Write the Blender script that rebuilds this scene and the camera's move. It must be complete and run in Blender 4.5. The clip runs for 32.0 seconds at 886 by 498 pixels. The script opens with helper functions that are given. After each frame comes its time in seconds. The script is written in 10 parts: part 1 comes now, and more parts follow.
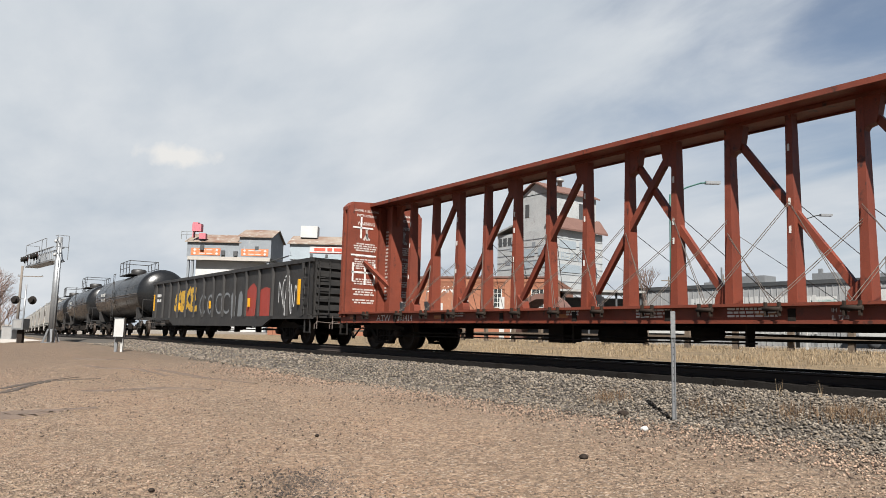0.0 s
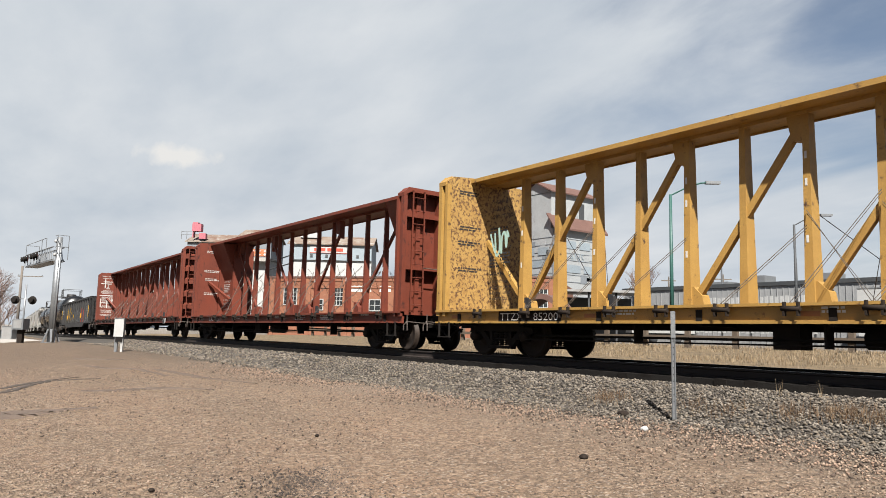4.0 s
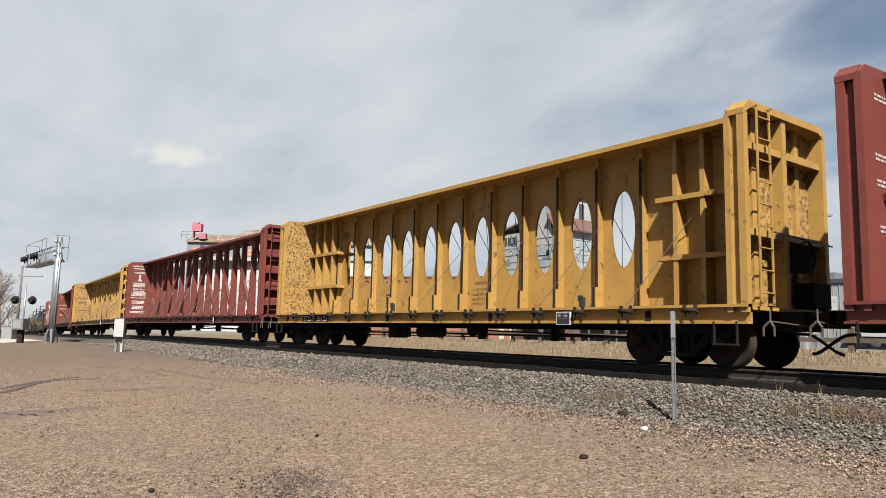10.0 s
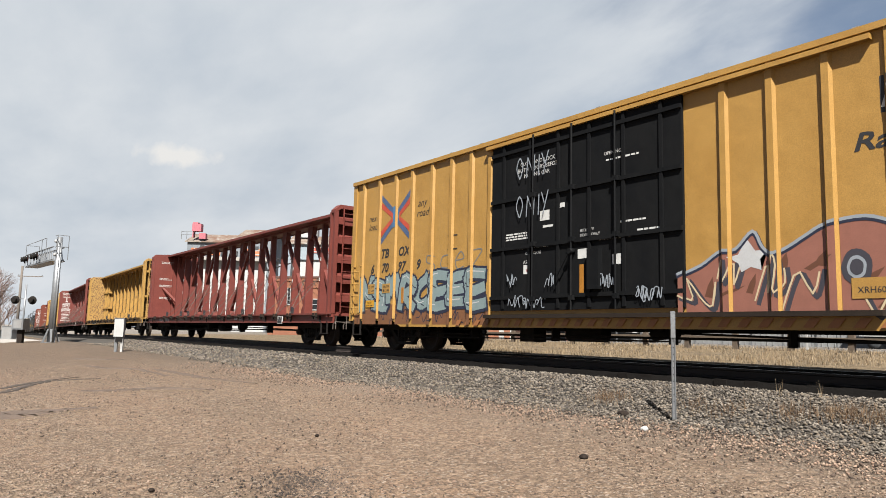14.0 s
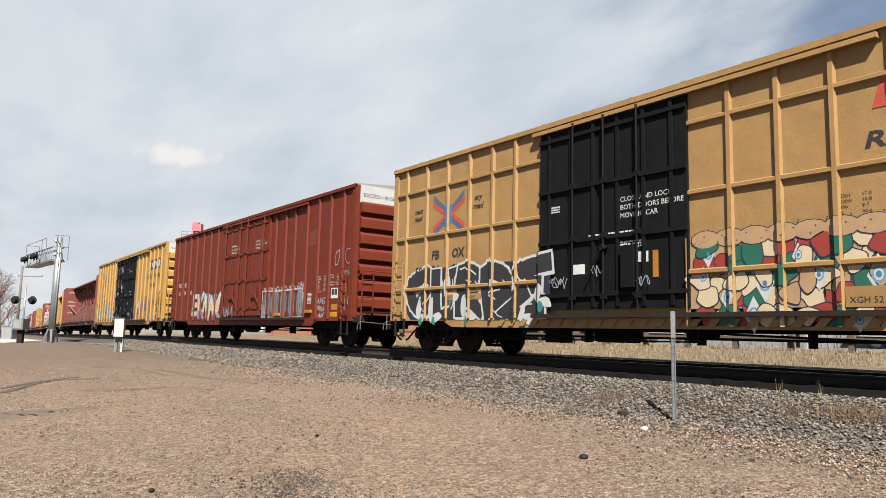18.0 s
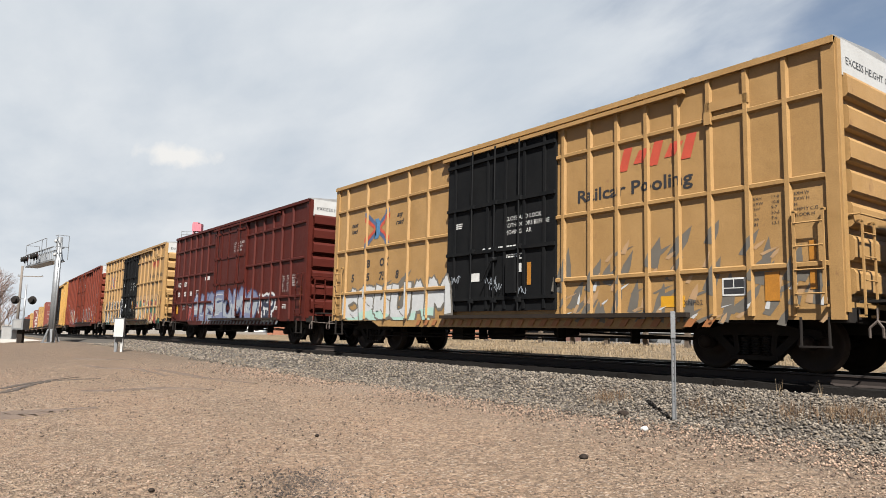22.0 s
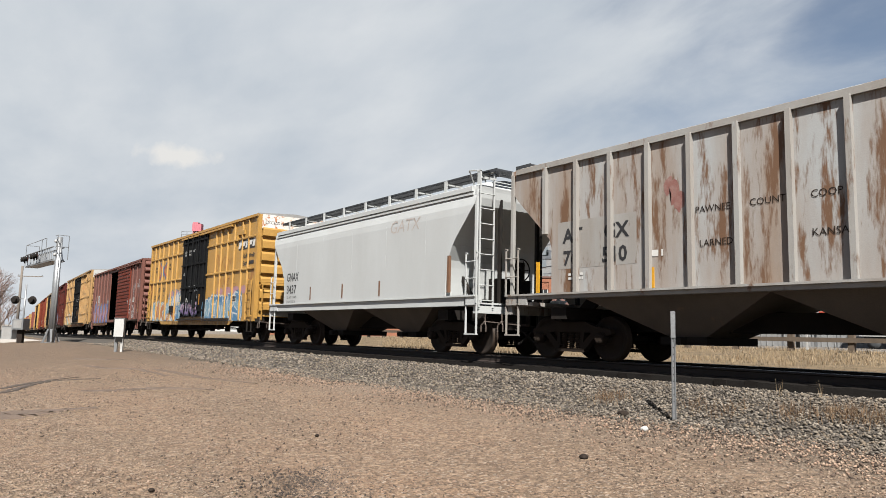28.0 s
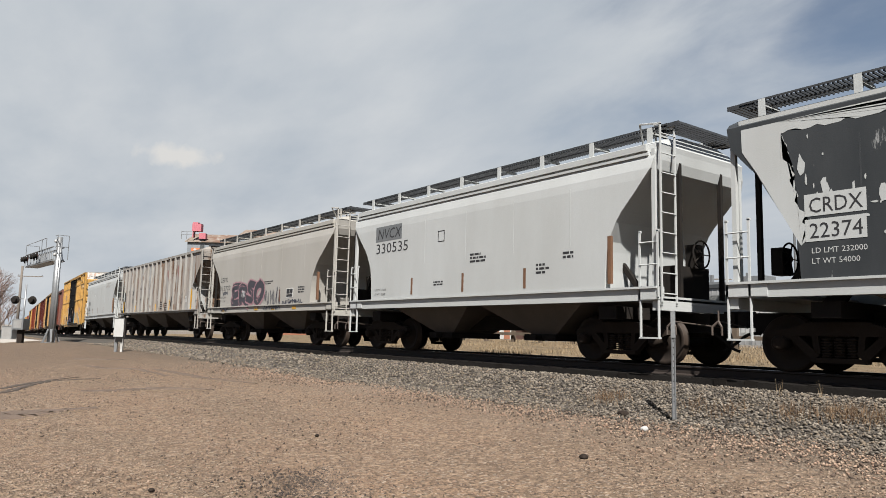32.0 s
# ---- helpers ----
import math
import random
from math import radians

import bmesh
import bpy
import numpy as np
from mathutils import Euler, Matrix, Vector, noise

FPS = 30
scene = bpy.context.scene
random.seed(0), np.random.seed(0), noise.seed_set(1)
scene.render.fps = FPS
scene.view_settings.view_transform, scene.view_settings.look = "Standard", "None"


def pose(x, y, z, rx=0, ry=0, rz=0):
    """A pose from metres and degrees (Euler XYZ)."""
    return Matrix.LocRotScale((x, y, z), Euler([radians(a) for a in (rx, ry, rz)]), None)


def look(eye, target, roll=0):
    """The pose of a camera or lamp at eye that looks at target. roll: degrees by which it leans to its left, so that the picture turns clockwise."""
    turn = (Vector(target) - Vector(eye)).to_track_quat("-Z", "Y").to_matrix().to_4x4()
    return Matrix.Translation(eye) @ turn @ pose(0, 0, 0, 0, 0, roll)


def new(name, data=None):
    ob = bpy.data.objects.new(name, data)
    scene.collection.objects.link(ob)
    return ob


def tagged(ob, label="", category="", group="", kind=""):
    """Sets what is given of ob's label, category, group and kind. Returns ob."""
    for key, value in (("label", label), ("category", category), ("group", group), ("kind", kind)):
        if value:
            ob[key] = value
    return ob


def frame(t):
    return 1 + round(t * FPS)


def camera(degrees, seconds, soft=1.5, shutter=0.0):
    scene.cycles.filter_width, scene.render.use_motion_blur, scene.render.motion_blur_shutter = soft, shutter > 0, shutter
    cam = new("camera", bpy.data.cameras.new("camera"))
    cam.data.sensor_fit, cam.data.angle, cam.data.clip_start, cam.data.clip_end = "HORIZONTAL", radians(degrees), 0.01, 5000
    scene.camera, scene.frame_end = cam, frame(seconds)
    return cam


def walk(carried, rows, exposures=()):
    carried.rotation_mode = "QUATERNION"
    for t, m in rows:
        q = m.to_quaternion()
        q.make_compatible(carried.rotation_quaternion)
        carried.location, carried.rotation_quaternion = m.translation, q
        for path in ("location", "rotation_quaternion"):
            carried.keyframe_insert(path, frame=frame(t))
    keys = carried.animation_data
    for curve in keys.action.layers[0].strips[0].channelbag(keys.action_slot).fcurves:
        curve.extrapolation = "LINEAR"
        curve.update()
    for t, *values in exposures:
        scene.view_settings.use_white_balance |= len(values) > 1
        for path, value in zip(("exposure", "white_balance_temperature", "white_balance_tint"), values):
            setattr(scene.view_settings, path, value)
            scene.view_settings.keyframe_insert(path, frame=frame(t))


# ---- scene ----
# World: the track runs along X; the train leaves towards -X, the camera stands at Y = 0.
CAM_Z = 1.5
EXPOSURE = 1.75
CAM_POSE = pose(0, 0, CAM_Z, 0, 0, 53.35) @ pose(0, 0, 0, 96.91) @ pose(0, 0, 0, 0, 0, 1.42)
cam = camera(63.8, 32.0, soft=0.55, shutter=0.0)
walk(cam, [(0, CAM_POSE), (32, CAM_POSE)], [(0, EXPOSURE), (3, EXPOSURE), (7, EXPOSURE - 0.06), (12, EXPOSURE - 0.05), (17, EXPOSURE + 0.09), (24, EXPOSURE + 0.10), (26.5, EXPOSURE + 0.03), (29, EXPOSURE - 0.09), (31, EXPOSURE - 0.16), (32, EXPOSURE - 0.22)])

# ---- world and sun ----
SUN_EL, SUN_AZ = 50.0, 57.0          # elevation; turn from straight behind the camera's side towards +X
sun_dir = Vector((math.cos(radians(SUN_EL)) * math.sin(radians(SUN_AZ)),
                  -math.cos(radians(SUN_EL)) * math.cos(radians(SUN_AZ)), math.sin(radians(SUN_EL))))
sun_data = bpy.data.lights.new("sun", "SUN")
sun_data.energy, sun_data.angle, sun_data.color = 5.0, radians(0.8), (1.0, 0.965, 0.91)
sun = new("sun", sun_data)
sun.matrix_world = look(sun_dir * 100, (0, 0, 0))

world = bpy.data.worlds.new("sky")
scene.world = world
world.use_nodes = True


CLEAR_DIR = (0.520, 0.330, 0.788)
BANK_DIR = (-0.790, 0.600, 0.120)
PUFF_DIR = (-0.938, 0.265, 0.224)


def sky_nodes():
    nt = world.node_tree
    nd, ln = nt.nodes, nt.links
    nd.clear()
    out = nd.new("ShaderNodeOutputWorld")
    tc = nd.new("ShaderNodeTexCoord")
    sky = nd.new("ShaderNodeTexSky")
    sky.sky_type, sky.sun_disc = "NISHITA", False
    sky.sun_elevation, sky.sun_rotation = radians(SUN_EL), radians(180 - SUN_AZ)
    sky.dust_density = 1.5
    sep = nd.new("ShaderNodeSeparateXYZ")
    ln.new(tc.outputs["Generated"], sep.inputs[0])
    # cloud deck: direction projected on a high plane
    zz = nd.new("ShaderNodeMath"); zz.operation = "ADD"; zz.inputs[1].default_value = 0.22
    ln.new(sep.outputs["Z"], zz.inputs[0])
    mx = nd.new("ShaderNodeMath"); mx.operation = "MAXIMUM"; mx.inputs[1].default_value = 0.05
    ln.new(zz.outputs[0], mx.inputs[0])
    dv = nd.new("ShaderNodeVectorMath"); dv.operation = "DIVIDE"
    cmb = nd.new("ShaderNodeCombineXYZ")
    for k in range(3):
        ln.new(mx.outputs[0], cmb.inputs[k])
    ln.new(tc.outputs["Generated"], dv.inputs[0]); ln.new(cmb.outputs[0], dv.inputs[1])
    mp = nd.new("ShaderNodeMapping")
    mp.inputs["Rotation"].default_value = (0, 0, radians(25))
    mp.inputs["Scale"].default_value = (0.6, 1.1, 1.0)
    ln.new(dv.outputs[0], mp.inputs[0])
    n1 = nd.new("ShaderNodeTexNoise"); n1.inputs["Scale"].default_value = 1.3
    n1.inputs["Detail"].default_value = 9; n1.inputs["Roughness"].default_value = 0.56
    n1.inputs["Distortion"].default_value = 0.6
    ln.new(mp.outputs[0], n1.inputs["Vector"])
    # cover: a cloud bank ahead and to the left, clearer sky high up, to the right and behind
    clear = nd.new("ShaderNodeVectorMath"); clear.operation = "DOT_PRODUCT"
    clear.inputs[1].default_value = CLEAR_DIR
    ln.new(tc.outputs["Generated"], clear.inputs[0])
    wav = nd.new("ShaderNodeMapRange"); wav.inputs["To Min"].default_value, wav.inputs["To Max"].default_value = -0.46, 0.46
    ln.new(n1.outputs["Fac"], wav.inputs[0])
    add = nd.new("ShaderNodeMath"); add.operation = "SUBTRACT"
    ln.new(clear.outputs["Value"], add.inputs[0]); ln.new(wav.outputs[0], add.inputs[1])
    cov = nd.new("ShaderNodeMapRange")
    cov.inputs["From Min"].default_value, cov.inputs["From Max"].default_value = 0.52, 0.12
    cov.inputs["To Min"].default_value, cov.inputs["To Max"].default_value = 0.12, 1.0
    cov.interpolation_type = "SMOOTHSTEP"
    ln.new(add.outputs[0], cov.inputs[0])
    # the bank fades out overhead and towards the sun
    bank = nd.new("ShaderNodeVectorMath"); bank.operation = "DOT_PRODUCT"
    bank.inputs[1].default_value = BANK_DIR
    ln.new(tc.outputs["Generated"], bank.inputs[0])
    wob = nd.new("ShaderNodeMath"); wob.operation = "MULTIPLY_ADD"; wob.inputs[1].default_value = 0.3
    ln.new(wav.outputs[0], wob.inputs[0]); ln.new(bank.outputs["Value"], wob.inputs[2])
    bfade = nd.new("ShaderNodeMapRange"); bfade.interpolation_type = "SMOOTHSTEP"
    bfade.inputs["From Min"].default_value, bfade.inputs["From Max"].default_value = 0.25, 0.70
    ln.new(wob.outputs[0], bfade.inputs[0])
    cloud = nd.new("ShaderNodeMath"); cloud.operation = "MULTIPLY"
    ln.new(cov.outputs[0], cloud.inputs[0]); ln.new(bfade.outputs[0], cloud.inputs[1])
    # cloud brightness
    n2 = nd.new("ShaderNodeTexNoise"); n2.inputs["Scale"].default_value = 2.0
    n2.inputs["Detail"].default_value = 8; n2.inputs["Roughness"].default_value = 0.55
    ln.new(mp.outputs[0], n2.inputs["Vector"])
    ramp = nd.new("ShaderNodeValToRGB")
    ramp.color_ramp.elements[0].position, ramp.color_ramp.elements[0].color = 0.30, (0.54, 0.61, 0.69, 1)
    ramp.color_ramp.elements[1].position, ramp.color_ramp.elements[1].color = 0.70, (0.78, 0.815, 0.85, 1)
    ln.new(n2.outputs["Fac"], ramp.inputs[0])
    bs = nd.new("ShaderNodeBackground"); bs.inputs["Strength"].default_value = 0.030
    ln.new(sky.outputs[0], bs.inputs["Color"])
    # one small bright cumulus puff low in the bank
    sub = nd.new("ShaderNodeVectorMath"); sub.operation = "SUBTRACT"; sub.inputs[1].default_value = PUFF_DIR
    ln.new(tc.outputs["Generated"], sub.inputs[0])
    side = nd.new("ShaderNodeVectorMath"); side.operation = "DOT_PRODUCT"; side.inputs[1].default_value = (0.597 / 0.05, 0.802 / 0.05, 0)
    ln.new(sub.outputs[0], side.inputs[0])
    upd = nd.new("ShaderNodeVectorMath"); upd.operation = "DOT_PRODUCT"; upd.inputs[1].default_value = (0, 0, 1 / 0.017)
    ln.new(sub.outputs[0], upd.inputs[0])
    cm2 = nd.new("ShaderNodeCombineXYZ")
    ln.new(side.outputs["Value"], cm2.inputs[0]); ln.new(upd.outputs["Value"], cm2.inputs[1])
    ll = nd.new("ShaderNodeVectorMath"); ll.operation = "LENGTH"
    ln.new(cm2.outputs[0], ll.inputs[0])
    n3 = nd.new("ShaderNodeTexNoise"); n3.inputs["Scale"].default_value = 55; n3.inputs["Detail"].default_value = 6
    ln.new(tc.outputs["Generated"], n3.inputs["Vector"])
    pf = nd.new("ShaderNodeMath"); pf.operation = "ADD"
    ln.new(ll.outputs["Value"], pf.inputs[0])
    r3 = nd.new("ShaderNodeMapRange"); r3.inputs["To Min"].default_value, r3.inputs["To Max"].default_value = 0.7, -0.7
    ln.new(n3.outputs["Fac"], r3.inputs[0]); ln.new(r3.outputs[0], pf.inputs[1])
    pm = nd.new("ShaderNodeMapRange"); pm.inputs["From Min"].default_value, pm.inputs["From Max"].default_value = 1.0, 0.35
    ln.new(pf.outputs[0], pm.inputs[0])
    mx2 = nd.new("ShaderNodeMix"); mx2.data_type = "RGBA"; mx2.inputs["B"].default_value = (0.90, 0.89, 0.87, 1)
    ln.new(pm.outputs[0], mx2.inputs["Factor"]); ln.new(ramp.outputs[0], mx2.inputs["A"])
    bc = nd.new("ShaderNodeBackground"); bc.inputs["Strength"].default_value = 0.273
    ln.new(mx2.outputs["Result"], bc.inputs["Color"])
    mix = nd.new("ShaderNodeMixShader")
    ln.new(cloud.outputs[0], mix.inputs[0]); ln.new(bs.outputs[0], mix.inputs[1]); ln.new(bc.outputs[0], mix.inputs[2])
    ln.new(mix.outputs[0], out.inputs["Surface"])


sky_nodes()

# ---- materials ----
MATS = {}


def paint(name, col, col2=None, rough=0.6, scale=3.0, metal=0.0, bump=0.15, grain=60.0, streak=0.0, amount=0.5, speck=None, speck_at=0.66, spec=0.35, grit=0.4):
    """A worn surface: two colours mixed by broad noise, fine grain, upright streaks, specks of a third colour, and relief."""
    m = bpy.data.materials.new(name)
    m.use_nodes = True
    nt = m.node_tree
    nd, ln = nt.nodes, nt.links
    bs = nd["Principled BSDF"]
    bs.inputs["Roughness"].default_value, bs.inputs["Metallic"].default_value = rough, metal
    bs.inputs["Specular IOR Level"].default_value = spec
    tc = nd.new("ShaderNodeTexCoord")
    oi = nd.new("ShaderNodeObjectInfo")
    off = nd.new("ShaderNodeVectorMath"); off.operation = "ADD"
    sc = nd.new("ShaderNodeVectorMath"); sc.operation = "SCALE"; sc.inputs["Scale"].default_value = 37.0
    cx = nd.new("ShaderNodeCombineXYZ")
    for k in range(3):
        ln.new(oi.outputs["Random"], cx.inputs[k])
    ln.new(cx.outputs[0], sc.inputs[0]); ln.new(tc.outputs["Object"], off.inputs[0]); ln.new(sc.outputs[0], off.inputs[1])
    mp = nd.new("ShaderNodeMapping")
    mp.inputs["Scale"].default_value = (1, 1, 1 - 0.9 * streak)
    ln.new(off.outputs[0], mp.inputs[0])
    n1 = nd.new("ShaderNodeTexNoise"); n1.inputs["Scale"].default_value = scale
    n1.inputs["Detail"].default_value = 6; n1.inputs["Roughness"].default_value = 0.62
    ln.new(mp.outputs[0], n1.inputs["Vector"])
    n2 = nd.new("ShaderNodeTexNoise"); n2.inputs["Scale"].default_value = grain; n2.inputs["Detail"].default_value = 3
    ln.new(off.outputs[0], n2.inputs["Vector"])
    col2 = col2 or tuple(c * 0.7 for c in col)
    r = nd.new("ShaderNodeMapRange")
    r.inputs["From Min"].default_value, r.inputs["From Max"].default_value = 0.35, 0.75
    r.inputs["To Max"].default_value = amount * 1.6
    ln.new(n1.outputs["Fac"], r.inputs[0])
    mx = nd.new("ShaderNodeMix"); mx.data_type = "RGBA"
    mx.inputs["A"].default_value, mx.inputs["B"].default_value = (*col, 1), (*col2, 1)
    ln.new(r.outputs[0], mx.inputs["Factor"])
    g = nd.new("ShaderNodeMapRange"); g.inputs["To Min"].default_value, g.inputs["To Max"].default_value = 1 - grit, 1 + grit
    ln.new(n2.outputs["Fac"], g.inputs[0])
    ml = nd.new("ShaderNodeVectorMath"); ml.operation = "SCALE"
    ln.new(mx.outputs["Result"], ml.inputs[0]); ln.new(g.outputs[0], ml.inputs["Scale"])
    last = ml.outputs[0]
    if speck:
        n3 = nd.new("ShaderNodeTexNoise"); n3.inputs["Scale"].default_value = scale * 3.1
        n3.inputs["Detail"].default_value = 9; n3.inputs["Roughness"].default_value = 0.7
        ln.new(mp.outputs[0], n3.inputs["Vector"])
        r3 = nd.new("ShaderNodeMapRange")
        r3.inputs["From Min"].default_value, r3.inputs["From Max"].default_value = speck_at - 0.05, speck_at + 0.03
        ln.new(n3.outputs["Fac"], r3.inputs[0])
        m3 = nd.new("ShaderNodeMix"); m3.data_type = "RGBA"; m3.inputs["B"].default_value = (*speck, 1)
        ln.new(last, m3.inputs["A"]); ln.new(r3.outputs[0], m3.inputs["Factor"])
        last = m3.outputs["Result"]
    ln.new(last, bs.inputs["Base Color"])
    if bump:
        bp = nd.new("ShaderNodeBump"); bp.inputs["Strength"].default_value, bp.inputs["Distance"].default_value = bump, 0.01
        ln.new(n2.outputs["Fac"], bp.inputs["Height"])
        if streak and grit > 0.2:                    # sheet steel is never quite flat
            n4 = nd.new("ShaderNodeTexNoise"); n4.inputs["Scale"].default_value = 1.6; n4.inputs["Detail"].default_value = 2
            ln.new(off.outputs[0], n4.inputs["Vector"])
            b4 = nd.new("ShaderNodeBump"); b4.inputs["Strength"].default_value, b4.inputs["Distance"].default_value = 0.5, 0.05
            ln.new(n4.outputs["Fac"], b4.inputs["Height"]); ln.new(b4.outputs[0], bp.inputs["Normal"])
        ln.new(bp.outputs[0], bs.inputs["Normal"])
    MATS[name] = m
    return m


RUST = (0.16, 0.065, 0.03)
paint("yellow_new", (0.236, 0.134, 0.034), (0.195, 0.103, 0.022), 0.48, 1.2, speck=(0.135, 0.066, 0.022), speck_at=0.72, streak=0.6)
paint("yellow_pale", (0.196, 0.116, 0.044), (0.16, 0.09, 0.03), 0.52, 1.2, speck=(0.13, 0.07, 0.029), speck_at=0.68, streak=0.6)
paint("yellow_beam", (0.234, 0.137, 0.0343), (0.176, 0.0952, 0.0234), 0.55, 1.5, speck=(0.0399, 0.02, 0.0119), speck_at=0.645)
paint("yellow_rusty", (0.246, 0.152, 0.0468), (0.16, 0.085, 0.024), 0.6, 4.0, speck=(0.058, 0.027, 0.012), speck_at=0.545)
paint("red_orange", (0.0975, 0.0191, 0.00819), (0.0585, 0.0137, 0.00741), 0.6, 1.4, speck=(0.0234, 0.0078, 0.00546), speck_at=0.63, streak=0.5)
paint("red_maroon", (0.0975, 0.0214, 0.0147), (0.0736, 0.0175, 0.0137), 0.55, 1.4, speck=(0.129, 0.0624, 0.0467), speck_at=0.75, streak=0.5)
paint("red_wine", (0.039, 0.0055, 0.0031), (0.027, 0.0043, 0.0026), 0.58, 1.2, speck=(0.06, 0.016, 0.010), speck_at=0.72, streak=0.7, spec=0.15)
paint("red_brick_car", (0.0842, 0.0148, 0.00686), (0.0624, 0.0121, 0.00624), 0.6, 1.2, speck=(0.039, 0.0101, 0.00624), speck_at=0.70, streak=0.6, spec=0.15)
paint("brown_faded", (0.0842, 0.0303, 0.0207), (0.0624, 0.0218, 0.0152), 0.65, 1.1, speck=(0.035, 0.0137, 0.0108), speck_at=0.70, streak=0.6)
paint("door_black", (0.0034, 0.0037, 0.0042), (0.0065, 0.0065, 0.0065), 0.7, 2.0, streak=0.7, spec=0.08)
paint("car_black", (0.0103, 0.00983, 0.00983), (0.0187, 0.0168, 0.015), 0.55, 1.6, streak=0.7)
paint("tank_black", (0.00576, 0.00612, 0.00684), (0.01008, 0.009936, 0.00972), 0.26, 0.9, streak=0.4, spec=0.28, grit=0.12)
# undergear tones set extra low, so part of the underbody shade is in the colour
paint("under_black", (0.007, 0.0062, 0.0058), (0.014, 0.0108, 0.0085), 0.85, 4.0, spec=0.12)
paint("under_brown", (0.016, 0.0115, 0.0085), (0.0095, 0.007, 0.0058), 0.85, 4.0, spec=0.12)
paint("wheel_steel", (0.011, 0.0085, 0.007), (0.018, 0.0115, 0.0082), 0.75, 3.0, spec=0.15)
paint("lever_steel", (0.06, 0.047, 0.039), (0.036, 0.027, 0.022), 0.6, 6.0, metal=0.2)
paint("wheel_tread", (0.024, 0.0165, 0.012), (0.011, 0.008, 0.0065), 0.6, 5.0, spec=0.15)
paint("cable", (0.075, 0.062, 0.052), (0.04, 0.032, 0.026), 0.6, 8.0, metal=0.2)
paint("hopper_white", (0.275, 0.285, 0.285), (0.226, 0.231, 0.225), 0.5, 0.8, streak=0.85, speck=(0.237, 0.225, 0.196), speck_at=0.72, grit=0.12)
paint("hopper_cream", (0.225, 0.217, 0.201), (0.186, 0.177, 0.158), 0.55, 0.8, streak=0.85, speck=(0.178, 0.148, 0.112), speck_at=0.70, grit=0.12)
paint("hopper_rusty", (0.205, 0.211, 0.210), (0.135, 0.086, 0.052), 0.7, 0.9, streak=0.92, amount=0.66, speck=(0.08, 0.042, 0.022), speck_at=0.565, grit=0.12)
paint("hopper_post", (0.185, 0.184, 0.176), (0.125, 0.10, 0.08), 0.6, 1.2, streak=0.85, speck=(0.078, 0.0429, 0.025), speck_at=0.62, grit=0.12)
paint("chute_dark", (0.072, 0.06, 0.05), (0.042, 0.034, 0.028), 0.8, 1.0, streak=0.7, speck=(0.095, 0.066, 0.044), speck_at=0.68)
paint("hopper_dark", (0.0109, 0.0134, 0.0156), (0.0234, 0.0257, 0.0281), 0.65, 1.5, streak=0.8, speck=(0.204, 0.209, 0.209), speck_at=0.70, grit=0.12)
paint("white_paint", (0.2592, 0.2592, 0.252), (0.216, 0.2102, 0.198), 0.5, 2.0, grit=0.12)
paint("white_rusty", (0.37, 0.364, 0.35), (0.321, 0.282, 0.233), 0.55, 1.6, speck=(0.218, 0.0827, 0.0292), speck_at=0.56)
paint("letter_white", (0.367, 0.367, 0.355), (0.281, 0.277, 0.265), 0.6, 5.0, grit=0.12)
paint("rust_letter", (0.0936, 0.0468, 0.025), None, 0.7, 5.0)
paint("faded_red", (0.125, 0.0468, 0.039), (0.172, 0.117, 0.101), 0.7, 9.0)
paint("letter_faded", (0.281, 0.257, 0.242), (0.156, 0.125, 0.109), 0.6, 9.0)
paint("reflector_orange", (0.234, 0.0975, 0.0125), None, 0.45, 5.0)
paint("letter_black", (0.0144, 0.0144, 0.01584), None, 0.6, 5.0)
paint("reflector_yellow", (0.35, 0.176, 0.00975), None, 0.4, 5.0)
paint("roof_metal", (0.2016, 0.2016, 0.1973), (0.1526, 0.1433, 0.1346), 0.45, 2.0, metal=0.3)
paint("galvanized", (0.1793, 0.1843, 0.1886), (0.1346, 0.1397, 0.1433), 0.42, 6.0, metal=0.55)
paint("grating", (0.0396, 0.04176, 0.04464), (0.02592, 0.02664, 0.02808), 0.5, 6.0, metal=0.3)
paint("inside_dark", (0.05, 0.055, 0.055), (0.075, 0.074, 0.068), 0.8, 2.0)

# ---- mesh tools ----
def box(bm, x0, x1, y0, y1, z0, z1):
    v = [bm.verts.new(p) for p in ((x0, y0, z0), (x1, y0, z0), (x1, y1, z0), (x0, y1, z0), (x0, y0, z1), (x1, y0, z1), (x1, y1, z1), (x0, y1, z1))]
    for f in ((0, 3, 2, 1), (4, 5, 6, 7), (0, 1, 5, 4), (1, 2, 6, 5), (2, 3, 7, 6), (3, 0, 4, 7)):
        bm.faces.new([v[i] for i in f])
    return v


def prism(bm, outline, lo, hi, axis="y"):
    """An outline of (a, b) pairs pushed along one axis from lo to hi. axis y: (x, z); x: (y, z); z: (x, y)."""
    put = {"y": lambda a, b, c: (a, c, b), "x": lambda a, b, c: (c, a, b), "z": lambda a, b, c: (a, b, c)}[axis]
    p = [bm.verts.new(put(a, b, lo)) for a, b in outline]
    q = [bm.verts.new(put(a, b, hi)) for a, b in outline]
    n = len(outline)
    bm.faces.new(p)
    bm.faces.new(q[::-1])
    for i in range(n):
        bm.faces.new((p[i], q[i], q[(i + 1) % n], p[(i + 1) % n]))


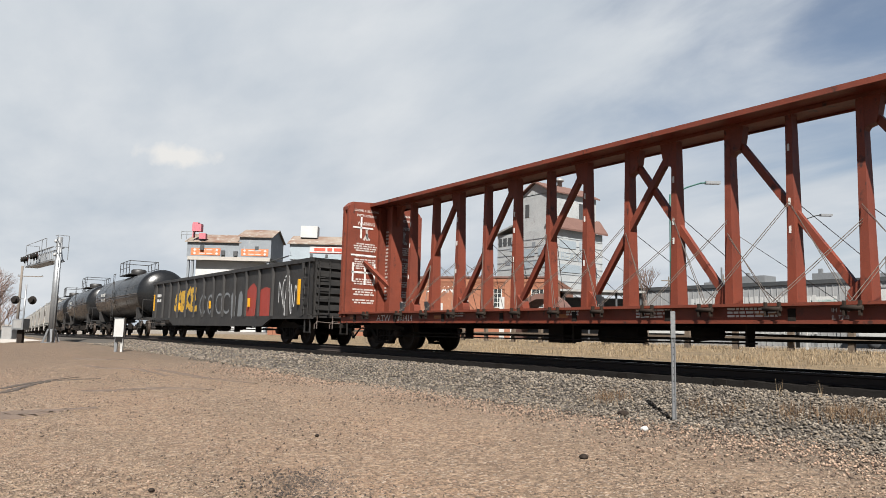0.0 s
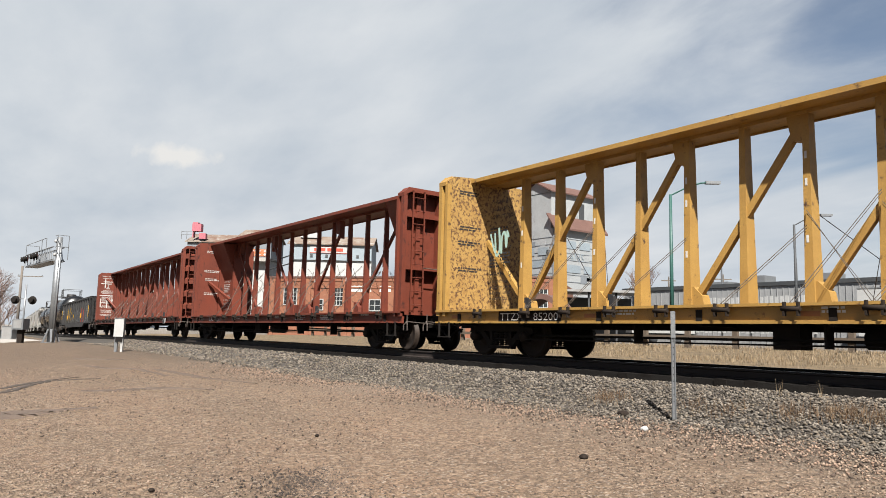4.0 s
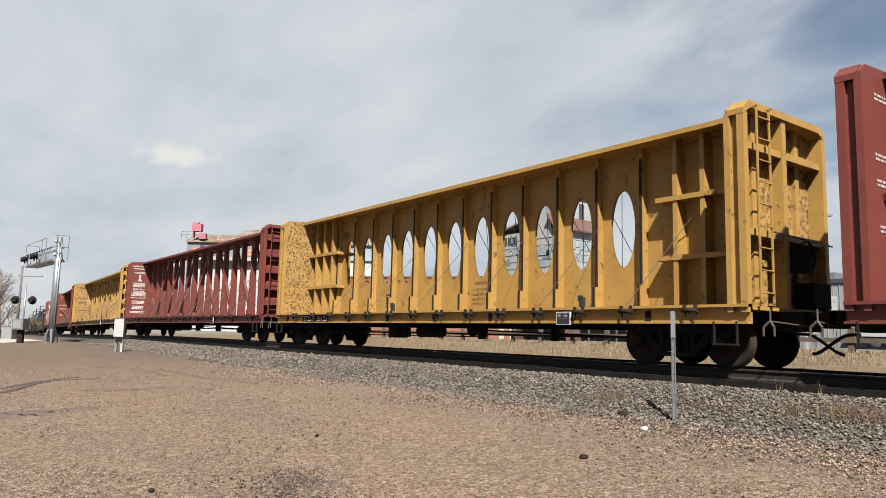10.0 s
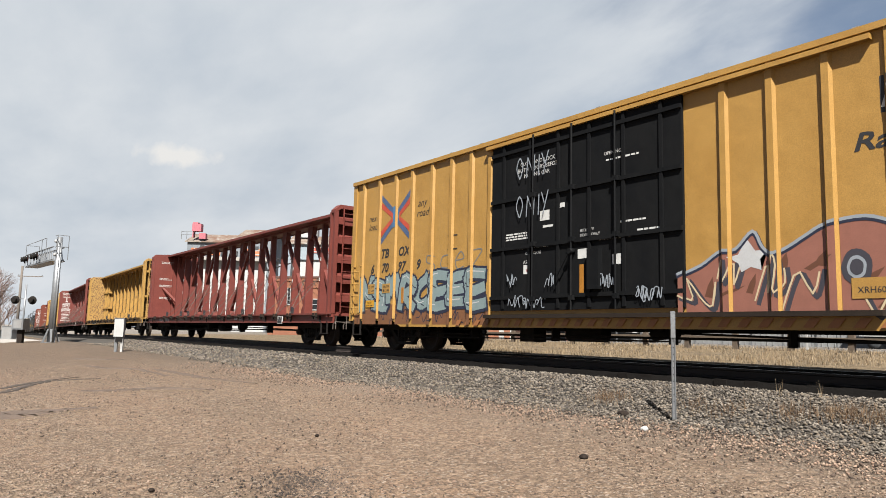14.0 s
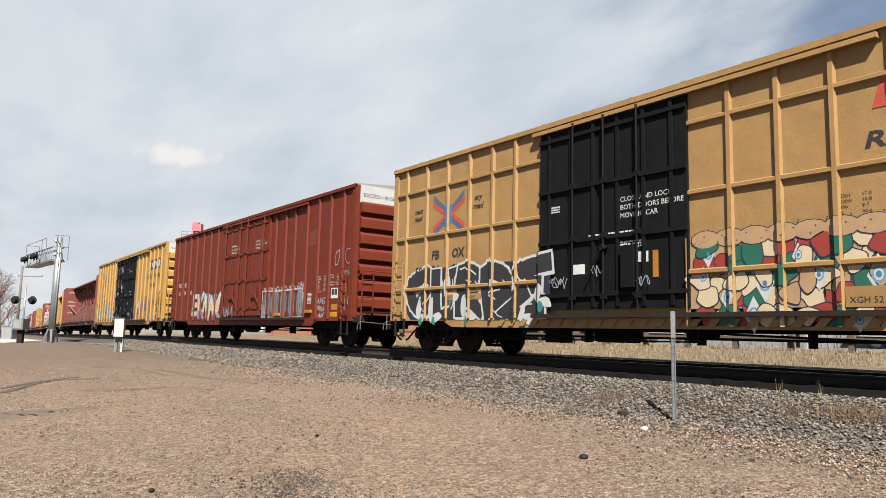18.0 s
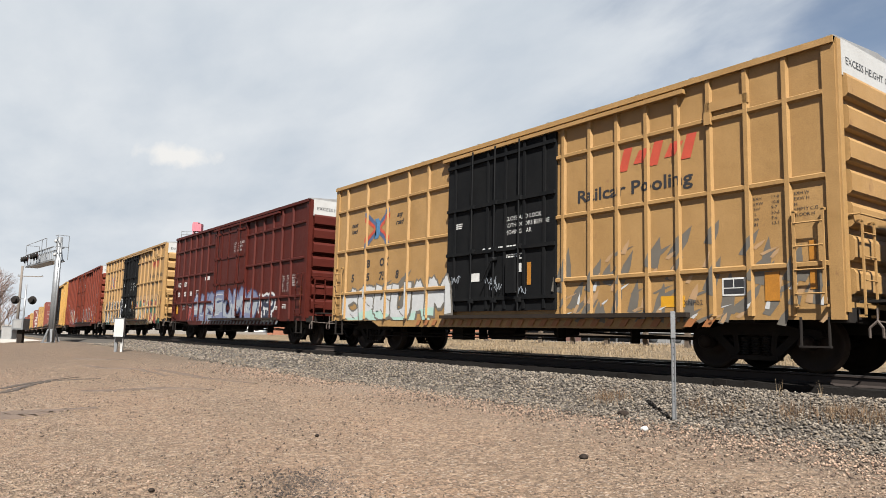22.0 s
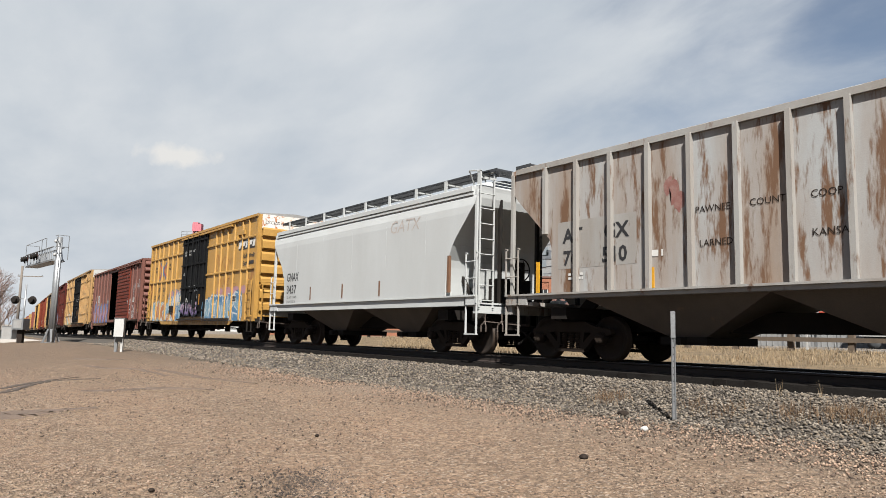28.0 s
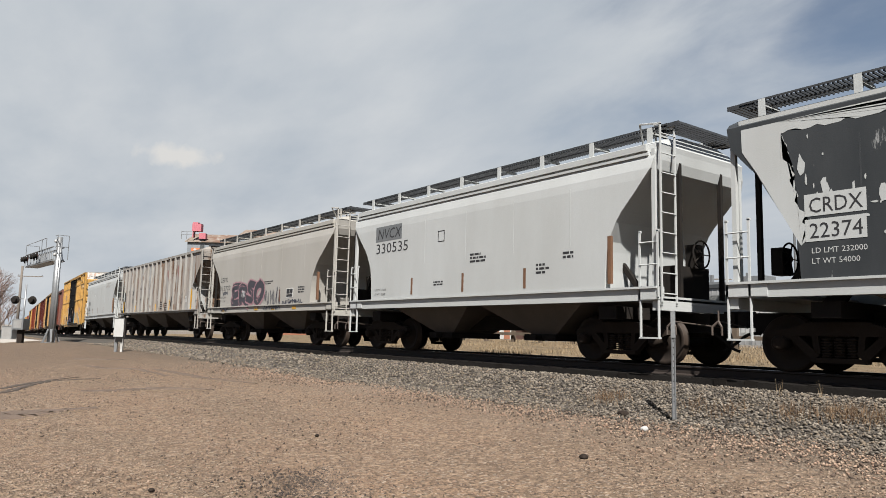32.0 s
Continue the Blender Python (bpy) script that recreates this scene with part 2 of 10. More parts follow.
def rod(bm, a, b, r, n=6, r2=None):
    a, b = Vector(a), Vector(b)
    d = (b - a).normalized()
    u = d.orthogonal().normalized()
    w = d.cross(u)
    r2 = r if r2 is None else r2
    p, q = [], []
    for i in range(n):
        c, s = math.cos(2 * math.pi * i / n), math.sin(2 * math.pi * i / n)
        p.append(bm.verts.new(a + (u * c + w * s) * r))
        q.append(bm.verts.new(b + (u * c + w * s) * r2))
    bm.faces.new(p[::-1])
    bm.faces.new(q)
    for i in range(n):
        f = bm.faces.new((p[i], p[(i + 1) % n], q[(i + 1) % n], q[i]))
        f.smooth = n > 7


def bar(bm, a, b, wide, thick, up=(0, 0, 1)):
    """A square bar from a to b: wide across, thick along up."""
    a, b, up = Vector(a), Vector(b), Vector(up)
    d = (b - a).normalized()
    side = d.cross(up).normalized() * wide / 2
    top = side.cross(d).normalized() * thick / 2
    v = [bm.verts.new(p + i * side + j * top) for p in (a, b) for i, j in ((-1, -1), (1, -1), (1, 1), (-1, 1))]
    for f in ((0, 1, 2, 3), (7, 6, 5, 4), (0, 4, 5, 1), (1, 5, 6, 2), (2, 6, 7, 3), (3, 7, 4, 0)):
        bm.faces.new([v[i] for i in f])


def lathe(bm, profile, n=24, axis="y", centre=(0, 0, 0)):
    """A closed turned body: profile of (along, radius)."""
    rings = []
    for a, r in profile:
        ring = []
        for i in range(n):
            c, s = r * math.cos(2 * math.pi * i / n), r * math.sin(2 * math.pi * i / n)
            p = {"y": (c, a, s), "x": (a, c, s), "z": (c, s, a)}[axis]
            ring.append(bm.verts.new(Vector(p) + Vector(centre)))
        rings.append(ring)
    for r0, r1 in zip(rings, rings[1:]):
        for i in range(n):
            bm.faces.new((r0[i], r0[(i + 1) % n], r1[(i + 1) % n], r1[i])).smooth = True
    bm.faces.new(rings[0][::-1])
    bm.faces.new(rings[-1])


def finish(bm, name):
    bmesh.ops.recalc_face_normals(bm, faces=bm.faces)
    me = bpy.data.meshes.new(name)
    bm.to_mesh(me)
    bm.free()
    return me


def part(name, bm, material, parent=None, label=""):
    me = finish(bm, name) if isinstance(bm, bmesh.types.BMesh) else bm
    if material and not me.materials:
        me.materials.append(MATS[material] if isinstance(material, str) else material)
    ob = new(name, me)
    if parent:
        ob.parent = parent
    return tagged(ob, label=label)


def thing(name, label, category, group="", kind=""):
    return tagged(new(name), label, category, group, kind)


def boxes(name, rows, material, parent=None, label=""):
    """Boxes that touch make one part; those that stand apart become parts of their own."""
    groups = []
    for r in rows:
        hit = [g for g in groups if any(all(r[k] <= q[k + 1] + 0.002 and q[k] <= r[k + 1] + 0.002 for k in (0, 2, 4)) for q in g)]
        groups = [g for g in groups if not any(g is m for m in hit)] + [[r] + [q for m in hit for q in m]]
    for g in groups:
        bm = bmesh.new()
        for r in g:
            box(bm, *r)
        ob = part(name, bm, material, parent, label)
    return ob


TEXTS = {}


def text_mesh(words, size, slant=0.0, spread=1.0, bold=0.0):
    key = (words, size, slant, spread, bold)
    if key not in TEXTS:
        cu = bpy.data.curves.new("text", "FONT")
        cu.body, cu.size, cu.shear, cu.space_character, cu.resolution_u, cu.offset = words, size, slant, spread, 2, bold
        ob = new("text", cu)
        me = bpy.data.meshes.new_from_object(ob)
        bpy.data.objects.remove(ob)
        me.materials.clear()
        TEXTS[key] = me
    return TEXTS[key]


def lettering(words, x, y, z, size, material, parent, slant=0.0, spread=1.0, width=None, bold=0.0, face="-y", label="", name="lettering"):
    """Painted words on the plane at y that faces the camera's side (or on an end that faces +x). width: stretch to that length."""
    me = text_mesh(words, size, slant, spread, bold).copy()
    if width and me.vertices:
        w = max(v.co.x for v in me.vertices) - min(v.co.x for v in me.vertices)
        for v in me.vertices:
            v.co.x *= width / w
    ob = part(name, me, material, parent, label)
    ob.matrix_basis = pose(x, y, z, 90, 0, 90 if face == "+x" else 0)
    return ob


def over_ribs(words, x, z, size, material, parent, steps, slant=0.0, width=None, bold=0.0, label="", name="lettering"):
    """Words painted across a ribbed side."""
    me = text_mesh(words, size, slant, 1.0, bold)
    k = 1.0
    if width:
        k = width / (max(v.co.x for v in me.vertices) - min(v.co.x for v in me.vertices))
    polys = [[(x + me.vertices[i].co.x * k, z + me.vertices[i].co.y) for i in f.vertices] for f in me.polygons]
    return sprayed(polys, material, parent, [(a, b, y - 0.004) for a, b, y in steps], name, label)


def bars_text(x, y, z, size, lengths, material, parent, face="-y", name="lettering", label=""):
    """Lines of small writing too small to read: broken bars."""
    bm = bmesh.new()
    rng = random.Random(int(abs(x * 971 + z * 131)))
    for i, w in enumerate(lengths):
        zz, a = z - i * size * 1.7, 0.0
        while a < w:
            k = min(w - a, size * rng.uniform(1.2, 4.2))
            c = [(a, zz), (a + k, zz), (a + k, zz + size), (a, zz + size)]
            bm.faces.new([bm.verts.new((x + p, y, q) if face == "-y" else (x, y + p, q)) for p, q in c])
            a += k + size * 0.6
    return part(name, bm, material, parent, label)


def clip(poly, lo, hi):
    """The part of an outline of (x, z) between two x."""
    for k, lim in ((1, lo), (-1, hi)):
        out = []
        for (a, b), (c, d) in zip(poly, poly[1:] + poly[:1]):
            ia, ic = k * (a - lim) >= 0, k * (c - lim) >= 0
            if ia:
                out.append((a, b))
            if ia != ic:
                u = (lim - a) / (c - a)
                out.append((lim, b + u * (d - b)))
        poly = out
        if len(poly) < 3:
            return []
    return poly


def sprayed(polys, material, parent, steps, name="graffiti", label=""):
    """Flat paint on a ribbed side: steps are (x from, x to, y of the face there)."""
    bm = bmesh.new()
    for i, poly in enumerate(polys):
        left, right = min(p[0] for p in poly), max(p[0] for p in poly)
        for lo, hi, y in steps:
            if right < lo or left > hi:
                continue
            c = clip(poly, lo, hi)
            if len(c) > 2:
                try:
                    bm.faces.new([bm.verts.new((a, y - 0.00001 * (i % 90), b)) for a, b in c])
                except ValueError:
                    pass
    bmesh.ops.triangulate(bm, faces=bm.faces)
    for f in bm.faces:
        if f.normal.y > 0:
            f.normal_flip()
    me = bpy.data.meshes.new(name)
    bm.to_mesh(me)
    bm.free()
    return part(name, me, material, parent, label)


def blob(cx, cz, rx, rz, rng, n=14, rough=0.22, square=0.5):
    pts = []
    for i in range(n):
        a = 2 * math.pi * i / n
        c, s = math.cos(a), math.sin(a)
        k = 1 - square + square / max(abs(c), abs(s)) if square else 1
        k *= 1 + rng.uniform(-rough, rough)
        pts.append((cx + rx * c * k, cz + rz * s * k))
    return pts


def ribbon(pts, w):
    """A stroke of width w along points, as four-cornered pieces."""
    out = []
    for (a, b), (c, d) in zip(pts, pts[1:]):
        l = math.hypot(c - a, d - b) or 1
        nx, nz = -(d - b) / l * w / 2, (c - a) / l * w / 2
        ex, ez = (c - a) / l * w * 0.35, (d - b) / l * w * 0.35
        out.append([(a + nx - ex, b + nz - ez), (a - nx - ex, b - nz - ez), (c - nx + ex, d - nz + ez), (c + nx + ex, d + nz + ez)])
    return out


def smooth(pts, n=5):
    """A smooth curve through points."""
    out = []
    P = [pts[0]] + list(pts) + [pts[-1]]
    for a, b, c, d in zip(P, P[1:], P[2:], P[3:]):
        for i in range(n):
            t = i / n
            out.append(tuple(0.5 * (2 * b[k] + (c[k] - a[k]) * t + (2 * a[k] - 5 * b[k] + 4 * c[k] - d[k]) * t * t + (3 * b[k] - a[k] - 3 * c[k] + d[k]) * t ** 3) for k in (0, 1)))
    return out + [pts[-1]]


def scrawl(x0, x1, z0, z1, rng, turns=9):
    """A quick handwritten tag: uneven up and down strokes that double back now and then."""
    pts, x = [], x0
    step = (x1 - x0) / (turns * 2.2)
    up = rng.random() < 0.5
    while x < x1:
        z = z0 + (z1 - z0) * (rng.uniform(0.6, 1.0) if up else rng.uniform(0.0, 0.4))
        pts.append((x + rng.uniform(-0.9, 0.6) * step, z))
        if rng.random() < 0.35:
            pts.append((x + rng.uniform(0.3, 1.6) * step, z + (z1 - z0) * rng.uniform(-0.2, 0.2)))
        x += step * rng.uniform(0.5, 1.4)
        up = not up
    return smooth(pts)


GLYPHS = ([[(1, .9), (.25, 1), (.05, .7), (.9, .38), (.8, 0), (0, .08)]], [[(0, 0), (.42, 1), (1, 0)], [(.15, .38), (.9, .42)]],
          [[(0, 0), (.05, 1), (.8, .95), (.85, .6), (.15, .5), (1.05, 0)]], [[(1, 1), (0, .95), (.1, .5), (.85, .55)], [(.1, .5), (0, 0), (1.05, .08)]],
          [[(0, 1), (.05, 0)], [(1, 1.05), (.2, .5), (1.1, -.03)]], [[(.5, 1), (0, .7), (.05, .25), (.5, 0), (1, .3), (.95, .75), (.5, 1)]],
          [[(0, 0), (.1, 1), (.5, .4), (.9, 1.02), (1.05, 0)]], [[(.1, 1), (0, .1), (.6, 0), (1, .25), (.95, 1)]])


def level(polys, lo, hi):
    """Outlines cut to a band of heights."""
    out = []
    for p in polys:
        c = clip([(b, a) for a, b in p], lo, hi)
        if c:
            out.append([(b, a) for a, b in c])
    return out


def graffiti(parent, steps, x0, x1, z0, z1, letters, colours, seed, halo=None, wild=0.25, accents=None, label="", outline="spray_dark", fat=0.34, patches=False):
    """A painted piece: a halo, a drop shadow, fat slanting interlocked strokes in two tones with outlines, highlights and flecks."""
    rng = random.Random(seed)
    n = max(letters, int((x1 - x0) / (0.8 * (z1 - z0))))
    w, hh = (x1 - x0) / n, z1 - z0
    low = 0.84
    lift = lambda k: [(a, b, y - 0.003 - 0.0012 * k) for a, b, y in steps]
    if halo:
        sprayed(level([blob(x0 + w * (i + 0.5), (z0 + z1) / 2 + rng.uniform(-0.08, 0.05), w * rng.uniform(0.62, 0.85), hh * rng.uniform(0.46, 0.6), rng, 20, 0.09, 0.5) for i in range(n)], low, 9), halo, parent, lift(0), label=label)
    m = len(colours)
    wd = fat * min(w, hh) * 0.95
    for i in range(n):                               # each letter lies over the one before
        g = rng.choice(GLYPHS)
        lean, sx, sz = rng.uniform(-0.2, 0.3), rng.uniform(0.82, 1.12), rng.uniform(0.75, 1.0)
        dz = rng.uniform(0, 1 - sz)
        strokes = [smooth([(x0 + w * (i + 0.06 + (a + rng.uniform(-wild, wild) * 0.3) * 0.86 * sx + lean * (b - 0.5)), z0 + hh * (0.08 + dz + 0.86 * sz * (b + rng.uniform(-wild, wild) * 0.22))) for a, b in line_], 3) for line_ in g]
        if rng.random() < 0.35:                      # an arrow or tail
            a, b = x0 + w * (i + rng.uniform(0.2, 0.8)), z0 + hh * rng.uniform(0.0, 0.5)
            strokes.append(smooth([(a, b), (a + w * rng.uniform(-0.4, 0.4), b + hh * rng.uniform(-0.15, 0.5)), (a + w * rng.uniform(0.1, 0.6), b + hh * rng.uniform(0.2, 0.6))], 3))
        rib = lambda width, dx=0.0, dz=0.0: [q for s_ in strokes for q in ribbon([(a + dx, b + dz) for a, b in s_], width)]
        base = 1.0 + 2.2 * (i % 4)
        edge = 0.03 + 0.025 * hh
        sprayed(level(rib(wd + edge, 0.045, -0.05) + rib(wd + 2 * edge), low, 9), outline, parent, lift(base), label="spray-paint outline of a letter")
        if patches:                                  # each stroke in pieces of changing colour
            own = [[] for _ in colours]
            pick = rng.randrange(m)
            for q in rib(wd):
                pick = rng.randrange(m) if rng.random() < 0.4 else pick
                own[pick] += level([q], low, 9)
            for k, c in enumerate(colours):
                if own[k]:
                    sprayed(own[k], c, parent, lift(base + 0.8 + 0.1 * k), label=label)
        for k, c in enumerate(() if patches else colours):  # bands of colour from bottom to top, with a wavering edge
            a, b = z0 - 0.3 + (hh + 0.6) * k / m, z0 - 0.3 + (hh + 0.6) * (k + 1) / m
            own = []
            for q in rib(wd):
                e = 0.13 * hh * math.sin(q[0][0] * 2.3 + seed)
                own += level([q], max(low, a + (e if k else -9)), b + (e if k < m - 1 else 9))
            if own:
                sprayed(own, c, parent, lift(base + 0.8), label=label)
        shine, cuts = [], []
        for s_ in strokes:
            k = rng.randrange(max(1, len(s_) - 4))
            shine += ribbon([(a - wd * 0.22, b + wd * 0.2) for a, b in s_[k:k + 4]], wd * 0.1)
            if rng.random() < 0.6:
                a, b = s_[len(s_) // 2]
                cuts += ribbon([(a - wd * 0.4, b + wd * 0.3), (a, b), (a + wd * 0.35, b - wd * 0.1)], 0.028)
        sprayed(level(shine, low, 9), accents or "spray_white", parent, lift(base + 1.6), label="pale spray-paint highlights")
        if cuts:
            sprayed(level(cuts, low, 9), outline, parent, lift(base + 1.6), label="spray-paint strokes")


def organic(cx, cz, rx, rz, rng, n=8, rough=0.35, grow=0.0):
    """A smooth closed outline; grow widens it evenly."""
    p = []
    for i in range(n):
        a, k = 2 * math.pi * (i + 0.3 * rng.random()) / n, 1 + rng.uniform(-rough, rough)
        p.append((cx + (rx * k + grow) * math.cos(a), cz + (rz * k + grow) * math.sin(a)))
    return smooth(p[-1:] + p + p[:2], 4)[4:-4]


def camouflage(parent, steps, x0, x1, z0, z1, colours, seed, outline="spray_dark", size=0.34, gap=0.25, label=""):
    """Interlocking rounded patches of several colours over the bare paint, each with its own outline."""
    rng = random.Random(seed)
    nx, nz = int((x1 - x0) / (size * 1.3)), max(2, int((z1 - z0) / (size * 1.15)))
    cells = [(i, j) for i in range(nx) for j in range(nz) if rng.random() >= gap]
    rng.shuffle(cells)
    for n, (i, j) in enumerate(cells):
        cx, cz = x0 + (x1 - x0) * (i + 0.5 + 0.3 * (j % 2) + rng.uniform(-0.2, 0.2)) / nx, z0 + (z1 - z0) * (j + 0.5 + rng.uniform(-0.2, 0.2)) / nz
        own = rng.randrange(10 ** 6)
        rx, rz = size * rng.uniform(0.65, 1.25), size * rng.uniform(0.6, 1.1)
        lift = [(a, b, y - 0.002 - 0.00012 * n) for a, b, y in steps]
        sprayed(level([organic(cx, cz, rx, rz, random.Random(own), 7, 0.42, 0.02)], z0 - 0.05, z1 + 0.1), outline, parent, lift, label="dark spray-paint outline of a patch")
        sprayed(level([organic(cx, cz, rx, rz, random.Random(own), 7, 0.42)], z0 - 0.05, z1 + 0.1), colours[n % len(colours)], parent, [(a, b, y - 0.00006) for a, b, y in lift], label=label)


def shards(parent, steps, x0, x1, z0, z1, material, n, seed, big=0.5, label=""):
    """Jagged curved flames of thin paint."""
    rng = random.Random(seed)
    out = []
    for i in range(n):
        x, z = x0 + (x1 - x0) * (i + rng.random()) / n, z0 + (z1 - z0) * rng.random() ** 1.5
        a, l, w = rng.uniform(0.2, 1.5) * rng.choice((1, 1, -1)), big * rng.uniform(0.6, 1.3), big * rng.uniform(0.14, 0.3)
        c, d = math.cos(a), math.sin(abs(a))
        out += level([[(x - w * d, z), (x + w * d, z - w * 0.4), (x + l * c * 0.6 + w * 0.7 * d, z + l * d * 0.45), (x + l * c, z + l * d), (x + l * c * 0.4 - w * 0.6 * d, z + l * d * 0.55)]], 0.72, z1 + 0.4)
    sprayed(out, material, parent, [(a, b, y - 0.003) for a, b, y in steps], label=label)


def sprayed_line(parent, steps, pts, w, material, label="thin spray-paint scrawl"):
    sprayed(ribbon(pts, w), material, parent, [(a, b, y - 0.004) for a, b, y in steps], label=label)


for nm, c in dict(spray_dark=(0.0109, 0.0136, 0.0272), spray_white=(0.296, 0.3, 0.3), spray_sky=(0.092, 0.164, 0.21), spray_blue=(0.0272, 0.0598, 0.218),
                  spray_teal=(0.0163, 0.12, 0.103), spray_pink=(0.215, 0.118, 0.135), spray_red=(0.165, 0.022, 0.015), spray_lilac=(0.095, 0.108, 0.165),
                  spray_silver=(0.172, 0.19, 0.21), spray_orange=(0.216, 0.084, 0.028), spray_cream=(0.338, 0.272, 0.174), spray_mint=(0.218, 0.315, 0.272),
                  spray_mauve=(0.196, 0.13, 0.179), spray_gold=(0.299, 0.174, 0.0163), spray_grey=(0.092, 0.0976, 0.102), spray_purple=(0.0872, 0.0544, 0.13),
                  spray_rust=(0.19, 0.0762, 0.0272), spray_navy=(0.0176, 0.0272, 0.068), spray_steel=(0.036, 0.1, 0.172), spray_coal=(0.028, 0.0264, 0.0336), spray_green=(0.0096, 0.068, 0.044), spray_salmon=(0.165, 0.068, 0.048), spray_ice=(0.125, 0.165, 0.165), spray_shadow=(0.08, 0.072, 0.06), spray_brown=(0.075, 0.03, 0.016), spray_brick=(0.105, 0.042, 0.03), spray_ochre=(0.15, 0.085, 0.02), spray_blush=(0.235, 0.15, 0.08), spray_fade=(0.115, 0.05, 0.022)).items():
    paint(nm, c, tuple(k * 0.8 for k in c), 0.55, 4.0, bump=0.05, grit=0.15)

# ---- the train ----
RAIL_Z, TRACK_Y, BEND_S, BEND_E, BEND_R = 1.05, 12.45, 38.0, 93.5, 600.0
FALL = 0.0105        # the line falls gently beyond the crossing
SPEEDS = ((0.0, 9.75), (5.5, 9.779), (9.0, 9.474), (13.0, 9.585), (17.0, 9.809), (21.0, 9.53), (26.5, 9.494), (33.0, 9.494))
CARS = []            # (car, place of its middle along the track at the start, half the distance between its trucks, wheelsets)


def run(t):
    """How far the train has gone at t seconds."""
    s = 0.0
    for (a, va), (b, vb) in zip(SPEEDS, SPEEDS[1:]):
        u = min(t, b) - a
        if u <= 0:
            break
        s += va * u + (vb - va) / (b - a) * u * u / 2
    return s


RUN0 = run(5.5)


def fall(s):
    u = min(max(0.0, s - 40.0), 360.0)
    return FALL * (u * u / 24 if u < 12 else u - 6)


def on_track(s):
    """The point of the track s metres beyond the camera, and its bend there."""
    z = RAIL_Z - fall(s)
    if s <= BEND_S:
        return Vector((-s, TRACK_Y, z)), 0.0
    f = (min(s, BEND_E) - BEND_S) / BEND_R
    on = max(0.0, s - BEND_E)
    return Vector((-BEND_S - BEND_R * math.sin(f) - on * math.cos(f), TRACK_Y + BEND_R * (1 - math.cos(f)) + on * math.sin(f), z)), f


def car_pose(s, half):
    a, b = on_track(s + half)[0], on_track(s - half)[0]
    d = b - a
    m = (a + b) / 2
    return pose(m.x, m.y, m.z, 0, -math.degrees(math.asin(d.z / d.length)), math.degrees(math.atan2(d.y, d.x)))


SHARED = {}


def truck_meshes():
    bm = bmesh.new()
    box(bm, -0.2, 0.2, -0.95, 0.95, 0.42, 0.72)
    rod(bm, (0, 0, 0.6), (0, 0, 0.95), 0.2, 12)
    SHARED["bolster"] = finish(bm, "bolster")
    bm = bmesh.new()
    o = [(-1.14, 0.56), (-1.10, 0.66), (-0.72, 0.70), (-0.42, 0.80), (0.42, 0.80), (0.72, 0.70), (1.10, 0.66), (1.14, 0.56), (0.98, 0.50), (0.72, 0.50), (0.42, 0.22), (-0.42, 0.22), (-0.72, 0.50), (-0.98, 0.50)]
    prism(bm, o[:8] + [(0.98, 0.5), (0.74, 0.52), (0.62, 0.58), (-0.62, 0.58), (-0.74, 0.52), (-0.98, 0.5)], -0.07, 0.07)
    for k in (-1, 1):
        prism(bm, [(0.74 * k, 0.53), (0.60 * k, 0.58), (0.28 * k, 0.28), (0.40 * k, 0.20)], -0.065, 0.065)
        prism(bm, [(0.30 * k, 0.58), (0.40 * k, 0.58), (0.36 * k, 0.30), (0.27 * k, 0.30)], -0.06, 0.06)
    box(bm, -0.41, 0.41, -0.09, 0.09, 0.17, 0.245)
    SHARED["sideframe"] = finish(bm, "sideframe")
    bm = bmesh.new()
    coil = [(0.25, 0.05)]
    for i in range(7):
        z = 0.255 + i * 0.043
        coil += [(z, 0.052), (z + 0.009, 0.082), (z + 0.025, 0.082), (z + 0.034, 0.052)]
    lathe(bm, coil + [(0.56, 0.05)], 10, "z", (0, 0, 0))
    SHARED["spring"] = finish(bm, "spring")
    R = 0.457
    bm = bmesh.new()
    rod(bm, (0, -1.06, 0), (0, 1.06, 0), 0.085, 12)
    SHARED["axle"] = finish(bm, "axle")
    bm = bmesh.new()
    lathe(bm, [(-0.085, 0.12), (-0.085, 0.17), (-0.045, 0.19), (-0.05, 0.37), (-0.07, 0.385), (-0.072, R - 0.012), (-0.06, R), (0.035, R + 0.003), (0.045, R + 0.024), (0.062, R + 0.024), (0.065, 0.385), (0.02, 0.37), (0.03, 0.19), (0.085, 0.16), (0.085, 0.10)], 32)
    for f in bm.faces:
        if all(math.hypot(v.co.x, v.co.z) > R - 0.02 for v in f.verts):
            f.material_index = 1
    me = finish(bm, "wheel")
    me.materials.append(MATS["wheel_steel"]); me.materials.append(MATS["wheel_tread"])
    SHARED["wheel"] = me
    bm = bmesh.new()
    lathe(bm, [(-1.19, 0.06), (-1.19, 0.085), (-1.15, 0.12), (-0.98, 0.12), (-0.98, 0.08)], 14)
    for i in range(3):
        a = i * 2.094
        rod(bm, (0.055 * math.cos(a), -1.2, 0.055 * math.sin(a)), (0.055 * math.cos(a), -1.185, 0.055 * math.sin(a)), 0.017, 6)
    SHARED["bearing"] = finish(bm, "bearing")
    bm = bmesh.new()
    box(bm, -0.30, 0.30, -0.02, 0.02, 0.0, 0.06)
    SHARED["pad"] = finish(bm, "pad")


truck_meshes()


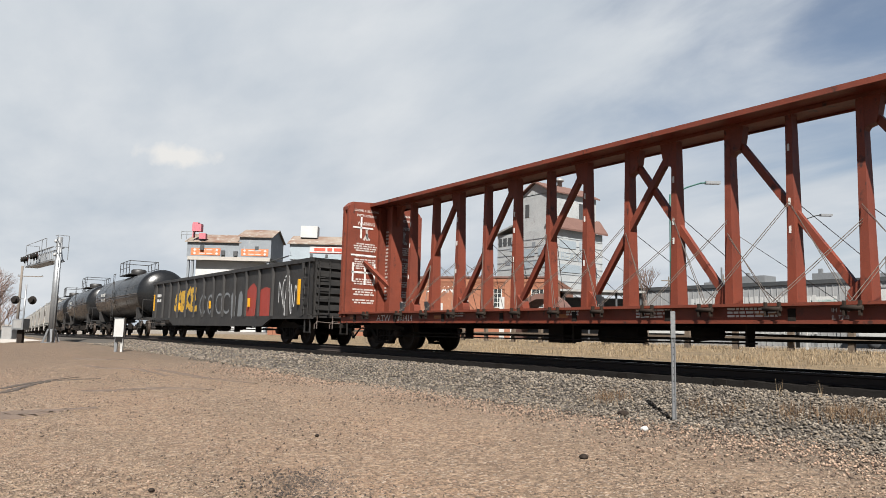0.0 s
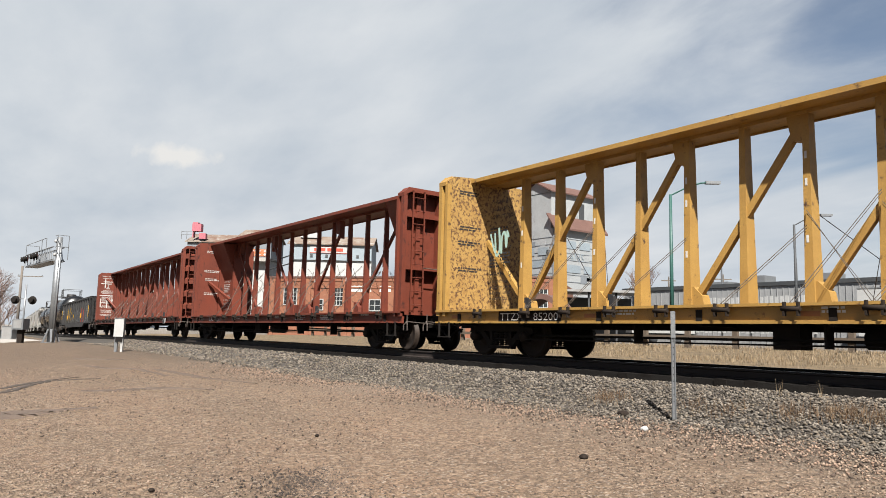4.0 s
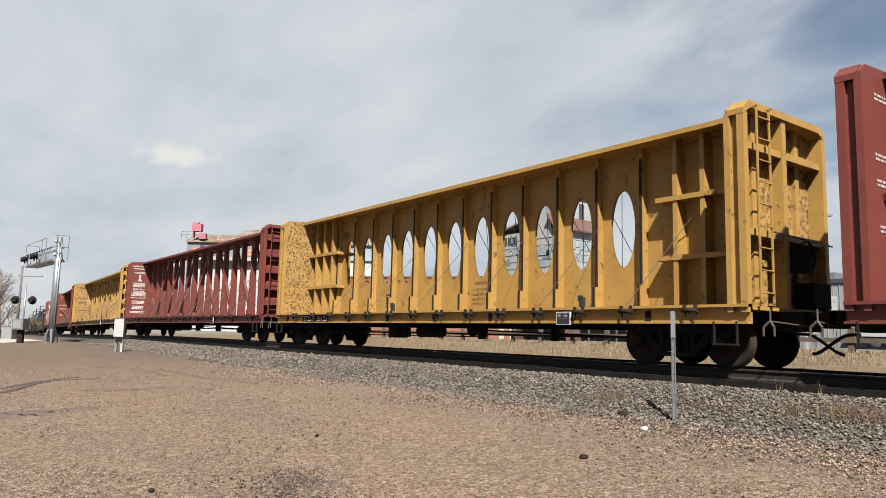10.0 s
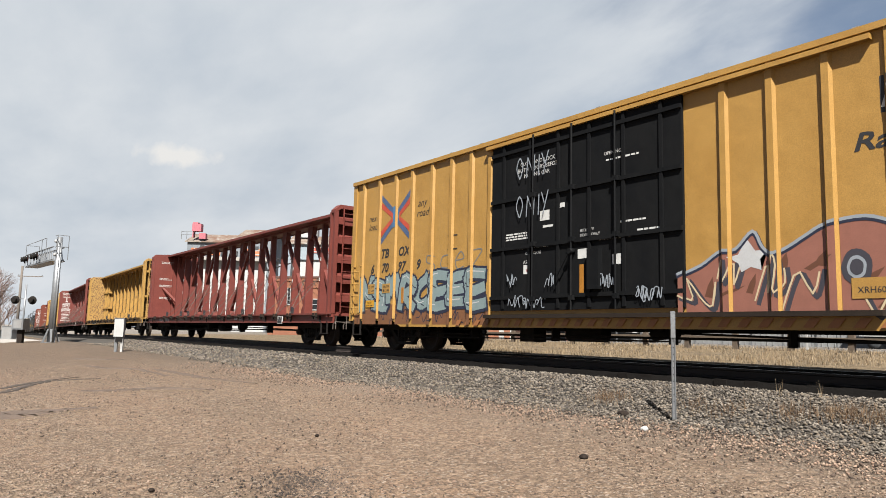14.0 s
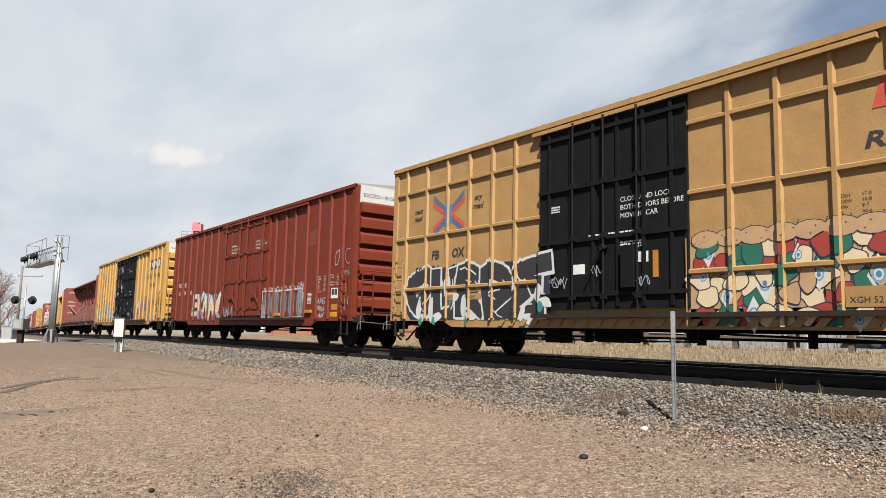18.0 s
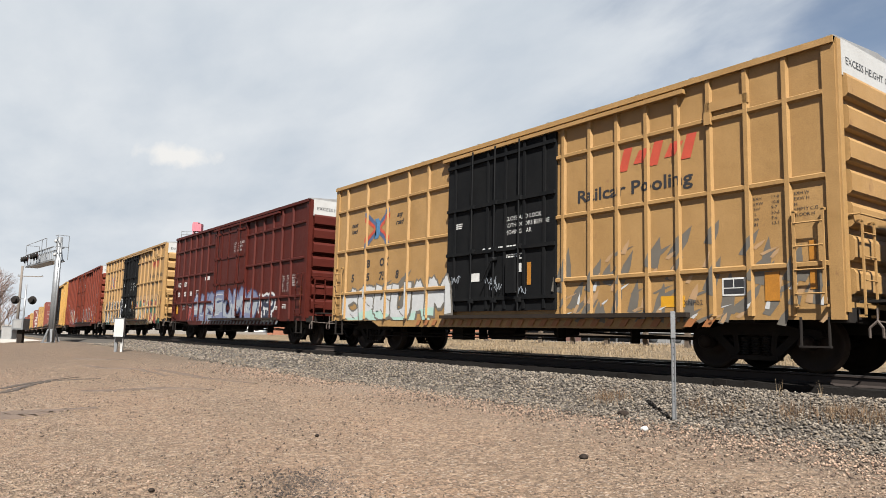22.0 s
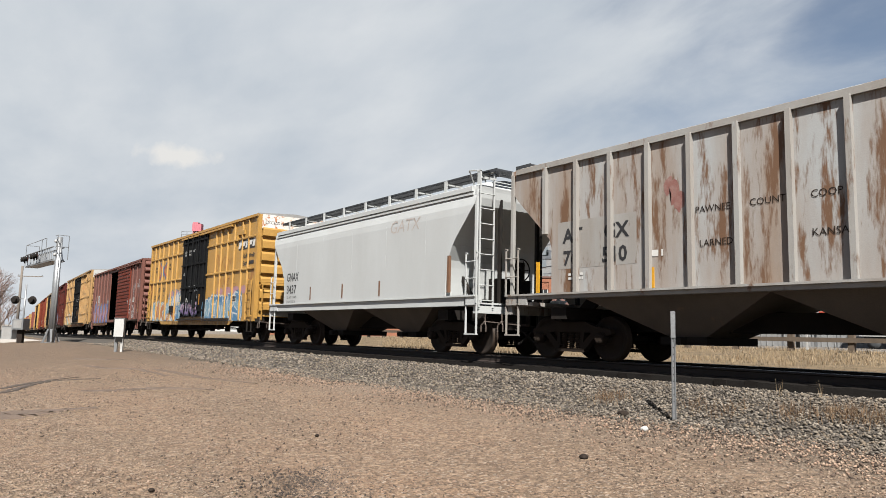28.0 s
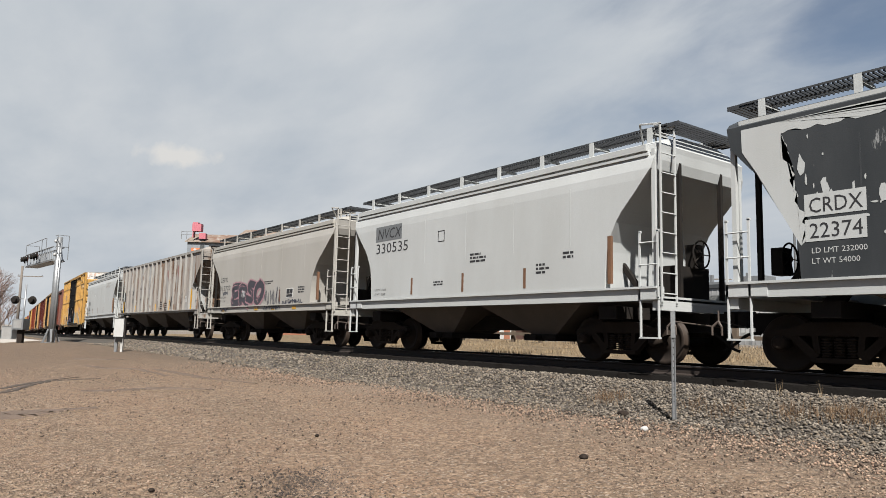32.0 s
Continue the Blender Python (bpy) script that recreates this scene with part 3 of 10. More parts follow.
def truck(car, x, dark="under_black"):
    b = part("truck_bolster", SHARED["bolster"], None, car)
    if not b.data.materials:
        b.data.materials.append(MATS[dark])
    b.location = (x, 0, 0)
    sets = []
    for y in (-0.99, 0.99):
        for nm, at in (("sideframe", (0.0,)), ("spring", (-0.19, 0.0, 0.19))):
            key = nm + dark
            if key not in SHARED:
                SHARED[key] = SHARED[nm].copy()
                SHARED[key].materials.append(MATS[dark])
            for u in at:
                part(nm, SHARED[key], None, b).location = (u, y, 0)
    for wx in (-0.889, 0.889):
        if "axle_m" not in SHARED:
            SHARED["axle"].materials.append(MATS["wheel_steel"]); SHARED["axle_m"] = 1
            SHARED["bearing"].materials.append(MATS["under_brown"])
        me = SHARED.get("wheelset")
        if me is None:
            bm = bmesh.new()
            for y, turn in ((-0.75, 0), (0.75, 180)):
                tmp = bmesh.new(); tmp.from_mesh(SHARED["wheel"])
                bmesh.ops.transform(tmp, matrix=pose(0, y, 0, 0, 0, turn), verts=tmp.verts)
                t2 = bpy.data.meshes.new("t"); tmp.to_mesh(t2); tmp.free()
                bm.from_mesh(t2)
            bm.from_mesh(SHARED["axle"])
            n0 = len(bm.faces)
            bm.from_mesh(SHARED["bearing"])
            bm.faces.ensure_lookup_table()
            for f in list(bm.faces)[n0:]:
                f.material_index = 2
            me = bpy.data.meshes.new("wheelset"); bm.to_mesh(me); bm.free()
            for k in ("wheel_steel", "wheel_tread", "under_brown"):
                me.materials.append(MATS[k])
            SHARED["wheelset"] = me
        w = part("wheelset", me, None, b)
        w.location = (wx, 0, 0.457)
        sets.append(w)
    return sets


def coupler(car, x, k, dark="under_black"):
    """Draft gear, knuckle and air hose at one end; k: -1 front, 1 rear."""
    bm = bmesh.new()
    a = x
    box(bm, min(a, a + k * 0.30), max(a, a + k * 0.30), -0.13, 0.13, 0.76, 0.98)
    box(bm, min(a + k * 0.28, a + k * 0.50), max(a + k * 0.28, a + k * 0.50), -0.16, 0.10, 0.72, 1.02)
    box(bm, min(a + k * 0.44, a + k * 0.56), max(a + k * 0.44, a + k * 0.56), -0.06, 0.17, 0.74, 1.0)
    part("coupler", bm, dark, car)
    bm = bmesh.new()
    pts = smooth([(a - k * 0.05, 0.62), (a + k * 0.18, 0.60), (a + k * 0.40, 0.46), (a + k * 0.58, 0.33), (a + k * 0.70, 0.29)], 3)
    for (p, u), (q, v) in zip(pts, pts[1:]):
        rod(bm, (p, -0.35, u), (q, -0.34, v), 0.028, 6)
    part("air_hose", bm, dark, car)
    bm = bmesh.new()
    rod(bm, (a + k * 0.08, -1.45, 0.80), (a + k * 0.28, -0.2, 0.72), 0.016, 5)
    rod(bm, (a + k * 0.08, -1.45, 0.80), (a + k * 0.08, -1.45, 0.98), 0.016, 5)
    for u in (-0.09, 0.09):
        rod(bm, (a + k * 0.08, -1.46, 0.80), (a + k * 0.08 + u, -1.5, 0.70), 0.018, 5)
        rod(bm, (a + k * 0.08 + u, -1.5, 0.70), (a + k * 0.08 + u, -1.5, 0.56), 0.018, 5)
    part("uncoupling_lever", bm, "lever_steel", car)


def ladder(car, x0, x1, y, z0, z1, n, material, face="y", name="ladder", proud=0.09):
    """Stiles and rungs standing off a face. face y: on the side; x: on an end at x = y."""
    bm = bmesh.new()
    if face == "y":
        for x in (x0, x1):
            box(bm, x - 0.02, x + 0.02, y - proud, y - proud + 0.025, z0, z1)
        for i in range(n):
            z = z0 + (z1 - z0) * (i + 0.5) / n
            rod(bm, (x0, y - proud, z), (x1, y - proud, z), 0.014, 5)
        for z in (z0, z1):
            for x in (x0, x1):
                box(bm, x - 0.02, x + 0.02, y - proud, y + 0.01, z - 0.02, z + 0.02)
    else:
        for x in (x0, x1):
            box(bm, y + proud - 0.025, y + proud, x - 0.02, x + 0.02, z0, z1)
        for i in range(n):
            z = z0 + (z1 - z0) * (i + 0.5) / n
            rod(bm, (y + proud, x0, z), (y + proud, x1, z), 0.014, 5)
        for z in (z0, z1):
            for x in (x0, x1):
                box(bm, y - 0.01, y + proud, x - 0.02, x + 0.02, z - 0.02, z + 0.02)
    return part(name, bm, material, car)


def stirrup(car, x, y, z0, z1, material, w=0.42):
    bm = bmesh.new()
    bar(bm, (x - w / 2, y, z1), (x - w / 2, y, z0), 0.05, 0.02, (1, 0, 0))
    bar(bm, (x + w / 2, y, z1), (x + w / 2, y, z0), 0.05, 0.02, (1, 0, 0))
    box(bm, x - w / 2 - 0.02, x + w / 2 + 0.02, y - 0.04, y + 0.04, z0 - 0.02, z0 + 0.01)
    return part("step", bm, material, car)


def brake_wheel(car, x, y, z, material="under_black"):
    bm = bmesh.new()
    n = 20
    ring = [Vector((x, y + 0.28 * math.cos(2 * math.pi * i / n), z + 0.28 * math.sin(2 * math.pi * i / n))) for i in range(n)]
    for i in range(n):
        rod(bm, ring[i], ring[(i + 1) % n], 0.018, 5)
    for i in range(0, n, 4):
        rod(bm, ring[i], (x, y, z), 0.012, 5)
    rod(bm, (x - 0.12, y, z), (x + 0.03, y, z), 0.05, 8)
    part("brake_wheel", bm, material, car)
    boxes("brake_housing", [(x - 0.26, x - 0.05, y - 0.16, y + 0.16, z - 0.28, z + 0.2)], material, car)


def under_gear(car, half, dark="under_black", tanks=((0.6, 0.5), (-1.2, 0.35))):
    """Reservoir, brake cylinder, valve and pipes slung from the middle of the frame."""
    bm = bmesh.new()
    rod(bm, (-0.9, -0.75, 0.55), (0.1, -0.75, 0.55), 0.17, 12)
    part("air_reservoir", bm, dark, car)
    bm = bmesh.new()
    rod(bm, (1.2, -0.6, 0.6), (1.75, -0.6, 0.6), 0.16, 12, 0.1)
    rod(bm, (1.75, -0.6, 0.6), (half - 1.2, -0.5, 0.5), 0.022, 5)
    part("brake_cylinder", bm, dark, car)
    bm = bmesh.new()
    rod(bm, (-half - 0.5, -0.95, 0.50), (half + 0.5, -0.95, 0.50), 0.025, 5)
    rod(bm, (-half, -1.15, 0.40), (half * 0.3, -1.15, 0.44), 0.016, 5)
    for x in (-half * 0.55, -half * 0.15, half * 0.28, half * 0.6):
        box(bm, x - 0.02, x + 0.02, -1.17, -0.93, 0.38, 0.75)
    part("brake_pipe", bm, dark, car)
    boxes("control_valve", [(-2.3, -1.85, -0.95, -0.55, 0.35, 0.75)], dark, car)


def place(car, front, rear, half, sets):
    CARS.append((car, (front + rear) / 2, half, sets))


# ---- boxcars ----
def boxcar(label, colour, front, rear, height=5.05, left_ribs=(), right_ribs=(), belts=(), door=(6.0, 9.8), door_colour="door_black",
           door_ribs=6, door_bars=4, end_ribs=7, cap="white_paint", half=6.1, rib_w=0.13, rib_d=0.06, open_door=None, sill_bars=None):
    L = front - rear
    h = L / 2
    car = thing("boxcar", label, "boxcar", "freight train")
    X = lambda d: d - h                      # from the front end
    yp, z0 = -1.53, 0.98
    top = height - 0.16
    # shell
    if open_door:
        a, b = X(open_door[0]), X(open_door[1])
        t = 0.06
        boxes("shell", [(-h + 0.02, a, yp, yp + t, z0, top), (b, h - 0.02, yp, yp + t, z0, top), (a, b, yp, yp + t, top - 0.2, top), (-h + 0.02, h - 0.02, -yp - t, -yp, z0, top),
                        (-h + 0.02, -h + 0.08, yp + t, -yp - t, z0, top), (h - 0.08, h - 0.02, yp + t, -yp - t, z0, top)], colour, car)
        boxes("lining", [(-h + 0.08, h - 0.08, -yp - t - 0.03, -yp - t, z0, top), (-h + 0.08, -h + 0.1, yp + t, -yp - t, z0, top), (h - 0.1, h - 0.08, yp + t, -yp - t, z0, top)], "inside_dark", car)
        boxes("inner_partition", [(a + 1.3, a + 1.36, yp + 0.5, -yp - 0.2, z0, z0 + 2.7), (a + 1.1, a + 1.3, yp + 1.6, yp + 1.75, z0 + 1.4, z0 + 1.75)], "inside_dark", car)
        boxes("floor_boards", [(-h + 0.08, h - 0.08, yp + t, -yp - t, z0 - 0.02, z0 + 0.06)], "under_brown", car)
    else:
        boxes("shell", [(-h + 0.02, h - 0.02, yp, -yp, z0, top)], colour, car)
    # roof
    bm = bmesh.new()
    prism(bm, [(yp - 0.06, top), (yp - 0.06, top + 0.09), (-1.3, top + 0.13), (0, top + 0.19), (1.3, top + 0.13), (-yp + 0.06, top + 0.09), (-yp + 0.06, top)], -h, h, "x")
    n = int(L / 1.2)
    for i in range(n + 1):
        x = -h + 0.06 + (L - 0.12) * i / n
        prism(bm, [(yp - 0.05, top + 0.09), (yp - 0.05, top + 0.115), (0, top + 0.225), (-yp + 0.05, top + 0.115), (-yp + 0.05, top + 0.09), (0, top + 0.18)], x - 0.05, x + 0.05, "x")
    part("roof", bm, colour if height < 4.7 else "roof_metal", car)
    # eave rail and side sill
    boxes("eave_rail", [(-h, h, yp - 0.085, yp + 0.02, top - 0.02, top + 0.085)], colour, car)
    boxes("eave_rail", [(-h, h, -yp - 0.02, -yp + 0.085, top - 0.02, top + 0.085)], colour, car)
    bm = bmesh.new()
    lo = 0.66
    a, b = X(door[0]) - 1.0, X(door[1]) + 1.0
    if height < 4.7:
        prism(bm, [(-h + 0.15, z0 + 0.03), (-h + 0.15, 0.66), (-h + 5.3, 0.66), (-h + 6.0, 0.86), (h - 3.2, 0.86), (h - 2.5, 0.92), (h - 0.15, 0.92), (h - 0.15, z0 + 0.03)], yp - 0.0015, yp + 0.05)
    else:
        prism(bm, [(-h + 0.15, z0 + 0.03), (-h + 0.15, 0.82), (-h + 2.4, 0.82), (-h + 2.8, lo), (h - 2.8, lo), (h - 2.4, 0.82), (h - 0.15, 0.82), (h - 0.15, z0 + 0.03)], yp - 0.0015, yp + 0.05)
    part("side_sill", bm, colour, car)
    # ribs, each with a flat face and sloping flanks
    bm = bmesh.new()
    w = rib_w / 2
    prism(bm, [(-w, yp + 0.01), (-w * 0.55, yp - rib_d), (w * 0.55, yp - rib_d), (w, yp + 0.01)], z0 - 0.1, top - 0.02, "z")
    rib_mesh = finish(bm, "rib")
    rib_mesh.materials.append(MATS[colour])
    ribs = [X(d) for d in (*left_ribs, *right_ribs)]
    for x in ribs:
        part("rib", rib_mesh, None, car).location = (x, 0, 0)
    for x in (-h + 0.1, h - 0.1):
        boxes("corner_post", [(x - 0.1, x + 0.1, yp - 0.045, yp + 0.03, z0 - 0.16, top)], colour, car)
    d0, d1 = X(door[0]), X(door[1])
    for z in belts:
        for k, (a, b) in enumerate(((-h + 0.2, d0), (d1, h - 0.2))):
            bm = bmesh.new()
            prism(bm, [(yp + 0.01, z - 0.07), (yp - 0.055, z - 0.03), (yp - 0.055, z + 0.03), (yp + 0.01, z + 0.06)], a, b, "x")
            part("belt_rail", bm, colour, car)
    steps = []
    edge = -h
    for x in sorted(r for r in ribs if r < d0):
        steps += [(edge, x - w, yp), (x - w * 0.55, x + w * 0.55, yp - rib_d)]
        edge = x + w
    # door
    dy = yp - 0.06
    steps += [(edge, d0, yp), (d0, d1, dy - (0.045 if door_ribs else 0.0285))]
    edge = d1
    for x in sorted(ribs):
        if x > d1:
            steps += [(edge, x - w, yp), (x - w * 0.55, x + w * 0.55, yp - rib_d)]
            edge = x + w
    steps.append((edge, h, yp))
    slab = boxes("door", [(d0, d1, dy, yp + 0.0, z0 + 0.06, top - 0.06)], door_colour, car, "black sliding plug door" if door_colour == "door_black" else "sliding door")
    for i in range(door_bars):
        z = z0 + 0.35 + (top - z0 - 0.7) * i / max(1, door_bars - 1)
        boxes("door_batten", [(d0, d1, dy - (0.05 if door_ribs else 0.028), dy, z - 0.04, z + 0.04)], door_colour, slab)
    for i in range(door_ribs):
        x = d0 + (d1 - d0) * (i + 0.5) / door_ribs
        boxes("door_stile", [(x - 0.035, x + 0.035, dy - 0.04, dy, z0 + 0.1, top - 0.1)], door_colour, slab)
    if door_ribs:
        for fx in (0.28, 0.5, 0.72):
            bm = bmesh.new()
            x = d0 + (d1 - d0) * fx
            rod(bm, (x, dy - 0.09, z0 + 0.05), (x, dy - 0.09, top - 0.1), 0.022, 6)
            for z in (z0 + 0.3, z0 + 1.5, z0 + 2.6):
                box(bm, x - 0.06, x + 0.06, dy - 0.11, dy, z - 0.05, z + 0.05)
            part("lock_bar", bm, door_colour, slab)
        x = d0 + (d1 - d0) * 0.5
        bm = bmesh.new()
        rod(bm, (x, dy - 0.16, z0 + 1.25), (x, dy - 0.02, z0 + 1.25), 0.06, 10)
        rod(bm, (x, dy - 0.14, z0 + 1.25), (x - 0.35, dy - 0.14, z0 + 0.75), 0.02, 5)
        box(bm, x + 0.45, x + 0.75, dy - 0.12, dy, z0 + 0.45, z0 + 1.25)
        part("lock_gear", bm, door_colour, slab)
    if not door_ribs and not open_door:              # body-coloured plug doors: raised stiles and two lock bars a leaf
        leaves = 2 if d1 - d0 > 4.5 else 1
        for lf in range(leaves):
            e0, e1 = d0 + (d1 - d0) * lf / leaves, d0 + (d1 - d0) * (lf + 1) / leaves
            for fx in (0.02, 0.22, 0.45, 0.72, 0.98) if leaves == 1 else (0.03, 0.35, 0.68, 0.97):
                x = e0 + (e1 - e0) * fx
                boxes("door_stile", [(x - 0.05, x + 0.05, dy - 0.028, dy, z0 + 0.08, top - 0.1)], door_colour, slab)
            for fx in (0.14, 0.82):
                bm = bmesh.new()
                x = e0 + (e1 - e0) * fx
                rod(bm, (x, dy - 0.075, z0 + 0.05), (x, dy - 0.075, top - 0.02), 0.024, 6)
                for z in (z0 + 0.3, z0 + 1.45, z0 + 2.6, top - 0.35):
                    box(bm, x - 0.06, x + 0.06, dy - 0.10, dy - 0.02, z - 0.05, z + 0.05)
                part("lock_bar", bm, door_colour, slab)
            bm = bmesh.new()
            x = (e0 + e1) / 2
            box(bm, x - 0.25, x + 0.2, dy - 0.07, dy - 0.028, z0 + 0.75, z0 + 1.15)
            rod(bm, (x, dy - 0.09, z0 + 1.0), (x + 0.5, dy - 0.09, z0 + 0.6), 0.018, 5)
            part("lock_gear", bm, door_colour, slab)
    for z, nm in ((top - 0.10, "door_track"), (z0 - 0.06, "door_track")):
        boxes(nm, [(d0 - 0.2, min(h - 0.3, d1 + 3.2), yp - 0.13, yp, z - 0.05, z + 0.03)], colour if nm and z > 2 else "under_brown", car)
    if sill_bars:
        for i in range(int((d1 - d0 + 5.2) / 0.36)):
            x = d0 - 1.4 + i * 0.36
            bm = bmesh.new()
            prism(bm, [(x, 0.70), (x + 0.16, 0.70), (x + 0.27, 0.84), (x + 0.11, 0.84)], yp - 0.03, yp - 0.02)
            part("sill_stripe", bm, sill_bars, car, "slanting hazard stripe")
    # rear and front ends with rolled ribs
    for k in (-1, 1):
        for i in range(end_ribs):
            z = z0 + 0.15 + (top - (0.55 if cap else 0.15) - z0) * (i + 0.5) / end_ribs
            bm = bmesh.new()
            hh = (top - z0 - 0.3) / end_ribs * 0.42
            if height > 4.7:
                o = [(h - 0.03, z - hh * 0.85), (h + 0.06, z - hh * 0.78), (h + 0.09, z - hh * 0.6), (h + 0.09, z + hh * 0.55), (h + 0.06, z + hh * 0.8), (h - 0.03, z + hh)]
            else:
                o = [(h - 0.03, z - hh), (h + 0.03, z - hh * 0.92), (h + 0.10, z - hh * 0.5), (h + 0.115, z - hh * 0.2), (h + 0.105, z + hh * 0.15), (h + 0.03, z + hh * 0.85), (h - 0.03, z + hh)]
            prism(bm, [(a * k, b) for a, b in o], -1.38, 1.38)
            part("end_rib", bm, colour, car)
        boxes("end_corner", [(min(k * h, k * (h + 0.03)), max(k * h, k * (h + 0.03)), -1.55, -1.42, z0 - 0.05, top + 0.06), (min(k * h, k * (h + 0.03)), max(k * h, k * (h + 0.03)), 1.42, 1.55, z0 - 0.05, top + 0.06)], colour, car)
        if cap:
            boxes("end_cap_panel", [(min(k * (h - 0.02), k * (h + 0.035)), max(k * (h - 0.02), k * (h + 0.035)), -1.42, 1.42, top - 0.5, top + 0.075)], cap, car, "white painted excess-height panel")
            lettering("EXCESS HEIGHT CAR", h + 0.039, -1.30, top - 0.30, 0.17, "letter_black", car, width=1.75, face="+x") if k > 0 else None
        for i, z in enumerate((top - 0.95, top - 1.55)):
            bars_text(h + 0.06, 0.0, z, 0.03, (0.5, 0.45), "letter_faded", car, "+x") if k > 0 else None
    boxes("crossover_platform", [(h + 0.05, h + 0.5, -1.2, 1.2, 1.08, 1.12)], "under_black", car)
    brake_wheel(car, h + 0.30, 0.35, 1.95, colour)
    boxes("brake_valve_box", [(h + 0.03, h + 0.26, 0.75, 1.1, 1.35, 1.8)], colour, car)
    bm = bmesh.new()
    rod(bm, (h + 0.19, -1.4, 2.38), (h + 0.19, 1.3, 2.38), 0.018, 5)
    for y in (-1.4, 0, 1.3):
        rod(bm, (h, y, 2.38), (h + 0.19, y, 2.38), 0.014, 5)
    part("grab_rail", bm, colour, car)
    ladder(car, h - 0.68, h - 0.24, yp - 0.03, z0 + 0.05, z0 + 1.5, 4, colour)
    ladder(car, -h + 0.22, -h + 0.64, yp - 0.03, z0 + 0.05, z0 + 1.5, 4, colour)
    ladder(car, -1.32, -0.92, h + 0.10, z0 - 0.1, z0 + 1.3, 4, colour, "x", "end_ladder")
    for x in (-h + 0.45, h - 0.45):
        stirrup(car, x, yp - 0.02, 0.42, 0.86, "under_black" if height > 4.7 else colour)
    boxes("reflective_strip", [(h - 0.50, h - 0.40, yp - 0.012, yp - 0.002, z0 + 0.3, z0 + 1.05)], "reflector_orange", car, "orange reflective strip")
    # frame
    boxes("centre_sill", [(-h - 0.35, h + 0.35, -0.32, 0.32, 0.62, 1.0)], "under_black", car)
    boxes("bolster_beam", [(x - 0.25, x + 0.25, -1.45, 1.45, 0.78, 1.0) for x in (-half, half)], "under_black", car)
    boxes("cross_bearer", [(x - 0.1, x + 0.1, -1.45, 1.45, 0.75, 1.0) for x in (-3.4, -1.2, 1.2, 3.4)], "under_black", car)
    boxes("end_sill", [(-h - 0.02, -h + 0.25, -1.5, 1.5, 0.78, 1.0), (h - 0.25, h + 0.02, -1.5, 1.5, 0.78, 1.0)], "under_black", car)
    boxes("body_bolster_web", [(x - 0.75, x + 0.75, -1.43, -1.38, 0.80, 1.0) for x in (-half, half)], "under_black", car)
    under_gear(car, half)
    sets = truck(car, -half) + truck(car, half)
    coupler(car, -h - 0.3, -1); coupler(car, h + 0.3, 1)
    place(car, front, rear, half, sets)
    return car, X, steps, yp


def road_badge(car, cx, cz, w, hgt, steps):
    """The crossed-arrows emblem as plain shapes in its colours."""
    lift = lambda k: [(a, b, y - 0.004 - k) for a, b, y in steps]
    sprayed([[(cx - w * 0.50, cz + hgt * 0.5), (cx - w * 0.50, cz + hgt * 0.38), (cx - w * 0.06, cz + 0.02), (cx - w * 0.06, cz + hgt * 0.16)],
             [(cx - w * 0.50, cz - hgt * 0.5), (cx - w * 0.50, cz - hgt * 0.38), (cx - w * 0.06, cz - 0.02), (cx - w * 0.06, cz - hgt * 0.16)],
             [(cx + w * 0.50, cz + hgt * 0.5), (cx + w * 0.50, cz + hgt * 0.38), (cx + w * 0.08, cz + 0.02), (cx + w * 0.08, cz + hgt * 0.16)],
             [(cx + w * 0.50, cz - hgt * 0.5), (cx + w * 0.50, cz - hgt * 0.38), (cx + w * 0.08, cz - 0.02), (cx + w * 0.08, cz - hgt * 0.16)]], "badge_blue", car, lift(0), "emblem", "blue and red crossed arrows emblem")
    sprayed([[(cx - w * 0.52, cz + hgt * 0.36), (cx - w * 0.52, cz + hgt * 0.24), (cx - w * 0.10, cz - 0.02), (cx - w * 0.10, cz + hgt * 0.08)],
             [(cx - w * 0.52, cz - hgt * 0.36), (cx - w * 0.52, cz - hgt * 0.24), (cx - w * 0.10, cz + 0.02), (cx - w * 0.10, cz - hgt * 0.08)],
             [(cx + w * 0.52, cz + hgt * 0.36), (cx + w * 0.52, cz + hgt * 0.24), (cx + w * 0.12, cz - 0.02), (cx + w * 0.12, cz + hgt * 0.08)],
             [(cx + w * 0.52, cz - hgt * 0.36), (cx + w * 0.52, cz - hgt * 0.24), (cx + w * 0.12, cz + 0.02), (cx + w * 0.12, cz - hgt * 0.08)]], "badge_red", car, lift(0.002), "emblem")
    o = [(cx - 0.16, cz + 0.3), (cx + 0.05, cz + 0.3), (cx + 0.15, cz + 0.18), (cx + 0.15, cz - 0.18), (cx + 0.05, cz - 0.3), (cx - 0.16, cz - 0.3), (cx - 0.06, cz - 0.16), (cx - 0.06, cz + 0.16)]
    sprayed([o], "badge_light", car, lift(0.004), "emblem")


paint("badge_blue", (0.0429, 0.0663, 0.125), None, 0.5)
paint("badge_red", (0.281, 0.0429, 0.0234), None, 0.5)
paint("badge_light", (0.039, 0.109, 0.203), None, 0.5)


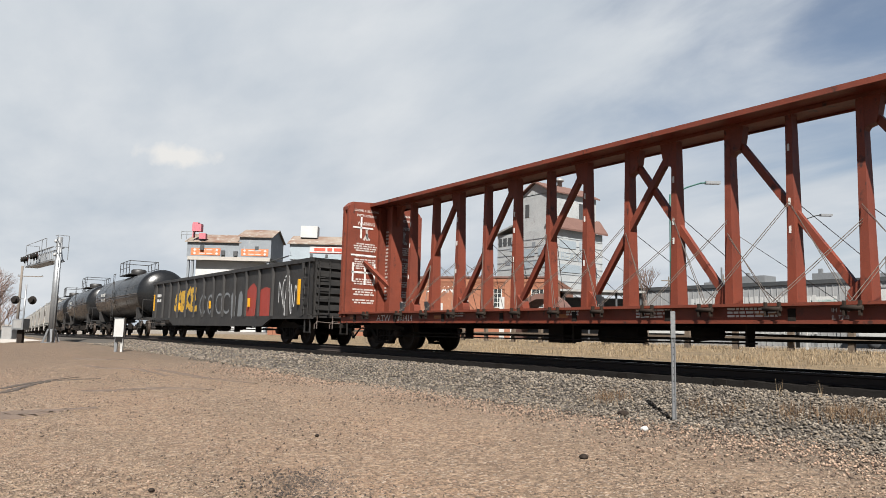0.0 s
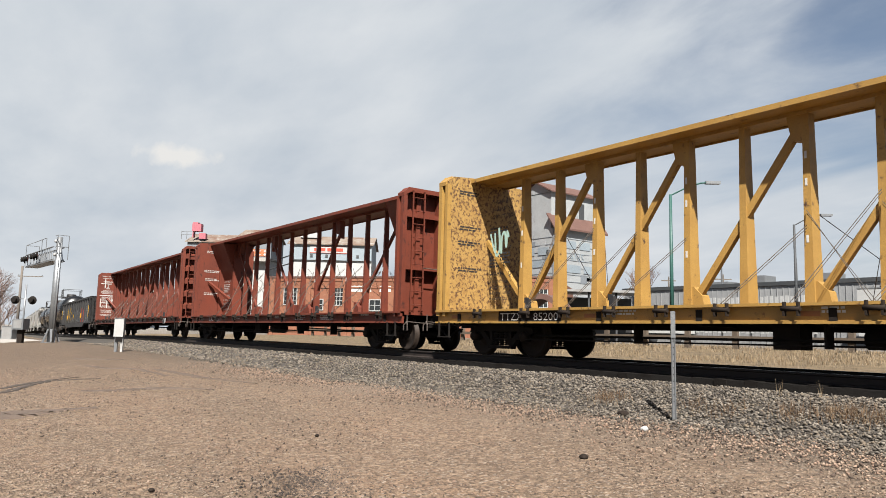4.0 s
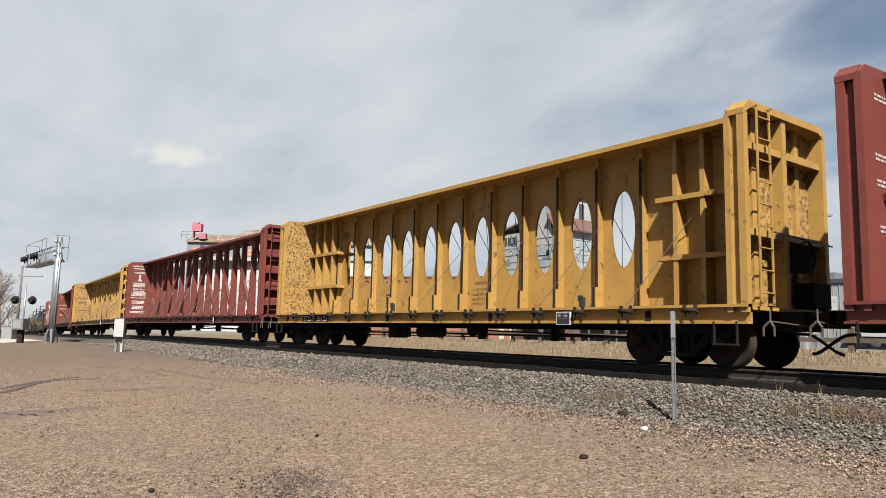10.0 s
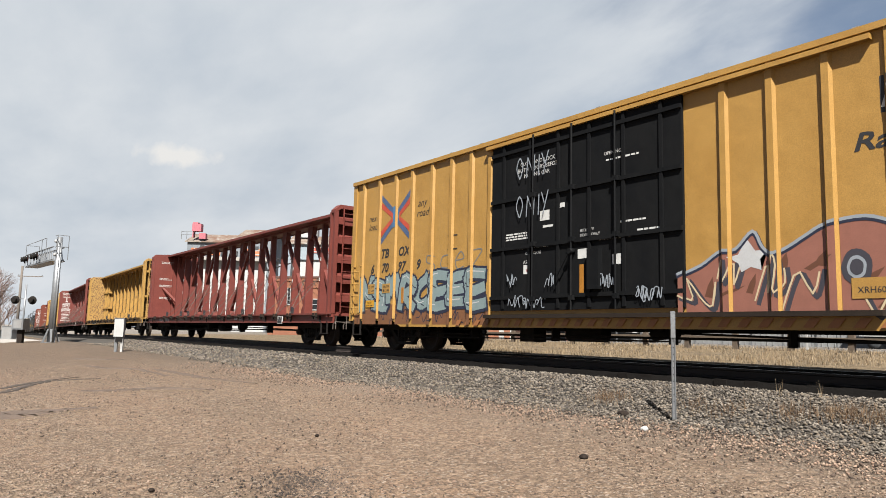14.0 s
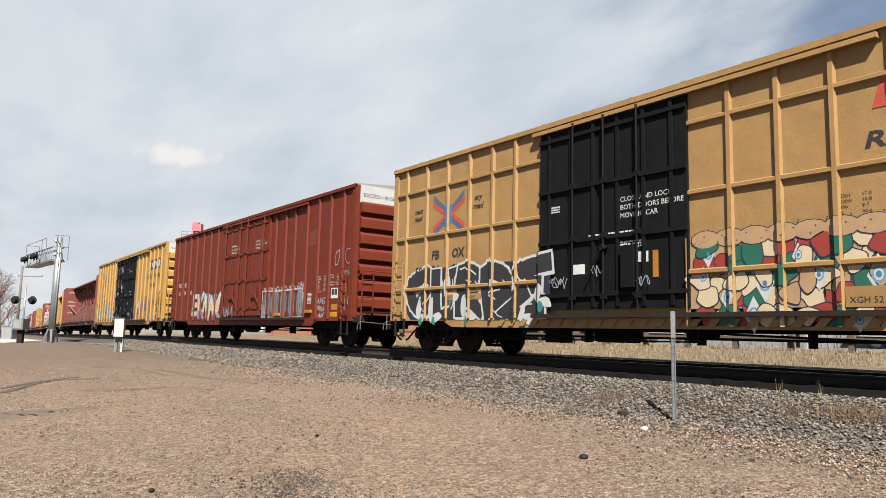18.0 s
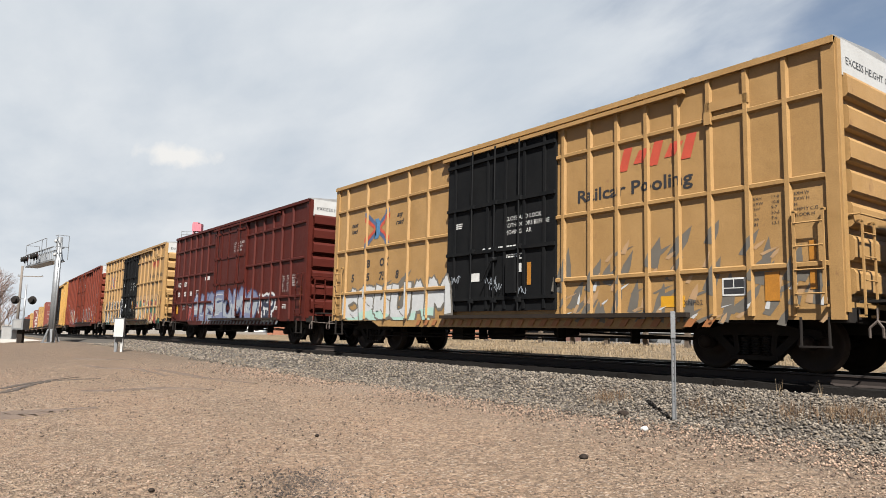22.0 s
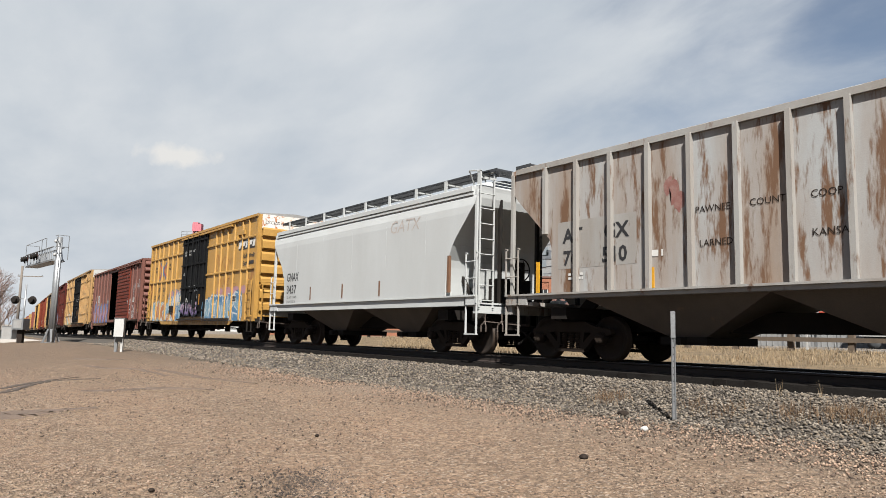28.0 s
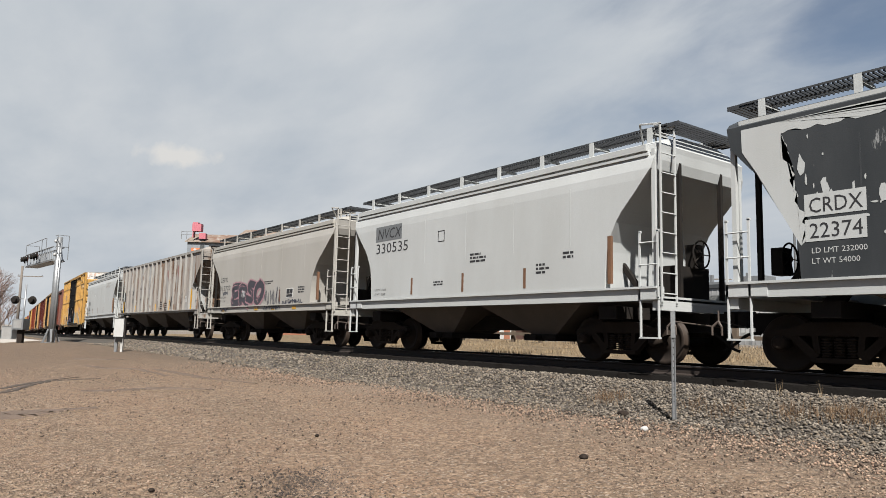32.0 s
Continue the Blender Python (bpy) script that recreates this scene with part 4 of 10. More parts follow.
# ---- centre-beam flat cars ----
def centrebeam(label, colour, front, rear, top=4.62, solid=False, flare=0.0, gusset=True, shelves=5, stiff=(-0.1,), half=None, diag=True, bulk_mat=None, lip=0.64, post=0.87, panel=1.25, pitch=1.2, start=0.6, shift=0.0, seed=1):
    L = front - rear
    h = L / 2
    half = half or h - 2.1
    bt = top - 0.12                                  # shoulder of the bulkheads; the chord lies a little lower
    top -= 0.10
    car = thing("centre_beam_car", label, "flat car", "freight train")
    X = lambda d: d - h
    bulk_mat = bulk_mat or colour
    # deck: edge sills, floor and cross bearers
    for k in (-1, 1):
        bm = bmesh.new()
        o = [(-1.46, 0.76), (-1.46, 0.80), (-1.36, 0.80), (-1.36, 1.04), (-1.46, 1.04), (-1.46, 1.09), (-1.30, 1.09), (-1.30, 0.76)]
        prism(bm, [(a * -k, b) for a, b in o], -h, h, "x")
        part("side_sill", bm, colour, car)
    boxes("deck", [(-h, h, -1.3, 1.3, 1.0, 1.06)], colour, car)
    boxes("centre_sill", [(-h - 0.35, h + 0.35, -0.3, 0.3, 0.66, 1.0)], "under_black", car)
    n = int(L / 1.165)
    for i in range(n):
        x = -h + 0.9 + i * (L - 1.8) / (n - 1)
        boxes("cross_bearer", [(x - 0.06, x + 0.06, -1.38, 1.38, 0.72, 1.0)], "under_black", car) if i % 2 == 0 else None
    # top chord: wide flange over a web
    bm = bmesh.new()
    prism(bm, [(-lip, top), (-lip, top - 0.10), (-lip + 0.03, top - 0.10), (-lip + 0.03, top - 0.06), (-0.12, top - 0.06), (-0.12, top - 0.13), (0.12, top - 0.13), (0.12, top - 0.06), (lip - 0.03, top - 0.06), (lip - 0.03, top - 0.10), (lip, top - 0.10), (lip, top)], -h + 0.1, h - 0.1, "x")
    part("top_chord", bm, colour, car)
    # end bulkheads: inner sheet, rim, outer shelves
    for k in (-1, 1):
        a = k * h
        bm = bmesh.new()
        prism(bm, [(-1.40, 1.06), (1.40, 1.06), (1.40, bt - 0.28), (1.22, bt), (0.4, bt + 0.08), (-0.4, bt + 0.08), (-1.22, bt + 0.02), (-1.40, bt - 0.12)], a - k * 0.36, a - k * 0.30, "x")
        sheet = part("bulkhead", bm, bulk_mat, car, "steel end bulkhead")
        for y in (-1, 1):                            # channel posts, open to the sides
            bm = bmesh.new()
            prism(bm, [(a - k * 0.375, y * 1.43), (a - k * 0.27, y * 1.43), (a - k * 0.27, y * 1.35), (a - k * 0.13, y * 1.35), (a - k * 0.13, y * 1.43), (a, y * 1.43), (a, y * 1.30), (a - k * 0.375, y * 1.30)], 0.95, bt - 0.20, "z")
            part("bulkhead_post", bm, colour, sheet)
        bm = bmesh.new()
        prism(bm, [(-1.434, bt - 0.14), (-1.25, bt + 0.03), (1.25, bt + 0.03), (1.434, bt - 0.14), (1.434, bt - 0.24), (1.2, bt - 0.1), (-1.2, bt - 0.1), (-1.434, bt - 0.24)], min(a - k * 0.296, a + k * 0.004), max(a - k * 0.296, a + k * 0.004), "x")
        part("bulkhead_rim", bm, colour, sheet)
        deep = shelves > 3                           # box shelves with sloping tops, or thin plates
        for i in range(shelves):
            z = 1.06 + (bt - 1.06) * (i + 0.85) / (shelves + (0.55 if deep else 0.35))
            bm = bmesh.new()
            for y0, y1 in ((-1.3, stiff[0] - 0.07), (stiff[0] + 0.07, 1.3)):
                o = [(0.30, z - 0.16), (0.07, z - 0.16), (0.07, z + 0.06), (0.30, z + 0.17)] if deep else [(0.30, z - 0.06), (0.05, z - 0.06), (0.05, z + 0.06), (0.30, z + 0.06)]
                prism(bm, [(a - k * u, v) for u, v in o], y0, y1)
            part("bulkhead_shelf", bm, colour, sheet)
        for n, y in enumerate(stiff):
            far = 0.03 if n == 0 else 0.22
            boxes("bulkhead_stiffener", [(min(a - k * 0.3, a - k * far), max(a - k * 0.3, a - k * far), y - 0.07, y + 0.07, 1.06, bt - 0.1)], colour, sheet)
    ladder(car, -1.15, -0.75, h, 1.1, top - 0.1, 9, colour, "x", "end_ladder")
    brake_wheel(car, h + 0.12, 0.35, 2.0, "under_black")
    boxes("end_equipment", [(h - 0.2, h + 0.16, 0.5, 1.1, 1.1, 1.55)], "under_black", car)
    bm = bmesh.new()
    rod(bm, (h + 0.1, -0.75, 2.35), (h + 0.1, 1.35, 2.28), 0.016, 5)
    part("grab_rail", bm, "cable", car)
    # posts and diagonals, or a solid web with oval openings
    lim = h - 0.36 - (panel + 0.45 if gusset else 0.5)
    xs = sorted(x for x in {round(k * (start + pitch * i), 3) + shift for i in range(12) for k in (-1, 1)} if abs(x) < lim)
    if solid:
        first = X(2.34)
        bays = [first + i * 1.216 for i in range(int((h - 2.2 - first) / 1.216) + 1)]
        zc, rz, rx = 2.87, 0.85, 0.325
        for a, b in zip(bays, bays[1:]):
            bm = bmesh.new()
            c = (a + b) / 2
            n = 32
            for y in (-0.03, 0.03):
                inner, outer = [], []
                for i in range(n):
                    t = 2 * math.pi * i / n
                    ct, st = math.cos(t), math.sin(t)
                    inner.append(bm.verts.new((c + rx * ct, y, zc + rz * st)))
                    q = min(((b - a) / 2) / max(1e-6, abs(ct)), ((top - 0.08 - zc) if st > 0 else (zc - 1.06)) / max(1e-6, abs(st)))
                    outer.append(bm.verts.new((c + q * ct, y, zc + q * st)))
                for i in range(n):
                    bm.faces.new((inner[i], inner[(i + 1) % n], outer[(i + 1) % n], outer[i]))
                for sx, szz in ((a, 1.06), (b, 1.06), (a, top - 0.08), (b, top - 0.08)):
                    k = min(range(n), key=lambda i: (outer[i].co.x - sx) ** 2 + (outer[i].co.z - szz) ** 2)
                    nb = sorted((k, (k + 1) % n, (k - 1) % n), key=lambda i: (outer[i].co.x - sx) ** 2 + (outer[i].co.z - szz) ** 2)[:2]
                    v = bm.verts.new((sx, y, szz))
                    try:
                        bm.faces.new((outer[nb[0]], outer[nb[1]], v))
                    except ValueError:
                        pass
            part("web_panel", bm, colour, car)
        boxes("web_panel", [(-h + 0.36, bays[0], -0.03, 0.03, 1.06, top - 0.08), (bays[-1], h - 0.36, -0.03, 0.03, 1.06, top - 0.08)], colour, car)
        for x in bays:
            boxes("web_rib", [(x - 0.055, x + 0.055, -0.30, 0.30, 1.06, 1.6), (x - 0.05, x + 0.05, -0.2, 0.2, 1.6, top - 0.08)], colour, car)
            boxes("rib_flange", [(x - 0.03, x + 0.035, -0.312, -0.30, 1.12, 1.6), (x - 0.03, x + 0.035, -0.212, -0.20, 1.6, 4.3)], "under_brown", car, "worn dark rub strip")
        for k in (-1, 1):
            for i in range(3):
                x = k * (h - 0.9 - i * 0.62)
                boxes("end_web_rib", [(x - 0.05, x + 0.05, -0.34, 0.34, 1.06, top - 0.08)], colour, car)
            for z in (2.1, 3.3):
                boxes("end_web_rail", [(min(k * (h - 0.36), k * (h - 2.6)), max(k * (h - 0.36), k * (h - 2.6)), -0.36, 0.36, z - 0.05, z + 0.05)], colour, car)
    else:
        bm = bmesh.new()
        rings = [[bm.verts.new((a * wx_, b * wy_, z)) for a, b in ((-1, -1), (1, -1), (1, 1), (-1, 1))] for z, wx_, wy_ in ((1.06, 0.10 * post, 0.20 * post), (2.2, 0.082 * post, 0.17 * post), (top - 0.12, 0.066 * post, 0.12 * post))]
        for r0, r1 in zip(rings, rings[1:]):
            for i in range(4):
                bm.faces.new((r0[i], r0[(i + 1) % 4], r1[(i + 1) % 4], r1[i]))
        bm.faces.new(rings[0][::-1]); bm.faces.new(rings[-1])
        pm = finish(bm, "post")
        pm.materials.append(MATS[colour])
        rng = random.Random(seed)
        for i, x in enumerate(xs):
            p = part("post", pm, None, car)
            p.location = (x, 0, 0)
            if i % 2 == 0:
                for z in (2.3, 3.0, 3.7):
                    bm = bmesh.new()
                    z += rng.uniform(-0.2, 0.2)
                    y = (-0.17 + (z - 2.2) / (top - 2.32) * 0.05) * post - 0.006
                    box(bm, -0.03, 0.01, y, y + 0.03, z, z + 0.13)
                    part("post_mark", bm, "letter_white", p, "small white painted tick mark")
        mid = sum(x < shift for x in xs)
        pairs = []
        for k in (-1, 1):
            i = mid if k < 0 else mid - 1
            while 0 <= i + 2 * k < len(xs):
                pairs.append((xs[i + 2 * k], xs[i]))
                i += 2 * k
            if abs(xs[i]) < h - 2.7:
                pairs.append((k * (h - 2.0), xs[i]))
        half_n = len(pairs) // 2
        if not diag:
            pairs = [(-0.55, -3.05), (X(4.95), X(2.2)), (0.55, 3.05), (-X(4.95), -X(2.2))]
            half_n = 2
            bm = bmesh.new()
            prism(bm, [(-0.85, 1.06), (0.85, 1.06), (0.42, 1.5), (-0.42, 1.5)], -0.1, 0.1)
            part("base_plate", bm, colour, car)
        for n, (a, b) in enumerate(pairs):
            bm = bmesh.new()
            w = -0.035 if n < half_n else 0.035
            k = 1 if a > b else -1                   # the bar leans from its foot towards -k
            c, e = (a, b) if not diag else (a - k * 0.10, b + k * 0.12)
            wide = 0.085 if not diag else 0.125
            bar(bm, (c, w, 1.22), (e + k * 0.06, w, top - 0.42), wide, wide, (0, 1, 0))
            prism(bm, [(b, top - 0.1), (b + k * 0.34, top - 0.1), (b + k * 0.30, top - 0.36), (b + k * 0.25, top - 0.58), (b + k * 0.1, top - 0.62), (b, top - 0.78)], -0.10, 0.10)
            prism(bm, [(a, 1.06), (a - k * 0.36, 1.06), (a - k * 0.30, 1.34), (a - k * 0.12, 1.52), (a, 1.52)], -0.12, 0.12)
            part("diagonal", bm, colour, car)
        # gusset panels inside the bulkheads
        for k in (-1, 1):
            a = k * (h - 0.36)
            bm = bmesh.new()
            if not gusset or (k > 0 and panel < 1):  # a raking brace behind the bulkhead, taller at the rear
                bar(bm, (a, 0, 3.0 if k < 0 else top - 0.25), (a - k * 1.55, 0, 1.25), 0.12, 0.12, (0, 1, 0))
                part("bulkhead_brace", bm, colour, car)
                continue
            if flare:                                # a web that widens upwards to the chord's lips
                prism(bm, [(-0.05, 1.06), (-0.05, 2.9), (-flare, top - 0.1), (flare, top - 0.1), (0.05, 2.9), (0.05, 1.06)], min(a, a - k * panel), max(a, a - k * panel), "x")
            else:
                prism(bm, [(a, 1.06), (a - k * panel, 1.06), (a - k * panel, top - 0.1), (a, top - 0.1)], -0.05, 0.05)
            prism(bm, [(a - k * panel, top - 0.9), (a - k * (panel + 0.5), top - 0.1), (a - k * panel, top - 0.1)], -0.045, 0.045)
            part("end_gusset", bm, colour, car)
            for x in (a - k * panel,):
                boxes("end_post", [(x - 0.08, x + 0.08, -0.22, 0.22, 1.06, top - 0.1)], colour, car)
            boxes("gusset_rib", [(min(a, a - k * 0.12), max(a, a - k * 0.12), -0.3, 0.3, 1.06, top - 0.1)], colour, car)
            bm = bmesh.new()
            bar(bm, (a, -0.8, 2.75), (a - k * min(panel, 1.2), -0.12, 1.9), 0.12, 0.12, (0, 1, 0))
            part("bulkhead_brace", bm, colour, car)
    # winches and tie-down cables along both edges
    bm = bmesh.new()
    for dx in (-0.11, 0.11):
        box(bm, dx - 0.015, dx + 0.015, -1.53, -1.46, 0.88, 1.10)
    rod(bm, (-0.15, -1.505, 0.99), (0.15, -1.505, 0.99), 0.04, 8)
    wm = finish(bm, "winch")
    wm.materials.append(MATS["under_brown"])
    wx = [x for x in xs if abs(x) < h - 2.5]
    for x in [-h + 1.4, *wx, h - 1.4]:
        part("winch", wm, None, car, "").location = (x + 0.35, 0, 0)
    rng = random.Random(seed * 7)
    for i, x in enumerate(wx):
        if not solid and rng.random() < 0.88:
            zt = rng.choice((2.5, 2.75, 2.95))
            for s in (-1, 1) if rng.random() < 0.65 else (1,):
                jj = min(max(i + s, 0), len(wx) - 1)
                for p, q, r in (((x + 0.3, -1.45, 1.08), (wx[jj], -0.17, zt), 0.007), ((x + 0.36, -1.45, 1.08), (wx[jj], -0.17, zt - 0.05), 0.006), ((x + 0.3, 1.45, 1.08), (wx[jj], 0.17, zt), 0.007)):
                    bm = bmesh.new()
                    rod(bm, p, q, r, 4)
                    part("tie_down_cable", bm, "cable", car)
        if solid:                                    # crossed cables behind the web, a few before it
            for q in (-1, 1):
                bm = bmesh.new()
                rod(bm, (x + 0.3, 1.42, 1.08), (x + 0.3 + q * 1.0, 0.2, 4.1), 0.008, 4)
                part("tie_down_cable", bm, "cable", car)
            if i % 2:
                bm = bmesh.new()
                rod(bm, (x + 0.3, -1.45, 1.08), (x + 0.95, -0.21, 2.9), 0.007, 4)
                part("tie_down_cable", bm, "cable", car)
        if rng.random() < 0.3:
            boxes("cable_hook", [(x + 0.25, x + 0.36, -1.38, -1.30, 1.09, 1.30), (x + 0.2, x + 0.3, -1.36, -1.30, 1.22, 1.34)], "letter_black", car)
    for x in (-h + 0.4, h - 0.4):
        stirrup(car, x, -1.46, 0.42, 0.8, "under_black")
    for i in range(5):
        boxes("reflector", [(-h + 0.6 + i * L / 5, -h + 0.9 + i * L / 5, -1.365, -1.36, 0.88, 0.96)], "spray_rust", car, "faded orange reflective strip")
    under_gear(car, half)
    sets = truck(car, -half) + truck(car, half)
    coupler(car, -h - 0.3, -1); coupler(car, h + 0.3, 1)
    place(car, front, rear, half, sets)
    return car, X


# ---- covered hopper cars ----
def hopper(label, colour, front, rear, top=4.05, bays=2, ribs=0, cut=1.5, sill=1.42, frame_colour=None, half=None, chute="chute_dark", walk_mat="grating", slat=0.075, curve=True, low_walk=False, crown=0.11, group="freight train"):
    L = front - rear
    h = L / 2
    half = half or h - 1.55
    fc = frame_colour or colour
    car = thing("covered_hopper", label, "hopper car", group)
    X = lambda d: d - h
    # body: stacked levels, cut back towards the bottom at both ends
    lv = []
    n = 14
    if curve:
        zs, cs = (sill, sill + 0.45, sill + 0.9, sill + 1.4, sill + 1.9, sill + 2.3, top), (cut * 1.2, cut * 1.18, cut * 1.12, cut * 0.87, cut * 0.40, cut * 0.06, 0.02)
    else:
        zs, cs = (sill, sill + 1.13, sill + 2.35, top), (cut, cut, 0.06, 0.0)
    for i in range(n + 1):
        u = i / n
        z = sill + (top - sill) * u
        y = 1.564 - (crown * max(0, (z - 3.5) / 0.55) ** 2) if curve else 1.47
        lv.append((z, float(np.interp(z, zs, cs)), y))
    lv += [(top + 0.10, 0.0, 1.44), (top + 0.22, 0.05, 1.2), (top + 0.36, 0.08, 0.55), (top + 0.38, 0.08, 0.0)]
    bm = bmesh.new()
    rows = []
    for z, c, y in lv[:-1]:
        a = h - 0.08 - c
        rows.append([bm.verts.new(p) for p in ((-a, -y, z), (a, -y, z), (a, y, z), (-a, y, z))])
    for r0, r1 in zip(rows, rows[1:]):
        for i in range(4):
            f = bm.faces.new((r0[i], r0[(i + 1) % 4], r1[(i + 1) % 4], r1[i]))
            f.smooth = False
    bm.faces.new(rows[0][::-1])
    bm.faces.new(rows[-1])
    body = part("hopper_body", bm, colour, car)
    # roof edge angle and side sill
    for k in (-1, 1):
        boxes("roof_edge", [(-h + 0.3, h - 0.3, min(k * 1.40, k * 1.53), max(k * 1.40, k * 1.53), top - 0.02, top + 0.10)], fc, car)
        boxes("side_sill", [(-h + 0.05, h - 0.05, min(k * 1.35, k * 1.55), max(k * 1.35, k * 1.55), sill - (0.10 if ribs else 0.24), sill - 0.02), (-h + 0.05, h - 0.05, min(k * 1.35, k * 1.60), max(k * 1.35, k * 1.60), sill - 0.02, sill + 0.02)], fc, car)
    for i in range(ribs):
        x = -h + 1.25 + (L - 2.85) * i / (ribs - 1)
        zl = sill if abs(x) < h - 0.1 - cut else sill + 1.15 + (abs(x) - (h - 0.1 - cut)) / cut * 1.22
        boxes("side_post", [(x - 0.045, x + 0.045, -1.57, -1.46, zl, top)], fc, car)
        boxes("side_post", [(x - 0.04, x + 0.04, 1.46, 1.57, zl, top)], colour, car)
    if not ribs:
        for i in range(bays * 2 + 1):
            x = -h + 2.2 + (L - 4.4) * i / (bays * 2)
            boxes("weld_strip", [(x - 0.012, x + 0.012, -1.5662, -1.555, sill + 0.9, top - 0.5)], colour, car)
    if curve:                                        # pressed beads under the eaves
        boxes("roof_trim", [(-h + 0.25, h - 0.25, -1.532, -1.48, top - 0.12, top - 0.07)], fc, car)
    # hopper chutes under the sill
    bw = (L - 2 * (cut + 0.9)) / bays
    for i in range(bays):
        c = -h + cut + 0.9 + bw * (i + 0.5)
        bm = bmesh.new()
        t = [(c - bw * 0.5, sill - 0.1), (c + bw * 0.5, sill - 0.1), (c + 0.38, 0.52), (c - 0.38, 0.52)]
        lo, hi = 0.7, 1.36
        v0 = [bm.verts.new((a, -(hi if b > 1 else lo), b)) for a, b in t]
        v1 = [bm.verts.new((a, (hi if b > 1 else lo), b)) for a, b in t]
        bm.faces.new(v0); bm.faces.new(v1[::-1])
        for j in range(4):
            bm.faces.new((v0[j], v1[j], v1[(j + 1) % 4], v0[(j + 1) % 4]))
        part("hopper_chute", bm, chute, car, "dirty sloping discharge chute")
        boxes("outlet_gate", [(c - 0.5, c + 0.5, -0.85, 0.85, 0.38, 0.53), (c - 0.08, c + 0.08, -1.05, -0.85, 0.40, 0.50)], "under_black", car)
    # slope sheets' frame and end platforms
    for k in (-1, 1):
        e = k * h
        boxes("end_platform", [(min(e, e - k * 0.85), max(e, e - k * 0.85), -1.5, 1.5, sill - 0.24, sill - 0.16)], fc, car)
        boxes("end_sill", [(min(e, e - k * 0.2), max(e, e - k * 0.2), -1.5, 1.5, sill - 0.42, sill - 0.2)], fc, car)
        for y in (-1.46, -0.7, 0.7, 1.40):
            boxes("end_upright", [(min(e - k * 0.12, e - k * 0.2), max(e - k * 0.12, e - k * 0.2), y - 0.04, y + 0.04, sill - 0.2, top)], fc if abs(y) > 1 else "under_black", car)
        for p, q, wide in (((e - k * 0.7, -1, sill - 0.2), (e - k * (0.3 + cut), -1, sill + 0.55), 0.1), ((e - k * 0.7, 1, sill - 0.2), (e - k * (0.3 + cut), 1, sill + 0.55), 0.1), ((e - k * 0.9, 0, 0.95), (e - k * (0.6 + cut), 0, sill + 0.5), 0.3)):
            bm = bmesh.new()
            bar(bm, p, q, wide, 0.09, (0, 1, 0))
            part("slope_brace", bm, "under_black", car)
        # side corner ladder and end ladder
        x0, x1 = sorted((e - k * 0.04, e - k * 0.44))
        ladder(car, x0, x1, -1.52, sill - 0.2, sill + 1.05, 3, fc, "y", "corner_ladder", 0.05)
        boxes("corner_plate", [(x0 - 0.02, x1 + 0.3 if k < 0 else x1, -1.57, -1.53, sill - 0.22, sill - 0.02)], fc, car)
        stirrup(car, (x0 + x1) / 2, -1.53, 0.5, sill - 0.2, fc, 0.40)
    ladder(car, -1.50, -1.06, h - 0.12, sill - 0.3, top + (0.45 if curve else 0.1), 9, fc, "x", "end_ladder", 0.14)
    if curve:
        bm = bmesh.new()
        for y in (-1.5, -1.06):
            rod(bm, (h, y, top + 0.45), (h - 0.45, y, top + 0.52), 0.02, 5)
            rod(bm, (h - 0.45, y, top + 0.52), (h - 0.6, y + 0.3, top + 0.2), 0.02, 5)
        part("ladder_hoop", bm, fc, car)
    brake_wheel(car, h - 0.22, 0.1, sill + 0.75, "under_black")
    brake_wheel(car, -h + 0.42, -0.2, sill + 0.5, "under_black") if curve else None
    boxes("brake_gear", [(h - 0.75, h - 0.35, -0.55, 0.55, sill - 0.15, sill + 0.5)], "under_black", car)
    # running boards on the roof
    top -= 0.22 if low_walk else 0.0
    boxes("hatch_trough", [(-h + 0.7, h - 0.7, -0.28, 0.28, top + 0.34, top + 0.46)], fc, car)
    for k in (-1, 1):
        bm = bmesh.new()
        y = k * (0.85 if not low_walk else 0.5)
        box(bm, -h + 0.1, h - 0.1, y - 0.01, y + 0.01, top + 0.47, top + 0.50)
        nn = int(L / slat)
        for j in range(nn):
            x = -h + 0.1 + (L - 0.2) * j / nn
            box(bm, x, x + slat * 0.3, y - 0.27, y + 0.27, top + 0.49, top + 0.53)
        box(bm, -h + 0.1, h - 0.1, y - 0.285, y - 0.27, top + 0.515, top + 0.55)
        box(bm, -h + 0.1, h - 0.1, y + 0.27, y + 0.285, top + 0.515, top + 0.55)
        part("running_board", bm, walk_mat, car, "galvanized grating walkway")
        nb = int(L / 1.35)
        for j in range(nb):
            x = -h + 0.5 + (L - 1.0) * j / (nb - 1)
            boxes("board_bracket", [(x - 0.06, x + 0.06, y - 0.295, y - 0.275, top + 0.14, top + 0.54), (x - 0.03, x + 0.03, y - 0.28, y + 0.27, top + 0.42, top + 0.47)], fc, car)
    for e in (-h + 0.1, h - 0.1):
        bm = bmesh.new()
        for y in (-1.12, 1.10):
            box(bm, e - 0.25, e + 0.25, y, y + 0.02, top + 0.47, top + 0.55)
        for j in range(7):
            box(bm, e - 0.25 + j * 0.08, e - 0.225 + j * 0.08, -1.119, 1.119, top + 0.49, top + 0.54)
        part("end_board", bm, walk_mat, car)
    for d, z1 in ((1.15, 2.47), (3.35, 1.98), (5.58, 1.99), (7.8, 1.98), (L - 1.2, 2.47)) if curve else ():
        if d > cut * 1.2:
            boxes("reflector", [(X(d), X(d) + 0.08, -1.569, -1.5, sill + 0.11, z1)], "rust_letter", car, "faded brown reflective strip")
